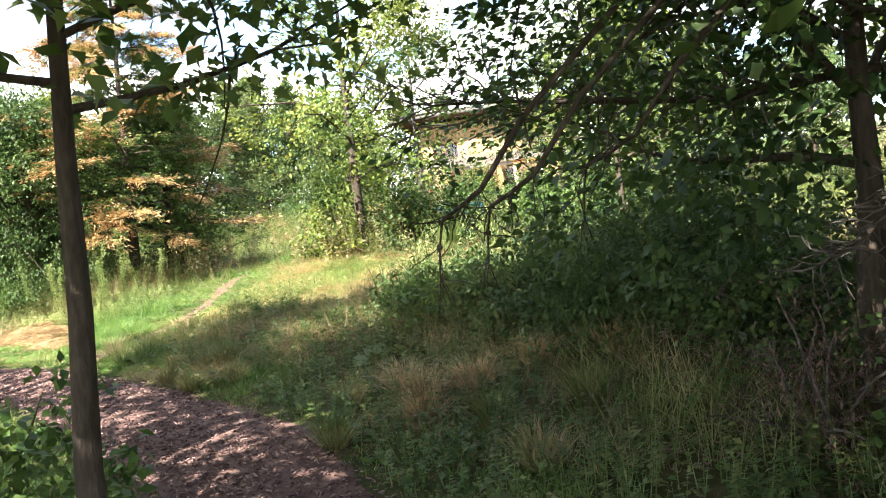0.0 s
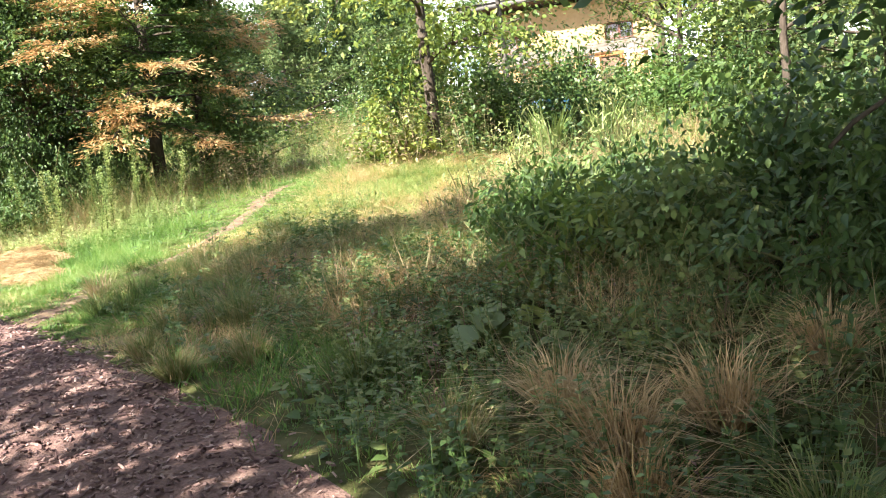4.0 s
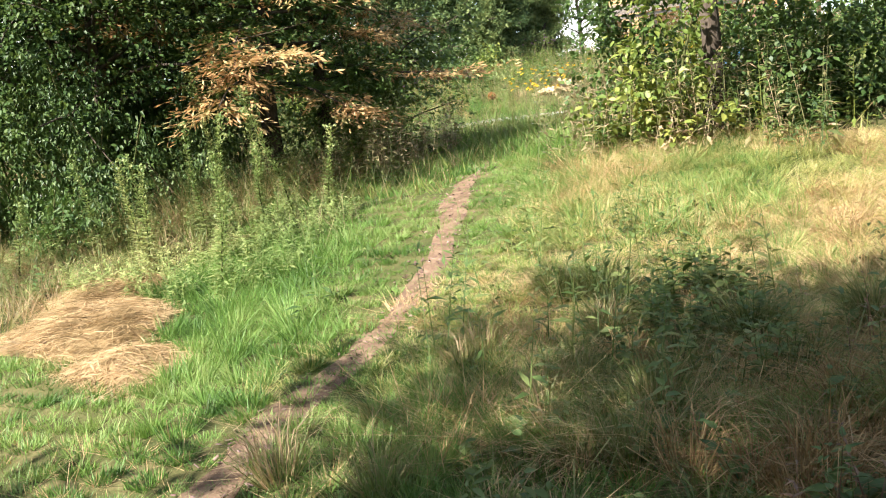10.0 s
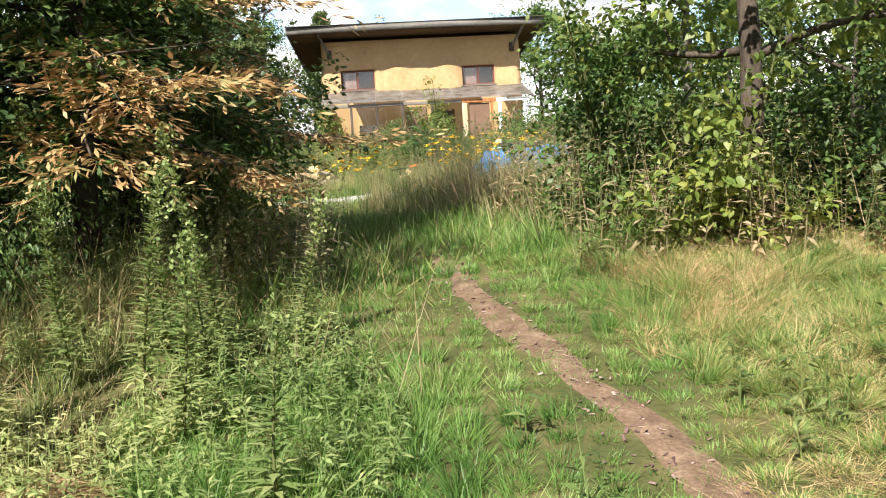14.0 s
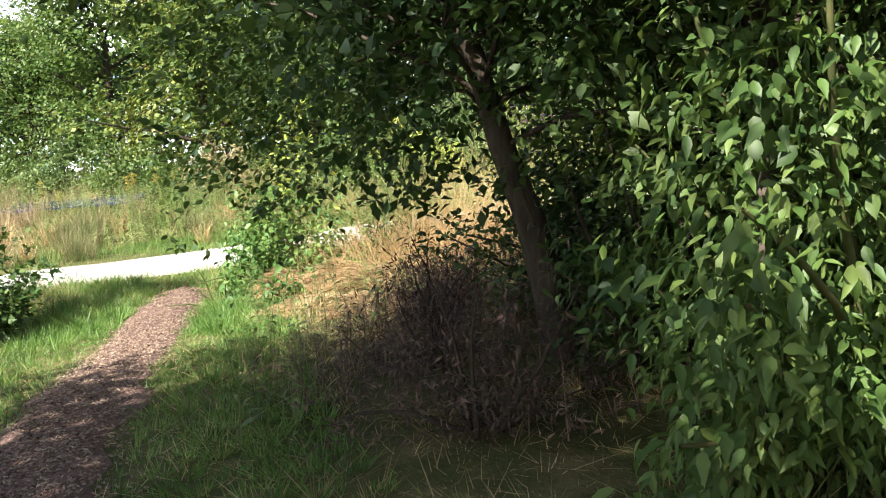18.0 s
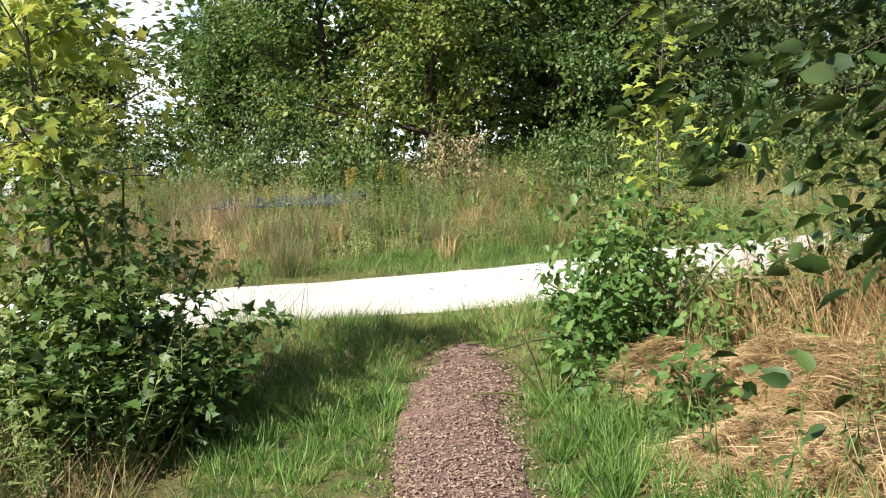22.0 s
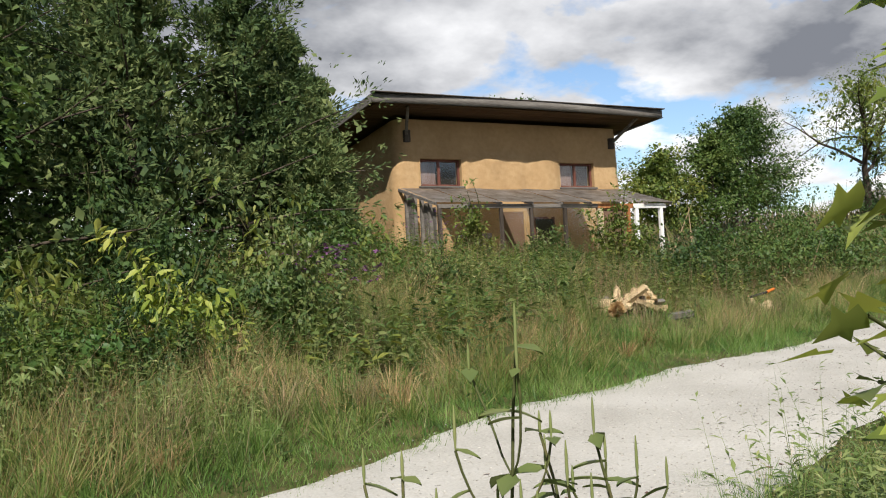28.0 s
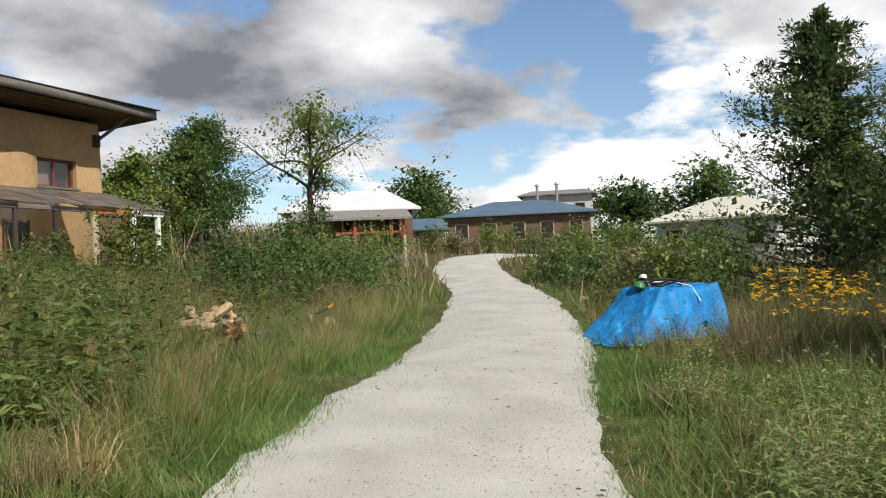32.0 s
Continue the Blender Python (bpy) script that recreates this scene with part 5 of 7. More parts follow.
weeds("weeds", "dense knee-high goldenrod beside the white track", "rod", *weeds_at, rng.uniform(0.3, 0.75, len(weeds_at[0])) * (0.6 + 0.7 * patchy(weeds_at[0], weeds_at[1], 1.5)), 0.1, 18, rng)
weeds_at = sow(700, (-9.8, -24.6), (-7.2, -22.0), lambda x, y, dr, dt, dd, dl, dw: dt > 0.9, rng)
weeds("weeds", "pale green weeds around the maple bush", "rod", *weeds_at, rng.uniform(0.3, 0.9, len(weeds_at[0])), 0.1, 18, rng)
weeds_at = sow(500, (-4.6, -19.6), (-1.5, -16.6), lambda x, y, dr, dt, dd, dl, dw: dr > 0.25, rng)
weeds("weeds", "tall pale green weeds at the bend of the track", "rod", *weeds_at, rng.uniform(0.4, 1.0, len(weeds_at[0])), 0.12, 18, rng)
weeds_at = sow(2000, (-18, -16), (-6, -11), lambda x, y, dr, dt, dd, dl, dw: (dr > 0.9) & (patchy(x, y, 1.1) > 0.4), rng)
weeds("weeds", "mixed pale weeds beyond the white track", "rod", *weeds_at, rng.uniform(0.3, 0.9, len(weeds_at[0])), 0.1, 14, rng)
weeds("weeds", "brown and green undergrowth around the tree trunks", "seed_grass", x, y, rng.uniform(0.5, 1.1, len(x)), 0.14, 14, rng)


def off_walk(P, x, y, z, room, head=3.0):
    """Which leaves stay clear of the walkers' headroom."""
    d, _ = off_line(P[:, 0] + x, P[:, 1] + y, WALKED)
    up = P[:, 2] + z - ground_z(P[:, 0] + x, P[:, 1] + y)
    return (d > room) | (up > head)


def limb(a, d, length, r, rng, n=6, bend=0.25, rise=0.0):
    P = [np.array(a, float)]
    d = np.array(d, float) / np.linalg.norm(d)
    for k in range(n):
        d = d + rng.normal(0, bend / n ** 0.5, 3) + np.array([0, 0, rise / n])
        d /= np.linalg.norm(d)
        P.append(P[-1] + d * length / n)
    return np.array(P), np.linspace(r, max(0.004, r * 0.25), n + 1)


def tree(name, label, x, y, h, r, low, trunk_r, leafmat, n, size, seed, shape=QUAD, bark="bark", lean=(0, 0), limbs=11, spread=0.17, droop=-0.15, group="", extra=(), category="tree", top=0.95, room=1.4, core=0.12, stout=0.5, head=3.0):
    """Trunk, limbs and a crown of many leaves in clumps. low: where the crown begins, as a share of the height."""
    rng = np.random.default_rng(seed)
    t = thing(name, label, category, (x, y, gz(x, y) - 0.05), group=group)
    k = np.linspace(0, 1, 9)
    wob = np.cumsum(rng.normal(0, 0.03 * h / 6, (9, 2)), axis=0)
    T = np.stack([wob[:, 0] + lean[0] * k, wob[:, 1] + lean[1] * k, k * h * 0.92], 1)
    R = trunk_r * (1.25 - 1.1 * k)
    R[0] *= 1.3
    part("trunk", mesh_of("trunk", *tube(T, R, 9), M[bark], flat=False), t)
    wood, tips = [], []
    for i in range(limbs):
        f = low + (top - low) * (i + rng.random()) / limbs
        a = np.array([np.interp(f / 0.92, k, T[:, c]) for c in range(3)])
        q = (f - low) / (1 - low)
        reach = r * (0.55 + 0.75 * math.sin(math.pi * min(1, 0.22 + 0.78 * q)) ** 1.0) * (1.05 - 0.55 * q) * rng.uniform(0.75, 1.15)
        az = i * 2.4 + rng.normal(0, 0.4)
        d = (math.cos(az), math.sin(az), rng.uniform(0.1, 0.75) + 0.5 * q)
        P, Q = limb(a, d, reach, trunk_r * (stout - 0.6 * stout * q), rng, 6, 0.3, droop)
        if not off_walk(P, x, y, gz(x, y), max(0.9, room + 0.1), min(head, 2.2)).all():
            continue
        wood.append(tube(P, Q, 5))
        tips += [P[j] for j in (3, 4, 5, 6)]
        for _ in range(3):
            j = rng.integers(2, 6)
            P2, Q2 = limb(P[j], rng.normal(0, 0.7, 3) + np.array(d) * 0.7, reach * rng.uniform(0.3, 0.6), Q[j] * 0.6, rng, 4, 0.4, droop)
            wood.append(tube(P2, Q2, 4))
            tips += [P2[2], P2[3], P2[4]]
    tips.append(T[-1])
    tips += [np.array(e, float) for e in extra]
    part("branchwork", mesh_of("branchwork", *joined(wood), M[bark], flat=False), t)
    C = np.array(tips)
    i = rng.integers(0, len(C), n)
    sprigs = C[rng.integers(0, len(C), max(8, n // 11))]
    sprigs = sprigs + rng.normal(0, spread * r, sprigs.shape) * np.array([1, 1, 0.75])
    P = sprigs[rng.integers(0, len(sprigs), n)] + rng.normal(0, size * 1.15, (n, 3)) * np.array([1, 1, 0.6])
    P[:, 2] = np.maximum(P[:, 2], 0.06)
    keep = off_walk(P, x, y, gz(x, y), room, head)
    P, n = P[keep], int(keep.sum())
    mid = T[:, :].mean(0)
    D = rng.normal(0, 0.6, (n, 3)) + (P - mid) * np.array([0.5, 0.5, 0.1]) + np.array([0, 0, -0.25])
    N = rng.normal(0, 0.5, (n, 3)) + np.array([0, 0, 1.0]) + (P - mid) * 0.2
    outer = strew(shape, P, D, N, size * rng.uniform(0.6, 1.3, n), rng)
    m = int(n * core * 1.4)
    pick = rng.integers(0, n, max(1, m))
    axis = np.stack([np.interp(P[pick, 2], T[:, 2], T[:, c]) for c in (0, 1)] + [P[pick, 2]], 1)
    Pi = axis + (P[pick] - axis) * rng.uniform(0.25, 0.8, (len(pick), 1))
    inner = strew(QUAD, Pi, rng.normal(0, 1, (len(pick), 3)), rng.normal(0, 0.6, (len(pick), 3)) + np.array([0, 0, 1.0]), size * rng.uniform(1.3, 2.0, len(pick)), rng)
    part("crown", mesh_of("crown", *joined([outer, inner]), M[leafmat]), t)
    return t


def cedar(x, y, h, r, n, seed, label="dense dark green juniper tree", lowest=0.04, leafmat="cedar"):
    rng = np.random.default_rng(seed)
    t = thing("cedar_tree", label, "conifer", (x, y, gz(x, y) - 0.05))
    k = np.linspace(0, 1, 8)
    T = np.stack([np.cumsum(rng.normal(0, 0.02, 8)), np.cumsum(rng.normal(0, 0.02, 8)), k * h], 1)
    part("trunk", mesh_of("trunk", *tube(T, 0.035 * h * (1.1 - k) * 0.55 + 0.01, 8), M["bark"], flat=False), t)
    wood, pts, dirs = [], [], []
    m = int(30 + h * 6)
    for i in range(m):
        f = lowest + (0.97 - lowest) * (i / m) ** 0.9
        a = np.array([np.interp(f, k, T[:, c]) for c in range(3)])
        reach = r * (1 - f) ** 0.85 * rng.choice([0.5, 0.8, 1.0, 1.3]) * rng.uniform(0.85, 1.15) + 0.08
        az = i * 2.4 + rng.normal(0, 0.35)
        P, Q = limb(a, (math.cos(az), math.sin(az), 0.05 + 0.3 * f), reach, 0.03 * (1.1 - f) + 0.006, rng, 6, 0.2, 0.2)
        wood.append(tube(P, Q, 4))
        for j in range(1, 7):
            d = (P[j] - P[j - 1]) * 6 / reach
            for _ in range(5):
                side = d * 0.8 + rng.normal(0, 0.55, 3) + np.array([0, 0, 0.1])
                L = reach * rng.uniform(0.1, 0.26) + 0.05
                for g in (0.3, 0.65, 1.0):
                    pts.append(P[j] + side * L * g)
                    dirs.append(side)
    part("branchwork", mesh_of("branchwork", *joined(wood), M["bark"], flat=False), t)
    C, Dd = np.array(pts), np.array(dirs)
    Dd /= np.linalg.norm(Dd, axis=1)[:, None]
    i = rng.integers(0, len(C), n)
    P = C[i] + rng.normal(0, 0.035, (n, 3))
    D = Dd[i] + rng.normal(0, 0.35, (n, 3))
    outer = strew(SPRAY, P, D, rng.normal(0, 1, (n, 3)) + np.array([0, 0, 0.8]), rng.uniform(0.06, 0.14, n), rng)
    i = rng.integers(0, len(C), n // 3)
    Pi = C[i] * np.append(rng.uniform(0.35, 0.8, (n // 3, 2)), np.ones((n // 3, 1)), axis=1)
    inner = strew(QUAD, Pi, rng.normal(0, 1, (n // 3, 3)), rng.normal(0, 1, (n // 3, 3)), rng.uniform(0.1, 0.2, n // 3), rng)
    part("crown", mesh_of("crown", *joined([outer, inner]), M[leafmat]), t)
    return t


def layered(x, y, h, r, n, seed, label):
    """A conifer-like tree of flat level sprays: green above and inside, withering at the ends."""
    rng = np.random.default_rng(seed)
    t = thing("cypress_tree", label, "tree", (x, y, gz(x, y) - 0.05))
    k = np.linspace(0, 1, 8)
    T = np.stack([np.cumsum(rng.normal(0, 0.03, 8)), np.cumsum(rng.normal(0, 0.03, 8)), k * h], 1)
    part("trunk", mesh_of("trunk", *tube(T, 0.11 * (1.15 - k), 8), M["bark"], flat=False), t)
    wood, pts, dirs, end = [], [], [], []
    for i in range(66):
        f = 0.2 + 0.77 * i / 66
        a = np.array([np.interp(f, k, T[:, c]) for c in range(3)])
        reach = r * (1.1 - f) ** 0.6 * rng.uniform(0.55, 1.2) * (0.62 + 0.38 * min(1, f / 0.4))
        az = i * 2.4 + rng.normal(0, 0.4)
        P, Q = limb(a, (math.cos(az), math.sin(az), 0.12), reach, 0.028 * (1.1 - f) + 0.005, rng, 7, 0.2, -0.3)
        wood.append(tube(P, Q, 4))
        for j in range(2, 8):
            d = (P[j] - P[j - 1]) * 7 / reach
            for s in (-1, 1):
                for _ in range(3):
                    side = d * rng.uniform(0.3, 0.9) + s * np.array([-d[1], d[0], 0]) * rng.uniform(0.4, 1) + np.array([0, 0, rng.normal(-0.1, 0.1)])
                    L = reach * rng.uniform(0.12, 0.3)
                    for g in (0.25, 0.5, 0.75, 1.0):
                        pts.append(P[j] + side * L * g)
                        dirs.append(side)
                        end.append(j + 2 * g + rng.normal(0, 1.3) - 1.2 * max(0, f - 0.55))
    part("branchwork", mesh_of("branchwork", *joined(wood), M["bark"], flat=False), t)
    C, Dd, E = np.array(pts), np.array(dirs), np.array(end)
    Dd /= np.linalg.norm(Dd, axis=1)[:, None]
    for name, leafmat, pick in (("withered_sprays", "leaf_orange", np.where(E > 4.9)[0]), ("green_sprays", "leaf", np.where(E <= 4.9)[0])):
        m = n // 2
        i = pick[rng.integers(0, len(pick), m)]
        P = C[i] + rng.normal(0, 0.05, (m, 3)) * np.array([1, 1, 0.4])
        ok = off_walk(P, x, y, gz(x, y), 1.2)
        P, i, m = P[ok], i[ok], int(ok.sum())
        D = Dd[i] + rng.normal(0, 0.5, (m, 3)) * np.array([1, 1, 0.5])
        part(name, mesh_of(name, *strew(SPRAY, P, D, rng.normal(0, 0.35, (m, 3)) + np.array([0, 0, 1.0]), rng.uniform(0.05, 0.12, m), rng), M[leafmat]), t, "muted rust-tan withering sprays" if leafmat == "leaf_orange" else "green sprays")
    return t


def shrub(label, x, y, r, h, n, size, leafmat, seed, shape=QUAD, stems=9, category="shrub", group="", name="shrub", bark="stem", fill=0.6, hang=0.1):
    rng = np.random.default_rng(seed)
    t = thing(name, label, category, (x, y, gz(x, y) - 0.03), group=group)
    wood, C = [], []
    for i in range(stems):
        az = i * 2.4 + rng.normal(0, 0.3)
        q = (i + 0.5) / stems
        d = (math.cos(az) * q, math.sin(az) * q, 0.35 + 1.1 * (1 - q))
        L = (h * (1 - q) * 1.05 + r * q) * rng.uniform(0.65, 1.25)
        P, Q = limb((rng.normal(0, 0.05), rng.normal(0, 0.05), 0), d, L, 0.012 + 0.006 * h, rng, 6, 0.25, -0.2)
        P[:, 2] = np.maximum(P[:, 2], 0.03)
        wood.append(tube(P, Q, 5))
        C += [P[j] for j in range(1, 7)]
    tagged(part("stemwork", mesh_of("stemwork", *joined(wood), M[bark], flat=False), t), kind="stuff" if name in ("brushwood", "bramble", "weed_clump") else "")
    for _ in range(int(stems * 3 * fill)):
        v = rng.normal(0, 1, 3)
        v /= np.linalg.norm(v)
        v *= 0.55 + 0.5 * rng.random()
        C.append(np.array([v[0] * r * 0.9, v[1] * r * 0.9, abs(v[2]) * h * 0.85 + 0.05 * h]))
    C = np.array(C)
    sprigs = C[rng.integers(0, len(C), max(8, n // 10))]
    sprigs = sprigs + rng.normal(0, 0.17 * r, sprigs.shape)
    P = sprigs[rng.integers(0, len(sprigs), n)] + rng.normal(0, size * 1.0, (n, 3)) * np.array([1, 1, 0.6])
    P[:, 2] = np.clip(P[:, 2], 0.03, None)
    keep = off_walk(P, x, y, gz(x, y), 0.55)
    P, n = P[keep], int(keep.sum())
    D = rng.normal(0, 0.6, (n, 3)) + P * np.array([0.6, 0.6, 0]) / max(r, 0.1) + np.array([0, 0, -hang])
    N = rng.normal(0, 0.45, (n, 3)) + np.array([0, 0, 1.0]) + P * np.array([0.5, 0.5, 0])
    part("foliage", mesh_of("foliage", *strew(shape, P, D, N, size * rng.uniform(0.6, 1.3, n), rng), M[leafmat]), t)
    return t


# beside the start
tree("maple_tree", "slim maple with a straight grey-brown trunk beside the path", 11.1, -34.7, 6.2, 1.8, 0.2, 0.058, "leaf", 8500, 0.09, 1, MAPLE, "bark", lean=(-0.1, 0.25), limbs=26, spread=0.2, room=1.3, head=2.3)
tree("oak_tree", "old shade tree with dark trunk and dead lower limbs", 14.75, -31.6, 5.8, 3.2, 0.2, 0.085, "leaf_deep", 56000, 0.08, 2, QUAD, "bark", limbs=18, spread=0.15, droop=-0.3)
tree("oak_tree", "dark leafy tree beside the bank", 16.3, -34.6, 9.6, 4.3, 0.16, 0.14, "leaf_deep", 42000, 0.095, 3, QUAD, "bark", limbs=14, spread=0.17)
tree("tree", "tall shade tree behind the bank", 19.6, -31.5, 7.0, 3.2, 0.08, 0.17, "leaf_deep", 20000, 0.15, 4, QUAD, limbs=13)
tree("tree", "tall shade tree behind the footpath", 18.2, -39, 10, 4.0, 0.25, 0.18, "leaf_deep", 14000, 0.16, 5, QUAD, limbs=13)
# Out of view; sized so that its shadow falls on path and bank.
tree("tree", "unseen tree added to shade the footpath", 10.4, -37.5, 8.0, 2.6, 0.25, 0.11, "leaf", 5200, 0.11, 6, QUAD, limbs=13)
# Trees that are never in view, added for the shade they cast.
for k, (tx, ty, th, tr, tn) in enumerate([(-1.9, -33.6, 7.2, 2.0, 3200), (-5.1, -31.0, 8.4, 2.7, 14000), (5.3, -35.2, 8.8, 2.6, 6500), (8.6, -36.6, 7.6, 2.3, 5000), (20, -35.5, 9, 4, 4200), (14.5, -43, 9, 3.8, 3600), (12.2, -39.8, 10.5, 2.9, 3800), (9.6, -40.6, 9.5, 2.6, 3800), (11.6, -38.9, 7.5, 2.2, 4200), (-8.8, -30.6, 6.6, 2.1, 2400), (2.8, -34.7, 5.2, 1.3, 2600)]):
    tree("tree", "unseen tree added to cast shade on path and bank", tx, ty, th, tr, 0.3, 0.11, "leaf", tn, 0.16, 12 + k, QUAD, limbs=17, group="trees behind the footpath")
shrub("low leafy shrub at the foot of the maple", 10.0, -34.2, 0.7, 0.8, 1500, 0.09, "leaf", 7)
shrub("dark undergrowth shrub on the bank", 14.2, -31.0, 1.0, 1.1, 6500, 0.07, "leaf_deep", 8)
shrub("dark leafy shrub at the foot of the shade tree", 13.7, -29.9, 1.0, 1.2, 6500, 0.07, "leaf_deep", 10)
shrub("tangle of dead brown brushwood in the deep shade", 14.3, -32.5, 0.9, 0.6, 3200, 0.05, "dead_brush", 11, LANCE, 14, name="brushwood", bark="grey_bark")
shrub("tall dark shrub behind the shade tree", 16.2, -30.6, 1.3, 2.2, 8000, 0.08, "leaf_deep", 12)
shrub("tall dark shrub in the shade", 16.0, -32.4, 1.2, 1.9, 8000, 0.08, "leaf_deep", 13)
shrub("dark undergrowth shrub under the shade tree", 15.2, -33.6, 0.9, 1.2, 4500, 0.07, "leaf_deep", 9)


def dead_bough(x, y, z, d, length, r, seed, label):
    rng = np.random.default_rng(seed)
    t = thing("dead_bough", label, "branch", (x, y, z))
    P, Q = limb((0, 0, 0), d, length, r, rng, 12, 0.25, -0.12)
    part("main_limb", mesh_of("main_limb", *tube(P, Q, 7), M["bark"], flat=False), t)
    tw = []
    for j in range(2, 13):
        for s in (-1, 1):
            for _ in range(2):
                dd = np.array(d) * 0.8 + rng.normal(0, 0.55, 3)
                P2, Q2 = limb(P[j], dd, length * rng.uniform(0.12, 0.3), max(0.006, Q[j] * 0.5), rng, 5, 0.45, -0.3)
                tw.append(tube(P2, Q2, 4))
                P3, Q3 = limb(P2[3], dd + rng.normal(0, 0.8, 3), length * 0.12, 0.005, rng, 4, 0.5, -0.3)
                tw.append(tube(P3, Q3, 3))
    tagged(part("twigwork", mesh_of("twigwork", *joined(tw), M["grey_bark"], flat=False), t), kind="stuff")


dead_bough(15.0, -31.6, 1.0, (-0.93, -0.32, 0.12), 3.0, 0.034, 21, "bare grey dead bough hanging over the bank")
dead_bough(15.0, -31.6, 1.55, (-0.8, -0.5, 0.1), 1.8, 0.035, 22, "bare twiggy dead bough low on the tree")
dead_bough(15.0, -31.6, 2.0, (-0.85, -0.45, 0.05), 2.6, 0.026, 24, "bare forked dead branch under the canopy")
dead_bough(15.0, -31.7, 1.3, (-0.7, -0.7, 0.2), 2.2, 0.024, 25, "thin dead branch with many bare twigs")
dead_bough(15.05, -31.9, 0.3, (-0.45, -0.88, -0.2), 1.2, 0.03, 23, "broken dead branches near the ground")



def hanging_twig(dx, dy, dz, size, seed):
    """A bare twig bending down over the bank, with a round gall."""
    rng = np.random.default_rng(seed)
    way = np.array([(2.1, 0.6, 1.95), (1.1, -0.05, 1.0), (0.6, -0.35, 0.45), (0.35, -0.37, 0.12), (0.17, -0.2, 0.05), (0, 0, 0), (-0.02, -0.03, -0.14), (-0.03, -0.04, -0.3), (0.0, -0.02, -0.42)]) * size
    t = thing("dead_bough", "bare dark twig hanging down with a round gall", "branch", (12.52 + dx, -33.46 + dy, 0.31 + dz))
    part("main_limb", mesh_of("main_limb", *tube(way, np.linspace(0.02, 0.003, len(way)), 6), M["bark"], flat=False), t)
    tw = []
    for j in (2, 3, 4, 5, 5, 6, 7):
        for _ in range(3):
            P, Q = limb(way[j], rng.normal(0, 0.7, 3) + np.array([-0.3, 0, -0.5]), rng.uniform(0.08, 0.3), 0.004, rng, 5, 0.4, -0.2)
            tw.append(tube(P, Q * 0.8, 4))
    tagged(part("twigwork", mesh_of("twigwork", *joined(tw), M["bark"], flat=False), t), kind="stuff")
    g = [(0, 0, -0.022), (0, 0, -0.015), (0, 0, 0), (0, 0, 0.015), (0, 0, 0.022)]
    part("gall", mesh_of("gall", *tube(np.array(g) * 0.8 + way[6], np.array([0.002, 0.014, 0.018, 0.014, 0.002]), 8), M["bark"], flat=False), t)


hanging_twig(0, 0, 0, 1.0, 26)
hanging_twig(0.3, -0.08, 0.04, 0.95, 27)
hanging_twig(0.75, 0.25, 0.2, 0.9, 28)

# the thicket between the two footpaths
layered(1.5, -23.0, 7.0, 3.3, 92000, 31, "small tree with level sprays of rust-tan withering leaves")
tree("tree", "dark leafy tree with low drooping boughs", -0.4, -24.2, 3.9, 2.3, 0.24, 0.13, "leaf_deep", 30000, 0.062, 32, OVAL, limbs=36, spread=0.14, droop=-0.5, room=1.5, stout=0.28)
tree("tree", "dark leaning tree with boughs over the path edge", -1.45, -23.85, 3.6, 2.2, 0.34, 0.085, "leaf_deep", 30000, 0.06, 35, OVAL, limbs=34, spread=0.14, droop=-0.5, room=0.55, head=2.2, stout=0.22, lean=(-0.75, -0.3),
     extra=[(-1.1 - 1.55 * abs(math.sin(k * 1.7)), -0.3 + 1.7 * abs(math.sin(k * 2.9)), 0.95 + 1.3 * abs(math.sin(k * 0.83))) for k in range(90)])
tree("tree", "second dark stem of the leafy tree", -0.1, -24.3, 4.1, 1.9, 0.35, 0.1, "leaf_deep", 11000, 0.062, 34, OVAL, limbs=16, spread=0.16, droop=-0.4, room=1.5, stout=0.3, lean=(0.5, -0.3))
tree("tree", "slender dark tree in the thicket", 1.2, -21.4, 4.2, 1.7, 0.15, 0.1, "leaf", 24000, 0.07, 33, QUAD, limbs=14)
for k, (sx, sy, sr, sh, sn, ss, sm, sl) in enumerate([
        (0.7, -25.0, 1.1, 1.9, 5200, 0.12, "leaf_deep", "broad-leaved dark green shrub in the thicket"), (-0.25, -25.45, 0.7, 1.9, 3600, 0.13, "leaf", "leafy shrub with large pointed leaves"),
        (1.3, -24.2, 0.9, 1.3, 3600, 0.1, "leaf_deep", "dense dark shrub at the thicket edge"), (0.0, -23.8, 1.3, 2.6, 5200, 0.12, "leaf_deep", "tall dark shrub inside the thicket"),
        (2.3, -22.2, 0.9, 1.6, 3600, 0.1, "leaf", "green shrub beside the grassy lane"), 
        (0.75, -20.2, 1.4, 2.4, 4200, 0.13, "leaf", "green shrub behind the thicket"), (1.0, -25.9, 0.5, 0.7, 1200, 0.1, "leaf", "young leafy shoot at the thicket edge")]):
    shrub(sl, sx, sy, sr, sh, int(sn * 2.2), ss * 0.5, sm, 40 + k, ELM, 13, hang=0.8 if k < 4 else 0.3)
for k, (sx, sy, sr, sh, sn) in enumerate([(-0.8, -22.7, 1.0, 2.5, 9000), (-1.7, -22.2, 0.8, 1.7, 6500), (-0.5, -21.6, 1.0, 2.3, 7000), (-0.9, -24.0, 0.5, 1.9, 4500)]):
    shrub("dark twiggy shrub behind the leaning tree", sx, sy, sr, sh, sn, 0.06, "leaf_deep", 920 + k, OVAL, 16, bark="bark")
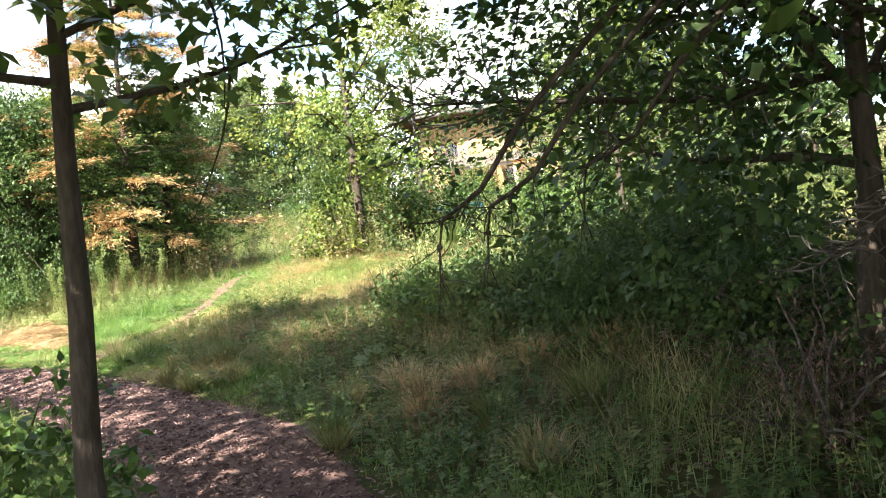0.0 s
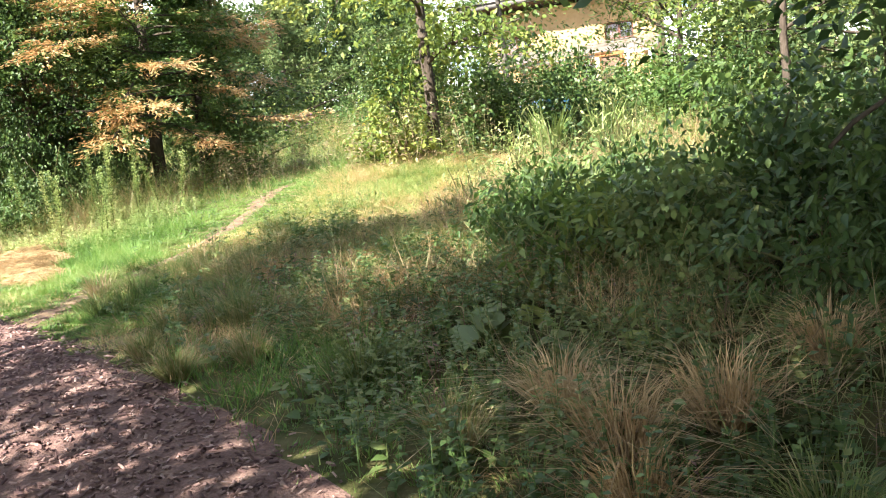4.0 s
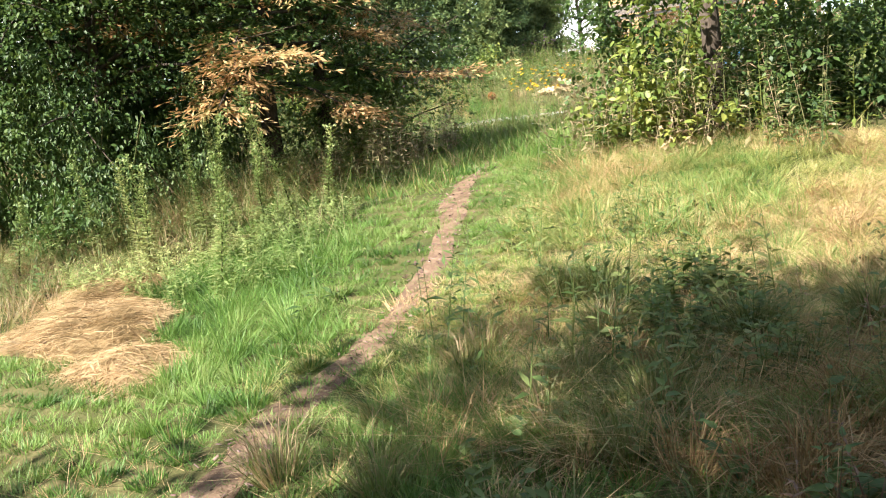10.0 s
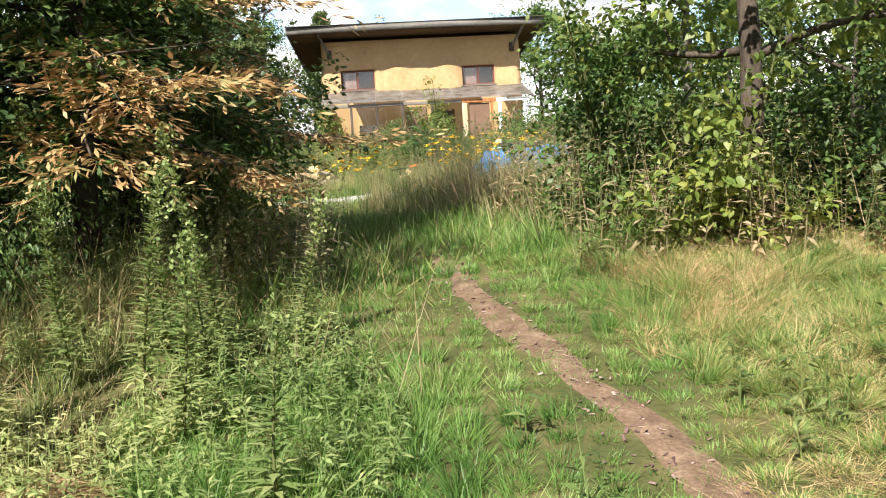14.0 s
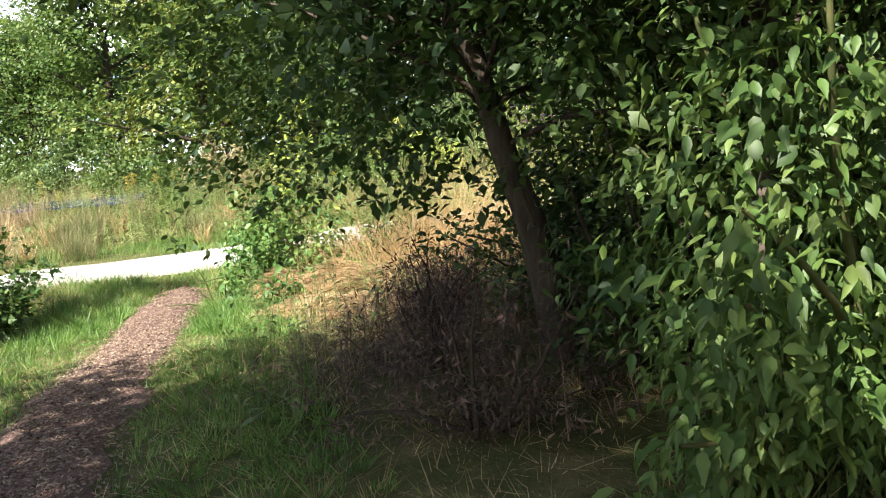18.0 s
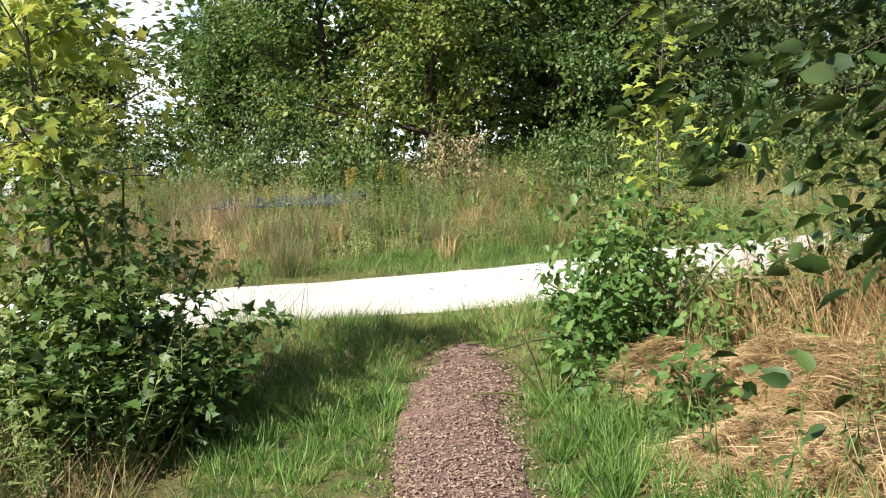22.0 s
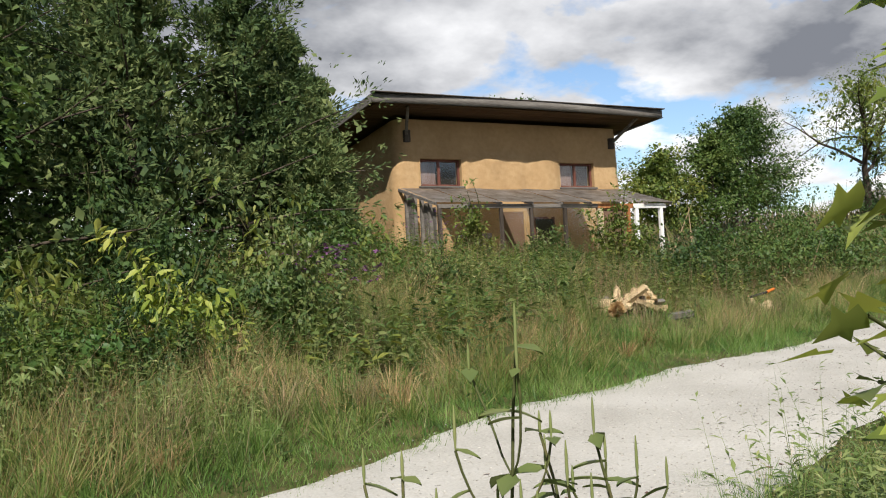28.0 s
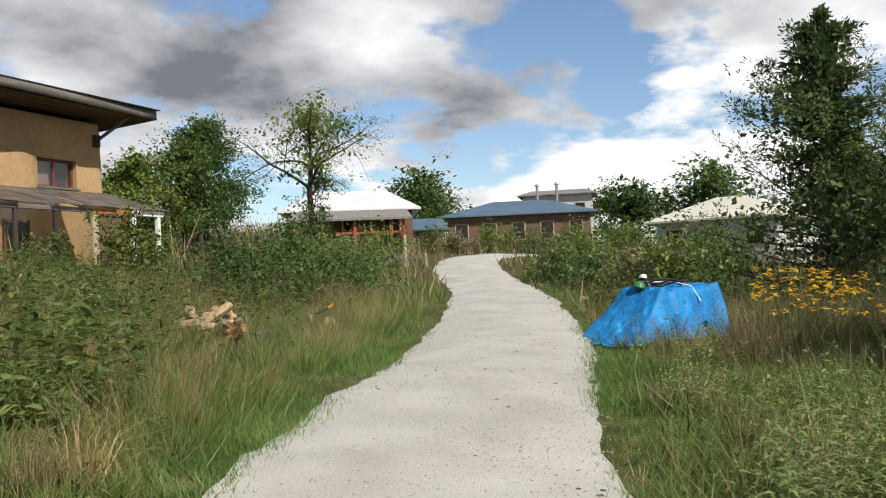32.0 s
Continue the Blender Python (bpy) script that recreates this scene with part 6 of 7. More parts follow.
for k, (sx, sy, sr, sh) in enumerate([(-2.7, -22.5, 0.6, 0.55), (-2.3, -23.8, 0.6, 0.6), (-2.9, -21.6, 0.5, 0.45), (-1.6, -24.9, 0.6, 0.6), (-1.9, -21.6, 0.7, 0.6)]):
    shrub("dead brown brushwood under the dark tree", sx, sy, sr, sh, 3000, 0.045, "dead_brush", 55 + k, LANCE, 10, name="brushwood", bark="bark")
# around the yellowing tree
tree("tree", "slim tree with yellow-green leaves and a dark trunk", 7.0, -23.05, 6.6, 1.75, 0.16, 0.085, "leaf_light", 9500, 0.08, 51, OVAL, "bark", limbs=14)
tree("tree", "thin second tree behind the yellowing one", 7.2, -20.2, 5.6, 1.5, 0.2, 0.06, "leaf_light", 4200, 0.085, 52, QUAD, "grey_bark", limbs=11)
tree("tree", "small twiggy tree in the meadow", 9.9, -18.1, 4.4, 1.9, 0.25, 0.07, "leaf_light", 8000, 0.065, 53, QUAD, limbs=11)
tree("tree", "small dark-stemmed tree in the meadow", 11.9, -22.6, 4.2, 1.6, 0.35, 0.06, "leaf_light", 5600, 0.065, 54, QUAD, limbs=11)
for k, (sx, sy, sr, sh, sm) in enumerate([(7.7, -22.8, 0.9, 1.4, "leaf_deep"), (6.0, -22.1, 0.9, 1.9, "leaf"), (8.8, -22.2, 1.1, 1.5, "leaf_deep"), (9.9, -21.2, 1.1, 1.4, "leaf"), (6.9, -21.0, 1.0, 1.4, "leaf"), (11.1, -20.6, 1.1, 1.3, "leaf_deep"), (10.6, -22.4, 0.8, 1.0, "leaf")]):
    shrub("bushy undergrowth below the yellowing tree", sx, sy, sr, sh, 5200, 0.078, sm, 60 + k, QUAD, 10)
shrub("clump of yellow branch leaves low on the tree", 6.6, -23.5, 0.6, 1.5, 1500, 0.08, "leaf_light", 68, OVAL, 6)
for k, (sx, sy, sr, sh, sm) in enumerate([(10.6, -27.9, 0.6, 0.34, "weed"), (11.3, -28.9, 0.7, 0.36, "leaf_deep"), (12.1, -29.5, 0.9, 0.8, "leaf_deep"), (13.0, -29.3, 0.9, 0.8, "weed"), (12.5, -28.3, 0.8, 0.5, "leaf_deep"), (13.3, -27.6, 0.8, 0.5, "weed"), (11.9, -27.4, 0.6, 0.34, "weed"),
                                         (12.7, -30.6, 0.7, 0.6, "leaf_deep"), (11.6, -30.1, 0.55, 0.5, "weed"), (10.5, -29.1, 0.6, 0.45, "leaf"), (14.3, -28.4, 0.9, 0.9, "weed")]):
    shrub("tangled leafy bramble on the bank", sx, sy, sr, sh, 5200, 0.062, sm, 70 + k, ELM if k % 2 else QUAD, 12, name="bramble", hang=0.5)
shrub("bright green leafy bush on the edge of the bank", 11.05, -30.0, 0.42, 0.5, 1300, 0.075, "leaf_light", 781, ELM, 9)
for k, (sx, sy, sr, sh) in enumerate([(9.2, -25.8, 0.5, 0.85), (9.7, -26.3, 0.5, 0.8), (8.9, -26.5, 0.4, 0.6), (10.3, -25.6, 0.5, 0.9)]):
    shrub("leggy willow-leaved weeds at the top of the bank", sx, sy, sr, sh, 1300, 0.075, "weed" if k % 3 else "rod", 782 + k, LANCE, 14, name="weed_clump", fill=0.3)


def burdock(x, y, size, seed):
    """A rosette of broad leaves on arching stalks."""
    rng = np.random.default_rng(seed)
    t = thing("burdock", "burdock rosette with broad grey-green leaves on the bank", "plant", (x, y, gz(x, y) - 0.01), group="burdock plants")
    for i in range(8):
        az = i * 2.4 + rng.normal(0, 0.3)
        L = size * rng.uniform(0.6, 1.1)
        P, Q = limb((0, 0, 0), (math.cos(az), math.sin(az), 1.1), L, 0.006, rng, 5, 0.2, -0.9)
        stalk = part("stalk", mesh_of("stalk", *tube(P, Q, 5), M["stem"]), t)
        V, F = [], []
        for r in range(7):
            q = r / 6
            w = 0.34 * math.sin(math.pi * min(1, 0.12 + 0.88 * q)) ** 0.7 * (1.15 - 0.5 * q) * size
            for c in range(5):
                e = c / 2 - 1
                V.append((q * size * 0.95, w * e + 0.012 * math.sin(9 * q + 3 * e), 0.05 * size * abs(e) - 0.25 * size * q * q + 0.02 * size * math.sin(5 * q + 7 * e)))
        F = [(r * 5 + c, (r + 1) * 5 + c, (r + 1) * 5 + c + 1, r * 5 + c + 1) for r in range(6) for c in range(4)]
        lf = part("leaf", mesh_of("leaf", V, F, M["weed" if i % 3 else "leaf_light"], flat=False), t)
        lf.matrix_local = Matrix.Translation(P[-1]) @ Euler((rng.normal(0, 0.2), rng.uniform(-0.1, 0.3), az)).to_matrix().to_4x4()


for k, (bx, by, bs) in enumerate([(10.45, -30.2, 0.26), (10.65, -30.6, 0.28), (10.15, -30.05, 0.2), (10.95, -30.55, 0.24), (9.55, -29.5, 0.17), (9.9, -29.0, 0.18), (9.0, -28.2, 0.15), (10.9, -29.6, 0.2), (8.9, -29.5, 0.14), (11.3, -30.9, 0.2)]):
    burdock(bx, by, bs, 790 + k)


def tussocks(places, n, mat, seed, label, lean=1.0):
    """Arching tufts of grass at (x, y, height), one mesh for all of a kind."""
    rng = np.random.default_rng(seed)
    pieces = []
    for x, y, h in places:
        a, q = rng.uniform(0, 2 * np.pi, n), 0.09 * np.sqrt(rng.random(n)) * h / 0.4
        px, py = x + q * np.cos(a), y + q * np.sin(a)
        pieces.append(blades(np.stack([px, py, ground_z(px, py) - 0.01], 1), rng.uniform(0.4, 1.15, n) * h, rng.uniform(0.003, 0.007, n), rng, lean, 2, a + rng.normal(0, 0.6, n)))
    tagged(new("tussocks", mesh_of("tussocks", *joined(pieces), M[mat])), label, "grass", kind="stuff")


def scatter(n, lo, hi, keep, high, seed):
    rng = np.random.default_rng(seed)
    x, y = spots(n, lo, hi, rng)
    dr, dt, dd = clear_of(x, y)
    ok = keep(x, y, dr, dt) & ~in_house(x, y) & (np.hypot(x - 0.5, y + 9.0) > 1.1)
    return [(a, b, h) for a, b, h in zip(x[ok], y[ok], rng.uniform(*high, n)[ok])]


tussocks([(11.62, -31.85, 0.36), (11.3, -31.5, 0.3), (11.95, -31.6, 0.36), (12.3, -31.1, 0.3), (11.75, -32.2, 0.28), (12.9, -30.9, 0.32), (8.3, -28.2, 0.22), (8.9, -28.9, 0.24), (9.8, -30.5, 0.22)], 420, "straw", 810, "arching tussocks of tan dry grass on the bank", 1.3)
tussocks([(7.6, -28.3, 0.26), (7.9, -27.6, 0.28), (8.4, -27.4, 0.3), (7.2, -27.6, 0.26), (8.0, -29.3, 0.26), (8.8, -30.2, 0.28), (9.3, -30.9, 0.28), (11.0, -31.9, 0.3), (12.3, -32.3, 0.34), (12.9, -31.9, 0.34), (6.7, -27.0, 0.26), (8.5, -30.9, 0.24), (9.0, -31.2, 0.26), (11.3, -32.7, 0.3), (12.8, -33.0, 0.34), (10.2, -31.2, 0.28)], 380, "grass", 811, "dark green arching grass tussocks on the bank")
shady = lambda x, y, dr, dt: (dt > 0.4) & (y < -26.9 - 0.3 * (x - 7)) & (x > 6.3 + 0.2 * (y + 29))
tussocks(scatter(85, (6.2, -30.4), (10.2, -26.9), shady, (0.2, 0.36), 826), 170, "grass", 827, "long arching green grass tufts along the top of the bank", 1.0)
tussocks(scatter(36, (7.4, -30.4), (10.6, -27.2), shady, (0.16, 0.32), 828), 130, "straw", 829, "bleached dry grass tufts on the shaded bank", 1.4)
slope = lambda x, y, dr, dt: (dr > 0.7) & (y > -15) & (dr < 6)
tussocks(scatter(150, (-13, -15), (10, -5), slope, (0.4, 0.75), 812), 130, "seed_grass", 813, "tan and green seed-grass tufts on the slope below the house", 0.55)
tussocks(scatter(90, (-13, -15), (10, -5), slope, (0.25, 0.5), 814), 130, "straw", 815, "dry straw tufts on the slope below the house", 0.8)
tussocks(scatter(170, (-13, -15), (10, -5), slope, (0.3, 0.6), 816), 140, "lush", 817, "fresh green grass tufts on the slope below the house", 0.8)
beyond = lambda x, y, dr, dt: (dr > 0.5) & (y > -18.5 + 0.25 * (x + 14)) & (y < -11.5)
tussocks(scatter(190, (-20, -18), (-8, -11.5), beyond, (0.4, 0.8), 822), 110, "seed_grass", 823, "tall tan seed-grass tufts beyond the white track", 0.45)
tussocks(scatter(80, (-20, -18), (-8, -11.5), beyond, (0.3, 0.6), 824), 110, "straw", 825, "bleached dry grass tufts beyond the white track", 0.6)
tussocks(scatter(90, (-8, -18.5), (8, -11), lambda x, y, dr, dt: (dr > 0.1) & (dr < 2.5) & (y < -13.5 + 0.5 * x), (0.2, 0.5), 818), 130, "seed_grass", 819, "rough grass tufts beside the white track", 0.8)
tussocks(scatter(70, (-7, -18.5), (6, -12), lambda x, y, dr, dt: (dr > -0.45) & (dr < 0.05) & (y < -13 + 0.5 * x) & (patchy(x, y, 2.2) > 0.5), (0.06, 0.14), 820), 70, "lush", 821, "low grass creeping into the edge of the white track", 1.2)

# where the footpath meets the white track
shrub("lush broad-leaved raspberry bush", -5.5, -19.75, 1.0, 0.8, 4800, 0.074, "berry", 81, OVAL, 14, name="raspberry_bush")
shrub("low trailing raspberry shoots over the cut grass", -5.75, -20.75, 0.4, 0.32, 420, 0.085, "berry", 86, OVAL, 8, name="raspberry_bush")
shrub("raspberry shoots beside the cut grass", -4.8, -20.95, 0.28, 0.36, 150, 0.085, "berry", 87, OVAL, 5, name="raspberry_bush")
shrub("dense dark maple bush beside the footpath", -7.76, -22.15, 0.64, 1.75, 5600, 0.08, "leaf", 82, MAPLE, 12)
shrub("leafy bush behind the maple bush", -8.9, -22.6, 0.9, 1.3, 3600, 0.08, "leaf_light", 83, QUAD, 10)
tree("maple_tree", "young maple with yellow-green leaves", -8.35, -22.1, 3.0, 0.75, 0.45, 0.03, "lime", 850, 0.085, 84, MAPLE, "grey_bark", limbs=12, spread=0.16)
shrub("leafy weeds at the track edge", -4.4, -19.4, 0.6, 0.9, 900, 0.14, "weed", 85, LANCE, 10)


def sapling(x, y, h, seed, count):
    """Young maple: each of its large leaves is a piece of its own."""
    rng = np.random.default_rng(seed)
    t = thing("maple_sapling", "slender maple sapling with large lime-green lobed leaves", "sapling", (x, y, gz(x, y) - 0.03))
    k = np.linspace(0, 1, 9)
    T = np.stack([np.cumsum(rng.normal(0, 0.02, 9)), np.cumsum(rng.normal(0, 0.02, 9)), k * h], 1)
    part("trunk", mesh_of("trunk", *tube(T, 0.012 * (1.15 - k), 7), M["grey_bark"], flat=False), t)
    V, F = strew(MAPLE, np.zeros((1, 3)), np.array([[1.0, 0, 0]]), np.array([[0, 0, 1.0]]), np.array([0.12]), rng)
    leaves = [mesh_of("leaf", V, F, M[m]) for m in ("lime", "leaf_light", "lime")]
    for i in range(count):
        f = 0.12 + 0.88 * (i + 0.5) / count
        a = np.array([np.interp(f, k, T[:, c]) for c in range(3)])
        az = i * 2.4 + rng.normal(0, 0.4)
        L = (0.46 - 0.24 * f) * rng.uniform(0.5, 1.2)
        P, Q = limb(a, (math.cos(az), math.sin(az), 0.7), L, 0.005, rng, 4, 0.3, -0.2)
        if i % 3 == 0:
            part("branch", mesh_of("branch", *tube(P, Q, 4), M["stem"]), t)
        for j in (2, 3, 4):
            lf = part("leaf", leaves[(i + j) % 3], t)
            lf.matrix_local = Matrix.Translation(P[j]) @ Euler((rng.normal(0, 0.35), rng.uniform(-0.1, 0.7), az + rng.normal(0, 0.6))).to_matrix().to_4x4() @ Matrix.Scale(rng.uniform(0.6, 1.15), 4)
    return t


sapling(-5.52, -19.24, 2.5, 90, 96)

# trees beyond the white track
for k, (tx, ty, th, tr, tm) in enumerate([(-12.6, -10.3, 6.6, 2.4, "leaf_light"), (-15.8, -9.8, 6.4, 2.7, "leaf"), (-19.6, -8.6, 4.4, 2.4, "leaf"), (-23, -11, 3.6, 2.4, "leaf_light"), (-27.5, -15, 3.6, 2.6, "leaf"),
                                          (-11, -4.5, 5.4, 2.6, "leaf"), (-16, -3.5, 5.4, 2.8, "leaf"), (-31, -18, 4.5, 2.4, "leaf"), (-10.2, -9.4, 5.2, 1.9, "leaf")]):
    tree("tree", "dense leafy tree in the row beyond the white track", tx, ty, th, tr, 0.08, 0.13, tm, 14000, 0.115, 100 + k, QUAD, limbs=24, spread=0.13, core=0.25, group="tree row beyond the track")
for k, (tx, ty, th, tr) in enumerate([(-8.9, -8.4, 5.4, 2.3), (-6.9, -6.4, 5.8, 2.5), (-5.0, -4.6, 5.6, 2.3), (-3.8, -2.9, 4.4, 1.3), (-7.6, -3.2, 6.2, 2.6), (-3.9, -0.5, 5.2, 2.0), (-11.2, -7.4, 5.4, 2.4), (-3.5, -4.6, 2.2, 0.8), (-2.9, -1.0, 3.9, 1.1), (-9.5, -1.0, 6.6, 2.6), (-1.9, 7.2, 5.2, 1.8)]):
    cedar(tx, ty, th * 1.12, tr * 1.1, 23000, 120 + k)
for k, (sx, sy, sr, sh, sm) in enumerate([(-11.4, -11.6, 0.9, 0.9, "seed_grass"), (-13.2, -11.9, 1.1, 1.3, "leaf"), (-15.4, -12.2, 1.2, 1.3, "weed"), (-17.4, -11.8, 1.2, 1.3, "leaf"), (-19.6, -12.6, 1.2, 1.1, "weed"), (-9.6, -10.7, 1.0, 1.2, "leaf"), (-7.9, -10.6, 0.9, 1.0, "leaf_light"), (-6.4, -9.8, 1.0, 1.2, "leaf_deep"), (-5.0, -8.6, 1.0, 1.2, "leaf_light"), (-6.6, -11.0, 0.7, 0.9, "leaf_light"), (-8.6, -12.0, 0.7, 0.9, "weed"), (-5.2, -10.2, 0.8, 0.9, "weed"), (-4.0, -6.6, 0.9, 1.1, "leaf"), (-13.6, -12.4, 0.9, 1.1, "leaf"), (-3.1, -5.7, 0.8, 1.1, "leaf_light"), (-7.4, -8.6, 1.1, 1.7, "leaf_deep")]):
    shrub("broad-leaved yellow-green shrub in front of the junipers" if sm == "leaf_light" else "shrub in front of the junipers", sx, sy, sr, sh * 1.15, 900 if sm == "leaf_light" else 4200, 0.14 if sm == "leaf_light" else 0.08, "lime" if sm == "leaf_light" and k % 2 else sm, 130 + k, ELM if sm == "leaf_light" else QUAD, 12, hang=0.6)
rng = np.random.default_rng(940)
kinds = [("leaf_deep", "dark green", ELM, 0.075), ("weed", "lance-leaved green", LANCE, 0.12), ("berry", "fresh green broad-leaved", OVAL, 0.085), ("leaf_light", "yellow-green", ELM, 0.08), ("rod", "pale green lance-leaved", LANCE, 0.11)]
for k in range(46):
    sx, sy = -11 + 15.5 * ((k * 0.618) % 1), rng.uniform(-12.9, -7.2)
    if clear_of(np.array([sx]), np.array([sy]))[0][0] > (2.2 if sx < -4.5 else 3.4) and math.hypot(sx - 0.5, sy + 9.1) > 1.6:
        sm, text, form, size = kinds[k % 5]
        shrub(text + " weed clump on the slope below the house", sx, sy, rng.uniform(0.35, 0.7), rng.uniform(0.55, 1.0) * (0.7 if sx > -1.5 else 1.0), 1300, size, sm, 941 + k, form, 9, category="weed", name="weed_clump", hang=0.4, group="weed clumps on the slope")
# around the house
for k, (sx, sy, sr, sh, sm, sl) in enumerate([(3.5, -3.6, 0.71, 1.9, "leaf_light", "bright green climbing vine on a stake"), (5.9, -4.0, 0.8, 1.3, "leaf", "green bush by the greenhouse door"), (7.6, -4.3, 1.3, 1.6, "leaf", "rounded green bush beside the house"), (3.2, -6.4, 1.2, 0.9, "leaf_deep", "low dark bush behind the woodpile"),
                                              (5.6, -6.0, 1.5, 1.2, "leaf", "spreading green bush above the track"), (8.4, -5.2, 1.4, 1.3, "leaf", "green bush above the track"), (9.6, -2.6, 1.4, 2.0, "leaf", "tall bush beside the house"), (11.6, -2.2, 1.3, 1.5, "leaf_light", "green bush on the slope"),
                                              (0.1, -3.1, 0.35, 1.7, "leaf_light", "climbing plant on an orange stake before the greenhouse"), (2.0, -3.0, 0.5, 0.9, "weed", "leafy plant before the greenhouse"), (14, -1.5, 1.4, 1.2, "leaf", "green bush on the slope"), (17, 1.0, 1.4, 0.8, "seed_grass", "brownish bush by the far house")]):
    shrub(sl, sx, sy, sr, sh, 4600 if sr > 0.7 else 2000, 0.085, sm, 150 + k, OVAL if k in (0, 8) else QUAD, 10)
for k, (tx, ty, th, tr, tm) in enumerate([(9.8, 3.6, 3.0, 1.2, "leaf_light"), (12.4, 4.4, 3.8, 1.4, "leaf"), (15.2, 6.5, 4.6, 1.7, "leaf_deep"), (17.8, 8.8, 4.8, 1.8, "leaf"), (0, 11, 5, 2.4, "leaf"), (7.6, 9.8, 5.4, 2.1, "leaf"), (9.6, 11.5, 4.6, 2.2, "leaf_light"), (12.5, 14.0, 4.4, 2.4, "leaf"), (-4.6, 8.4, 5.4, 2.4, "leaf")]):
    tree("tree", "leafy tree beside the house", tx, ty, th, tr, 0.12, 0.1, tm, 8500, 0.12, 170 + k, QUAD, limbs=14)
tree("locust_tree", "open-crowned locust tree with feathery pale leaves", 21.0, 5.6, 5.7, 3.3, 0.42, 0.16, "leaf_light", 9000, 0.13, 180, LANCE, limbs=14, spread=0.12)
shrub("dark ivy climbing round the locust trunk", 21.05, 5.45, 0.6, 3.0, 3600, 0.12, "leaf_deep", 181, ELM, 8, category="climber", name="ivy")
cedar(11.4, -15.8, 6.6, 3.0, 24000, 190, "tall pointed dark juniper by the track")
cedar(13.2, -17.4, 4.2, 2.6, 12000, 191)
cedar(15.5, -16.0, 4.4, 2.0, 11000, 192)
far_kinds = [tree("tree", "distant rounded tree on the horizon", 51, 18, 5.4, 3.6, 0.1, 0.16, "leaf", 2600, 0.36, 200, QUAD, limbs=12, group="distant trees"),
             tree("tree", "distant rounded tree on the horizon", 58, 2, 4.8, 3.2, 0.1, 0.16, "leaf_deep", 2600, 0.36, 201, QUAD, limbs=12, group="distant trees")]
for k, (tx, ty) in enumerate([(62, 24), (70, -4), (52, -5), (48, -14), (60, -14), (40, -22), (30, -26), (26, -20), (75, 10), (-40, -14), (-46, -26), (-24, -4), (-29, -8), (-34, -14), (-20, -1), (-14, 0), (-8, 3.5), (-26, -10), (-38, -34), (-24, -36), (-12, -40), (0, -44), (26, -46), (28, -36), (-16, -30), (22, -25)]):
    copy_thing(far_kinds[k % 2], pose(tx, ty, gz(tx, ty) - 0.05, 0, 0, 40 * k))


hedge = [shrub("tangled meadow bush beside the white track", 16.5, -8.8, 1.3, 1.5, 2200, 0.13, "leaf", 210, QUAD, 10, group="meadow bushes"),
         shrub("tangled meadow bush beside the white track", 18.0, 0.6, 1.4, 1.6, 2200, 0.13, "leaf_light", 211, QUAD, 10, group="meadow bushes"),
         shrub("tangled meadow bush beside the white track", 13.6, -11.0, 1.2, 1.1, 2200, 0.12, "seed_grass", 212, QUAD, 10, group="meadow bushes")]
for k, (hx, hy) in enumerate([(19, -6.6), (21.5, -6.4), (24, -4.5), (27, -3.5), (30, -3.2), (23, -8), (28, -7), (33, -4.5), (18, -10.5), (26, -11), (36, 4.5), (33, 5.2), (38, 2.6), (41, 5.5), (36, 10),
                             (32, 8.5), (35.5, 8.0), (43, 1.5), (40, -2), (37, -4), (45, -5), (16, -12.5), (9.8, -12.6), (12, -0.8), (34, -8), (31, -9.5)]):
    copy_thing(hedge[k % 3], pose(hx, hy, gz(hx, hy) - 0.03, 0, 0, 67 * k))


# ---- single weeds, flowers and small things ----
def goldenrod(x, y, h, seed, flower=False, label="tall leafy goldenrod stalk"):
    rng = np.random.default_rng(seed)
    t = thing("goldenrod", label, "weed", (x, y, gz(x, y) - 0.02), group="goldenrod stalks")
    P, Q = limb((0, 0, 0), (rng.normal(0, 0.1), rng.normal(0, 0.1), 1), h, 0.008, rng, 8, 0.12)
    part("stalk", mesh_of("stalk", *tube(P, Q, 5), M["stem"]), t)
    n = int(170 * h)
    f = np.sort(rng.uniform(0.08, 1, n))
    C = np.stack([np.interp(f, np.linspace(0, 1, 9), P[:, c]) for c in range(3)], 1)
    a = np.arange(n) * 2.4
    D = np.stack([np.cos(a), np.sin(a), 0.25 + 0.5 * f], 1)
    S = 0.15 * (1.12 - 0.8 * f) * rng.uniform(0.8, 1.2, n)
    part("foliage", mesh_of("foliage", *strew(LANCE, C, D, np.tile([[0, 0, 1.0]], (n, 1)), S, rng), M["rod"]), t)
    m = 110
    C = P[-1] + np.stack([rng.normal(0, 0.03, m), rng.normal(0, 0.03, m), rng.uniform(-0.22, 0.05, m)], 1)
    tagged(part("plume", mesh_of("plume", *strew(QUAD, C, rng.normal(0, 1, (m, 3)) + np.array([0, 0, 0.5]), rng.normal(0, 1, (m, 3)), np.full(m, 0.03), rng), M["gold" if flower else "rod"]), t), kind="stuff")


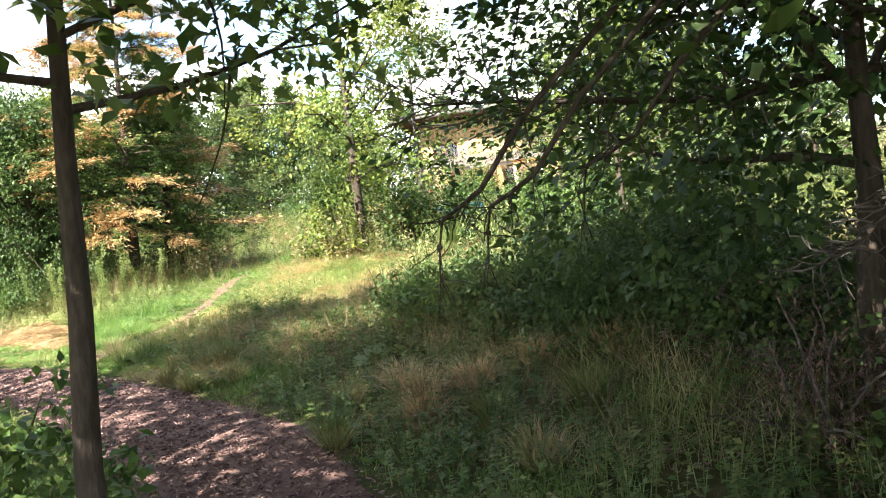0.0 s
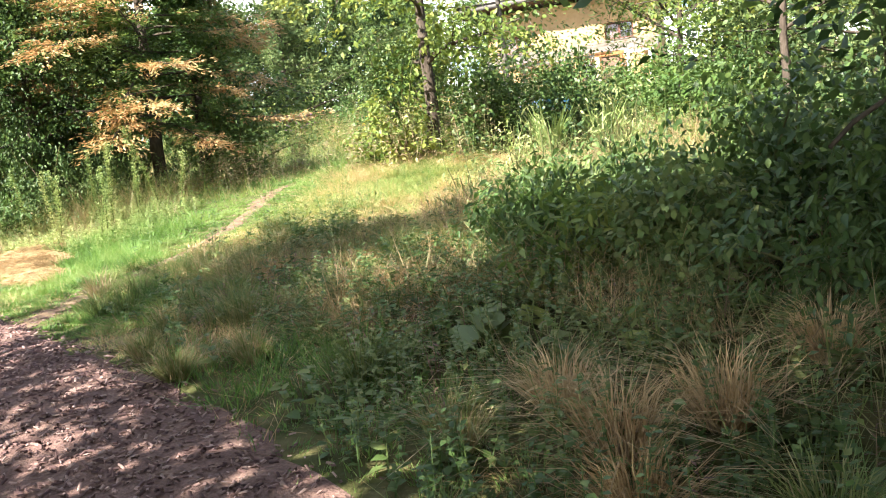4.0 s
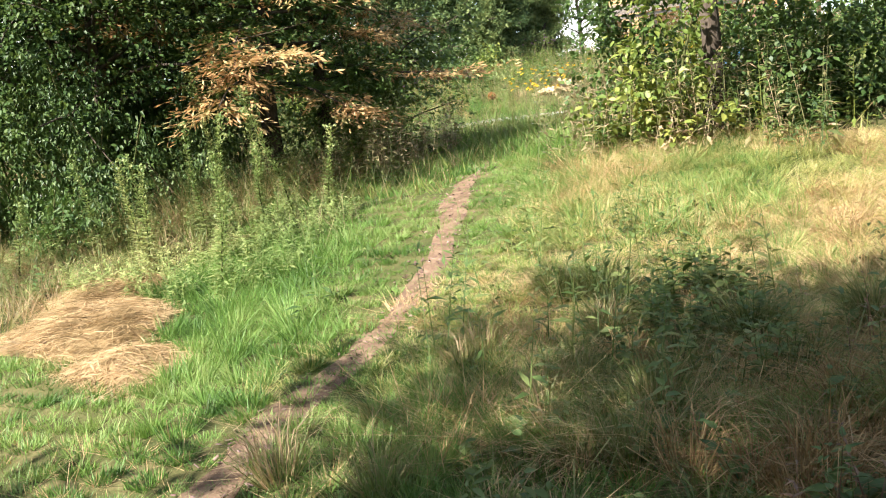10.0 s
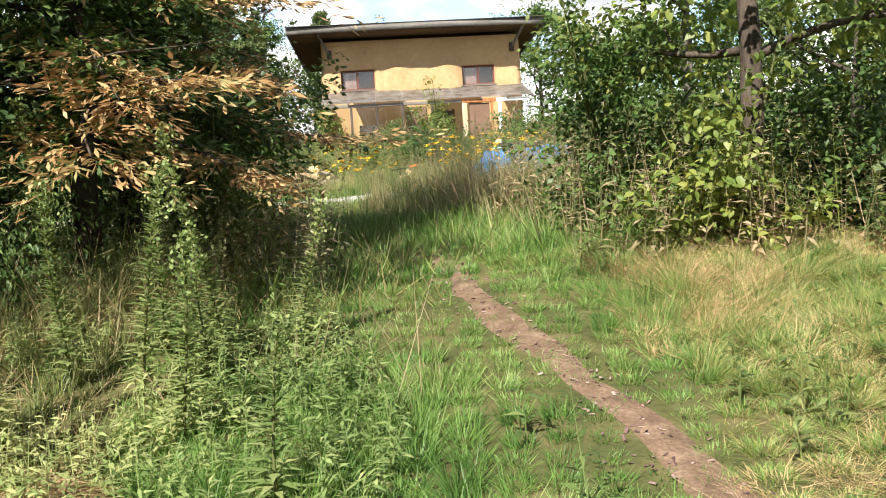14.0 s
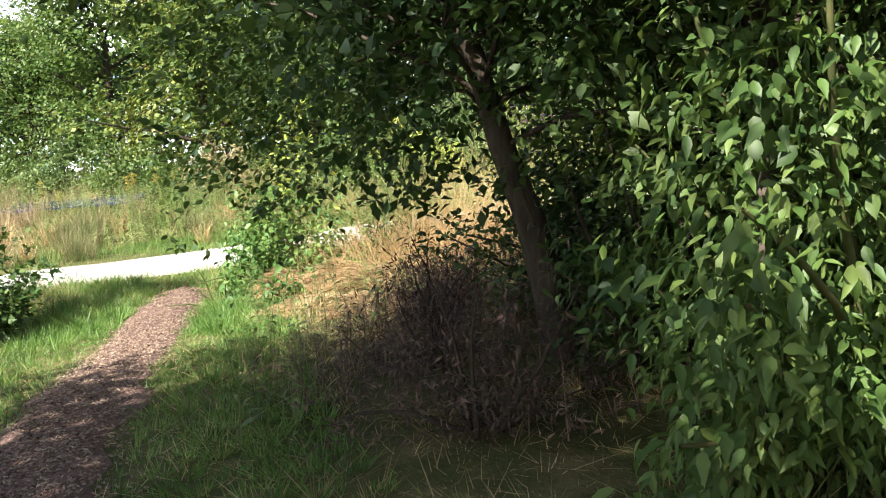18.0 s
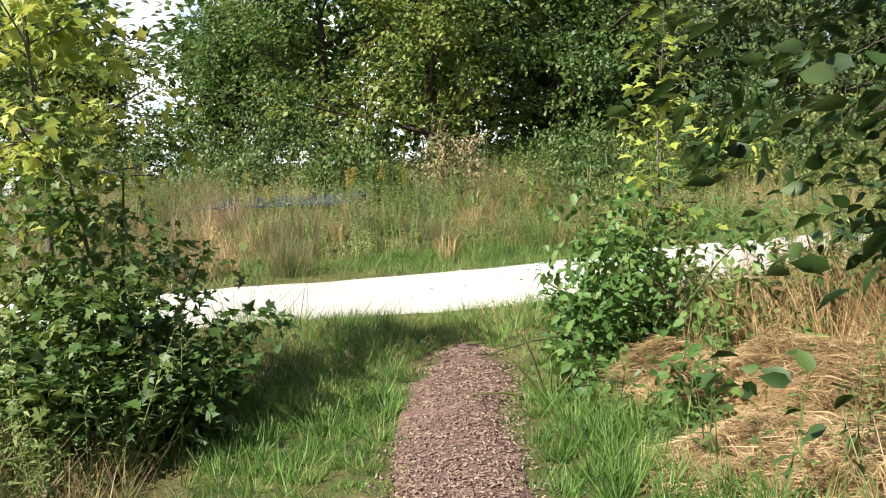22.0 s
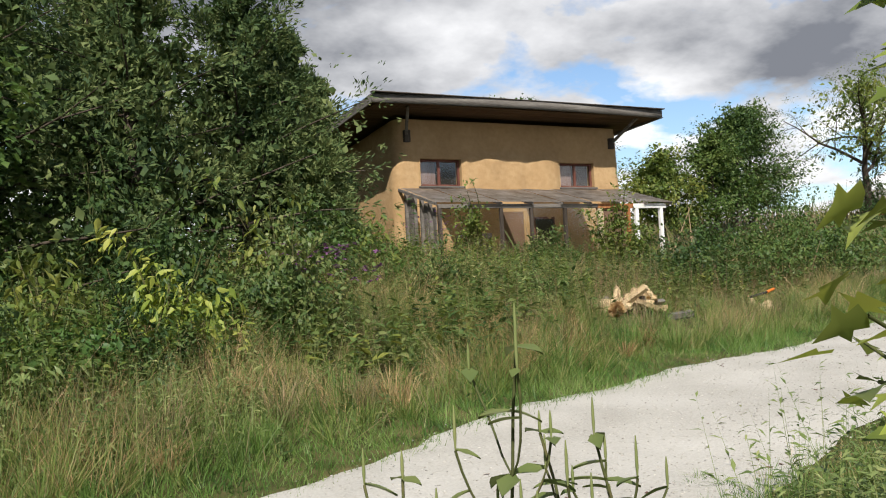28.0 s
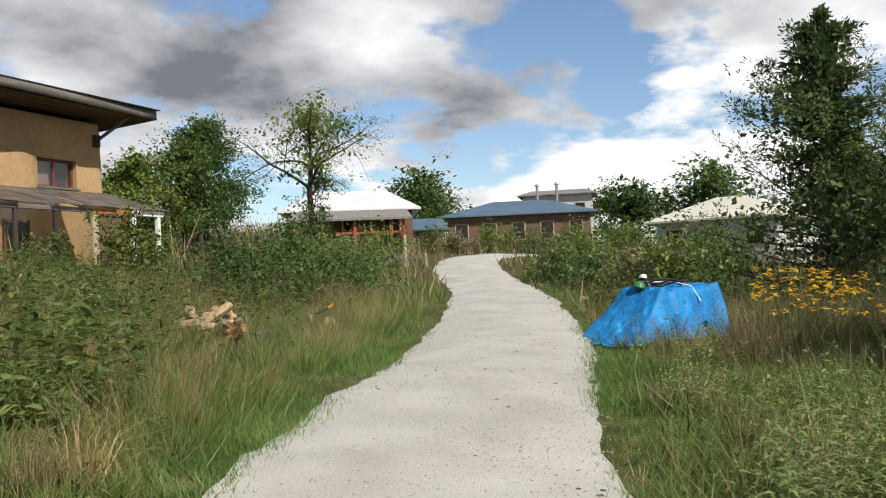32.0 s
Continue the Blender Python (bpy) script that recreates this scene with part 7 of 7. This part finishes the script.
for k, (wx, wy, wh) in enumerate([(2.1, -24.6, 1.25), (3.2, -24.9, 1.1), (2.9, -25.0, 0.9), (2.5, -25.4, 0.9), (2.0, -25.7, 0.75), (3.0, -25.7, 1.0), (1.6, -25.9, 0.8), (3.3, -25.5, 0.7), (2.4, -26.1, 0.7), (2.7, -26.4, 0.8), (3.4, -26.2, 0.75), (1.2, -26.6, 0.6), (3.7, -25.0, 0.7), (4.0, -26.9, 0.6),
                                  (-3.9, -19.0, 1.1), (-3.5, -18.5, 1.2), (-4.1, -18.3, 1.0), (-3.0, -18.0, 1.1), (-4.7, -18.6, 0.8), (-4.3, -18.9, 1.05), (-3.7, -18.2, 1.1), (-4.5, -18.1, 0.95), (-4.1, -19.3, 0.9), (-3.4, -17.6, 1.0)]):
    goldenrod(wx, wy, wh * 1.25, 300 + k)
for k, (wx, wy, wh) in enumerate([(-12.2, -13.9, 0.9), (-11.9, -14.3, 0.9), (-14.2, -14.4, 0.9), (-15.2, -14.5, 1.0), (-11.4, -13.8, 1.0), (-16, -14.8, 1.0), (-16.6, -14.4, 1.1), (-13.2, -14.5, 0.7), (-11.0, -14.0, 0.9)]):
    goldenrod(wx, wy, wh, 340 + k, True, "goldenrod stalk in yellow bloom")


def ragweed(x, y, h, seed):
    """A giant ragweed: bare forking stalks, paired broad leaves and narrow seed spikes."""
    rng = np.random.default_rng(seed)
    t = thing("ragweed", "sparse tall ragweed with paired broad leaves and seed spikes", "weed", (x, y, gz(x, y) - 0.02), group="ragweed plants")

    def spike(at, way):
        w = np.array(way) / np.linalg.norm(way)
        tall = rng.uniform(0.06, 0.12)
        P = np.array([np.array(at) + w * tall * q for q in (0, 0.3, 0.7, 1)])
        part("seed_spike", mesh_of("seed_spike", *tube(P, [0.002, 0.0045, 0.004, 0.0015], 6), M["rod"]), t)

    def leaf(at, az, size):
        V, F = [], []
        for r in range(6):
            q = r / 5
            w = size * (0.2 * math.sin(math.pi * min(1, 0.1 + q * 0.9)) ** 0.8 + 0.1 * math.exp(-((q - 0.45) / 0.12) ** 2))
            for c in (-1, 0, 1):
                V.append((q * size, w * c, -0.22 * size * q * q + 0.07 * size * abs(c)))
        F = [(r * 3 + c, (r + 1) * 3 + c, (r + 1) * 3 + c + 1, r * 3 + c + 1) for r in range(5) for c in (0, 1)]
        lf = part("leaf", mesh_of("leaf", V, F, M["weed"], flat=False), t)
        lf.matrix_local = Matrix.Translation(at) @ Euler((rng.normal(0, 0.2), rng.uniform(-0.3, 0.25), az)).to_matrix().to_4x4()

    P, Q = limb((0, 0, 0), (rng.normal(0, 0.08), rng.normal(0, 0.08), 1), h, 0.006, rng, 9, 0.12)
    part("stalk", mesh_of("stalk", *tube(P, Q, 6), M["stem"]), t)
    spike(P[-1], (0, 0, 1))
    for j in range(4, 10):
        az = j * 1.57 + rng.normal(0, 0.3)
        for s in (0, math.pi):
            d = (math.cos(az + s), math.sin(az + s), 0.8)
            leaf(P[j], az + s + rng.normal(0, 0.3), (0.19 - 0.012 * j) * rng.uniform(0.6, 1.2))
            if j in (4, 5, 6, 7):
                B, R = limb(P[j], d, h * rng.uniform(0.14, 0.26), 0.003, rng, 5, 0.25, 0.9)
                part("branch", mesh_of("branch", *tube(B, R, 5), M["stem"]), t)
                spike(B[-1], (0, 0, 1))
                for g in (3, 5):
                    leaf(B[g], rng.uniform(0, 6.3), 0.085 * rng.uniform(0.6, 1.3))


for k, (wx, wy, wh) in enumerate([(-6.15, -18.28, 1.5), (-5.86, -18.38, 1.25), (-6.42, -18.4, 1.22), (-5.6, -18.2, 1.2)]):
    ragweed(wx, wy, wh, 360 + k)


def flower_patch(name, label, mat, x, y, r, n, h, seed, size=0.06):
    rng = np.random.default_rng(seed)
    t = thing(name, label, "flowers", (x, y, gz(x, y)))
    a, q = rng.uniform(0, 2 * np.pi, n), r * np.sqrt(rng.random(n))
    B = np.stack([q * np.cos(a), q * np.sin(a), np.zeros(n)], 1)
    B[:, 2] = ground_z(x + B[:, 0], y + B[:, 1]) - gz(x, y)
    H = rng.uniform(0.7, 1.1, n) * h
    tip = B + np.stack([rng.normal(0, 0.06, n), rng.normal(0, 0.06, n), H], 1)
    w = np.array([[0.004, 0, 0]])
    flower_stems = part("stemwork", mesh_of("stemwork", np.stack([B - w, B + w, tip], 1).reshape(-1, 3), np.arange(3 * n).reshape(n, 3), M["stem"]), t)
    tagged(flower_stems, kind="stuff")
    s = np.repeat(np.arange(n), 7)
    az = np.tile(np.arange(7) * 0.9, n)
    D = np.stack([np.cos(az), np.sin(az), rng.normal(0.2, 0.3, 7 * n)], 1)
    tagged(part("petals", mesh_of("petals", *strew(QUAD, tip[s], D, np.tile([[0, 0, 1.0]], (7 * n, 1)), np.full(7 * n, size), rng), M[mat]), t), kind="stuff")


flower_patch("coneflowers", "patch of yellow wildflowers beside the track", "yellow_flower", 4.9, -16.0, 1.0, 95, 1.1, 401, 0.075)
flower_patch("coneflowers", "yellow wildflowers in the tall grass", "yellow_flower", 2.7, -16.3, 0.8, 60, 1.1, 402, 0.06)
flower_patch("coneflowers", "small yellow wildflowers below the tarp", "yellow_flower", 3.8, -15.3, 0.8, 16, 0.45, 403, 0.03)
flower_patch("ironweed", "dull purple wildflowers by the junipers", "purple_flower", -4.6, -9.6, 0.8, 60, 0.95, 404, 0.07)
flower_patch("ironweed", "dull purple wildflowers by the greenhouse", "purple_flower", -1.6, -5.0, 0.6, 16, 1.1, 405, 0.05)
flower_patch("boneset", "white flower heads by the greenhouse door", "white_flower", 6.2, -4.4, 0.8, 34, 1.5, 406, 0.05)
flower_patch("chicory", "pale violet wildflowers at the track edge", "purple_flower", -10.8, -14.2, 0.8, 20, 0.5, 407, 0.03)


def yucca(x, y, h, seed, label):
    rng = np.random.default_rng(seed)
    t = thing("yucca", label, "plant", (x, y, gz(x, y)))
    n = 46
    a = rng.uniform(0, 2 * np.pi, n)
    D = np.stack([np.cos(a) * 0.45, np.sin(a) * 0.45, np.ones(n)], 1)
    part("foliage", mesh_of("foliage", *strew(SPEAR, rng.normal(0, 0.04, (n, 3)) * np.array([1, 1, 0]), D, np.stack([-np.cos(a), -np.sin(a), np.full(n, 0.5)], 1), h * rng.uniform(0.7, 1.1, n), rng), M["rod"]), t)


yucca(8.9, -23.4, 0.85, 501, "blue-green spiky yucca in the meadow")
yucca(9.5, -22.9, 0.8, 502, "second spiky yucca in the meadow")
yucca(-9.9, -13.7, 0.6, 503, "arching daylily clump beside the track")


def split_log(rng, L, w):
    """A wedge of split firewood along x, rough at the ends."""
    bm = bmesh.new()
    ring = [(-w, -w * 0.5), (w * 0.9, -w * 0.6), (w * 0.7, w * 0.35), (0, w * 0.8), (-w * 0.8, w * 0.3)]
    a = [bm.verts.new((-L / 2 + rng.uniform(-0.02, 0.02), p * rng.uniform(0.85, 1.1), q * rng.uniform(0.85, 1.1))) for p, q in ring]
    b = [bm.verts.new((L / 2 + rng.uniform(-0.02, 0.02), p * rng.uniform(0.85, 1.1), q * rng.uniform(0.85, 1.1))) for p, q in ring]
    for k in range(5):
        bm.faces.new((a[k], a[(k + 1) % 5], b[(k + 1) % 5], b[k]))
    bm.faces.new(a[::-1])
    bm.faces.new(b)
    return bm


def woodpile(x, y, n, label, seed, r=0.7, tool=False, long=0.55, high=0.34):
    rng = np.random.default_rng(seed)
    t = thing("firewood_pile", label, "firewood", (x, y, gz(x, y)))
    for k in range(n):
        q = (k / n) ** 1.2
        px, py = rng.uniform(-r, r) * (1.05 - q), rng.uniform(-0.3, 0.3) * (1.1 - q)
        L = long * rng.uniform(0.75, 1.15)
        lg = bm_part("log", split_log(rng, L, rng.uniform(0.05, 0.085)), M["log_end" if k % 6 else "grey_wood"], t)
        z = float(ground_z(x + px, y + py)) - gz(x, y)
        tilt = rng.uniform(0.25, 0.6) if k % 2 else rng.uniform(-0.15, 0.15)
        lg.matrix_local = Matrix.Translation((px, py, z + 0.05 + high * q + 0.5 * L * abs(math.sin(tilt)) * 0.6)) @ Euler((rng.uniform(0, 6), -tilt, rng.normal(0.5, 0.6) + (3.1 if px > 0 and k % 4 else 0))).to_matrix().to_4x4()
    if tool:
        part("tool_handle", mesh_of("tool_handle", *tube([(-0.35, -0.12, 0.34), (0.1, 0.0, 0.4)], [0.02, 0.02], 6), M["hose"]), t, "black handle of a tool on the logs")
        part("tool_grip", mesh_of("tool_grip", *tube([(0.1, 0.0, 0.4), (0.3, 0.05, 0.45)], [0.028, 0.022], 6), M["orange_tool"]), t, "orange grip of the tool")


woodpile(0.5, -8.85, 20, "heap of pale split firewood in the grass", 601, 0.78, high=0.22)
woodpile(2.9, -8.85, 9, "small heap of grey logs with an orange tool", 602, 0.36, True, 0.42, 0.06)
dried = thing("dried_flower", "rusty-orange dried flower head on a short stalk", "flower", (-1.0, -10.6, gz(-1.0, -10.6)))
part("stalk", mesh_of("stalk", *tube([(0, 0, -0.05), (0.01, 0, 0.4)], [0.012, 0.008], 5), M["stem"]), dried)
dv = np.random.default_rng(8).normal(0, 1, (240, 3))
dv /= np.linalg.norm(dv, axis=1)[:, None]
tagged(part("flower_head", mesh_of("flower_head", *strew(QUAD, dv * 0.06 + np.array([[0.01, 0, 0.44]]), dv, np.roll(dv, 1, 1), np.full(240, 0.06), None), M["leaf_orange"]), dried), kind="stuff")
woodpile(14.5, -1.2, 8, "scattered pale logs on the slope", 603, 0.6)


def tarp_pile(x, y):
    z = gz(x, y)
    t = thing("tarp_pile", "blue plastic tarpaulin draped over a waist-high pile", "tarpaulin", (x, y, z), turn=-28)
    n, m = 76, 52
    V = []
    for i in range(n + 1):
        for j in range(m + 1):
            a, b = -1.45 + 2.75 * i / n, -0.85 + 1.7 * j / m
            left = min(1, max(0, -0.35 - a) / 0.85)
            right = min(1, max(0, a - 1.0) / 0.22)
            front = min(1, max(0, abs(b) - 0.44 - 0.25 * left) / 0.3)
            e = min(1, (right ** 1.6 + front ** 1.6) ** 0.62)
            hgt = 0.8 * (1 - left) ** 1.25 * (1 - e ** 0.85) * (1 - 0.04 * math.sin(3 * a + 1))
            ridge = 1 - abs(noise.noise(Vector((a * 3.1 + b * 1.2, b * 2.2 - a, 1))))
            crease = 1 - abs(noise.noise(Vector((a * 8 + 3 * b, b * 6, 4))))
            fold = 0.17 * (ridge - 0.75) + 0.08 * (crease - 0.75) * (0.4 + e + left)
            drape = 0.08 * math.sin(9 * a + 5 * noise.noise(Vector((a * 2, b, 2)))) * front
            y2 = b * (1 - 0.25 * front) + (drape + fold * 0.4) * (1 if b > 0 else -1)
            V.append((a * (1 - 0.1 * e) + fold * 0.5, y2, max(0.02, hgt + fold * (0.4 + 0.6 * (hgt > 0.1)) + 0.03 * crease)))
    F = [(i * (m + 1) + j, (i + 1) * (m + 1) + j, (i + 1) * (m + 1) + j + 1, i * (m + 1) + j + 1) for i in range(n) for j in range(m)]
    cloth = mesh_of("cloth", V, F, M["tarp"], flat=False)
    part("cloth", cloth, t, "crumpled bright blue tarpaulin")
    rng = np.random.default_rng(9)
    for k in range(3):
        a = np.linspace(0, 6.3, 40)
        r = 0.24 + 0.05 * k
        P = np.stack([0.22 + r * 1.2 * np.cos(a), r * 0.75 * np.sin(a), 0.88 + 0.035 * k + 0.025 * np.sin(3 * a + k)], 1)
        part("hose", mesh_of("hose", *tube(P, np.full(40, 0.014), 6), M["hose"]), t, "coil of black hose on top")
    part("rope", mesh_of("rope", *tube([(-0.35, -0.2, 0.87), (-0.1, 0.1, 0.93), (0.2, -0.2, 0.92), (0.35, -0.42, 0.84), (0.4, -0.55, 0.6)], [0.012] * 5, 5), M["white_plastic"]), t)
    part("watering_can", mesh_of("watering_can", *tube([(-0.35, 0.05, 0.84), (-0.33, 0.05, 0.92), (-0.28, 0.05, 1.0)], [0.1, 0.09, 0.05], 10), M["green_plastic"]), t, "green plastic can on the tarpaulin")
    part("cup", mesh_of("cup", *tube([(-0.28, 0.02, 1.0), (-0.27, 0.02, 1.06)], [0.07, 0.05], 10), M["white_plastic"]), t)


tarp_pile(5.4, -13.7)


def solar(x, y, turn):
    t = thing("solar_panel", "tilted blue solar panel on a low metal frame", "solar panel", (x, y, gz(x, y)), turn=turn)
    bm_part("frame", beam((-1.6, 0, 0.19), (1.6, 0, 0.19), 0.06, 0.06), M["steel"], t)
    for k in range(3):
        a = -1.6 + k * 1.08
        p = bm_part("module", box((a, -0.5, 0), (a + 1.02, 0.5, 0.04), 0.005), M["panel_blue"], t)
        p.matrix_local = Matrix.Translation((0, 0, 0.24)) @ Euler((radians(9), 0, 0)).to_matrix().to_4x4()
        bm_part("leg", beam((a + 0.5, 0.3, -0.05), (a + 0.5, 0.3, 0.27), 0.05, 0.05), M["steel"], t)


solar(-13.9, -13.6, 12)
bench = thing("rail_fence", "low grey plank rail with a thin post on the slope", "fence", (21.5, 1.6, gz(21.5, 1.6)), turn=-55)
bm_part("rail", beam((-1.3, 0, 0.35), (1.3, 0, 0.35), 0.06, 0.14), M["grey_wood"], bench)
for bx, bh in ((-1.1, 0.4), (0.35, 1.3), (1.2, 0.5)):
    bm_part("post", box((bx - 0.05, -0.05, -0.1), (bx + 0.05, 0.05, bh), 0.005), M["pale_wood"], bench)
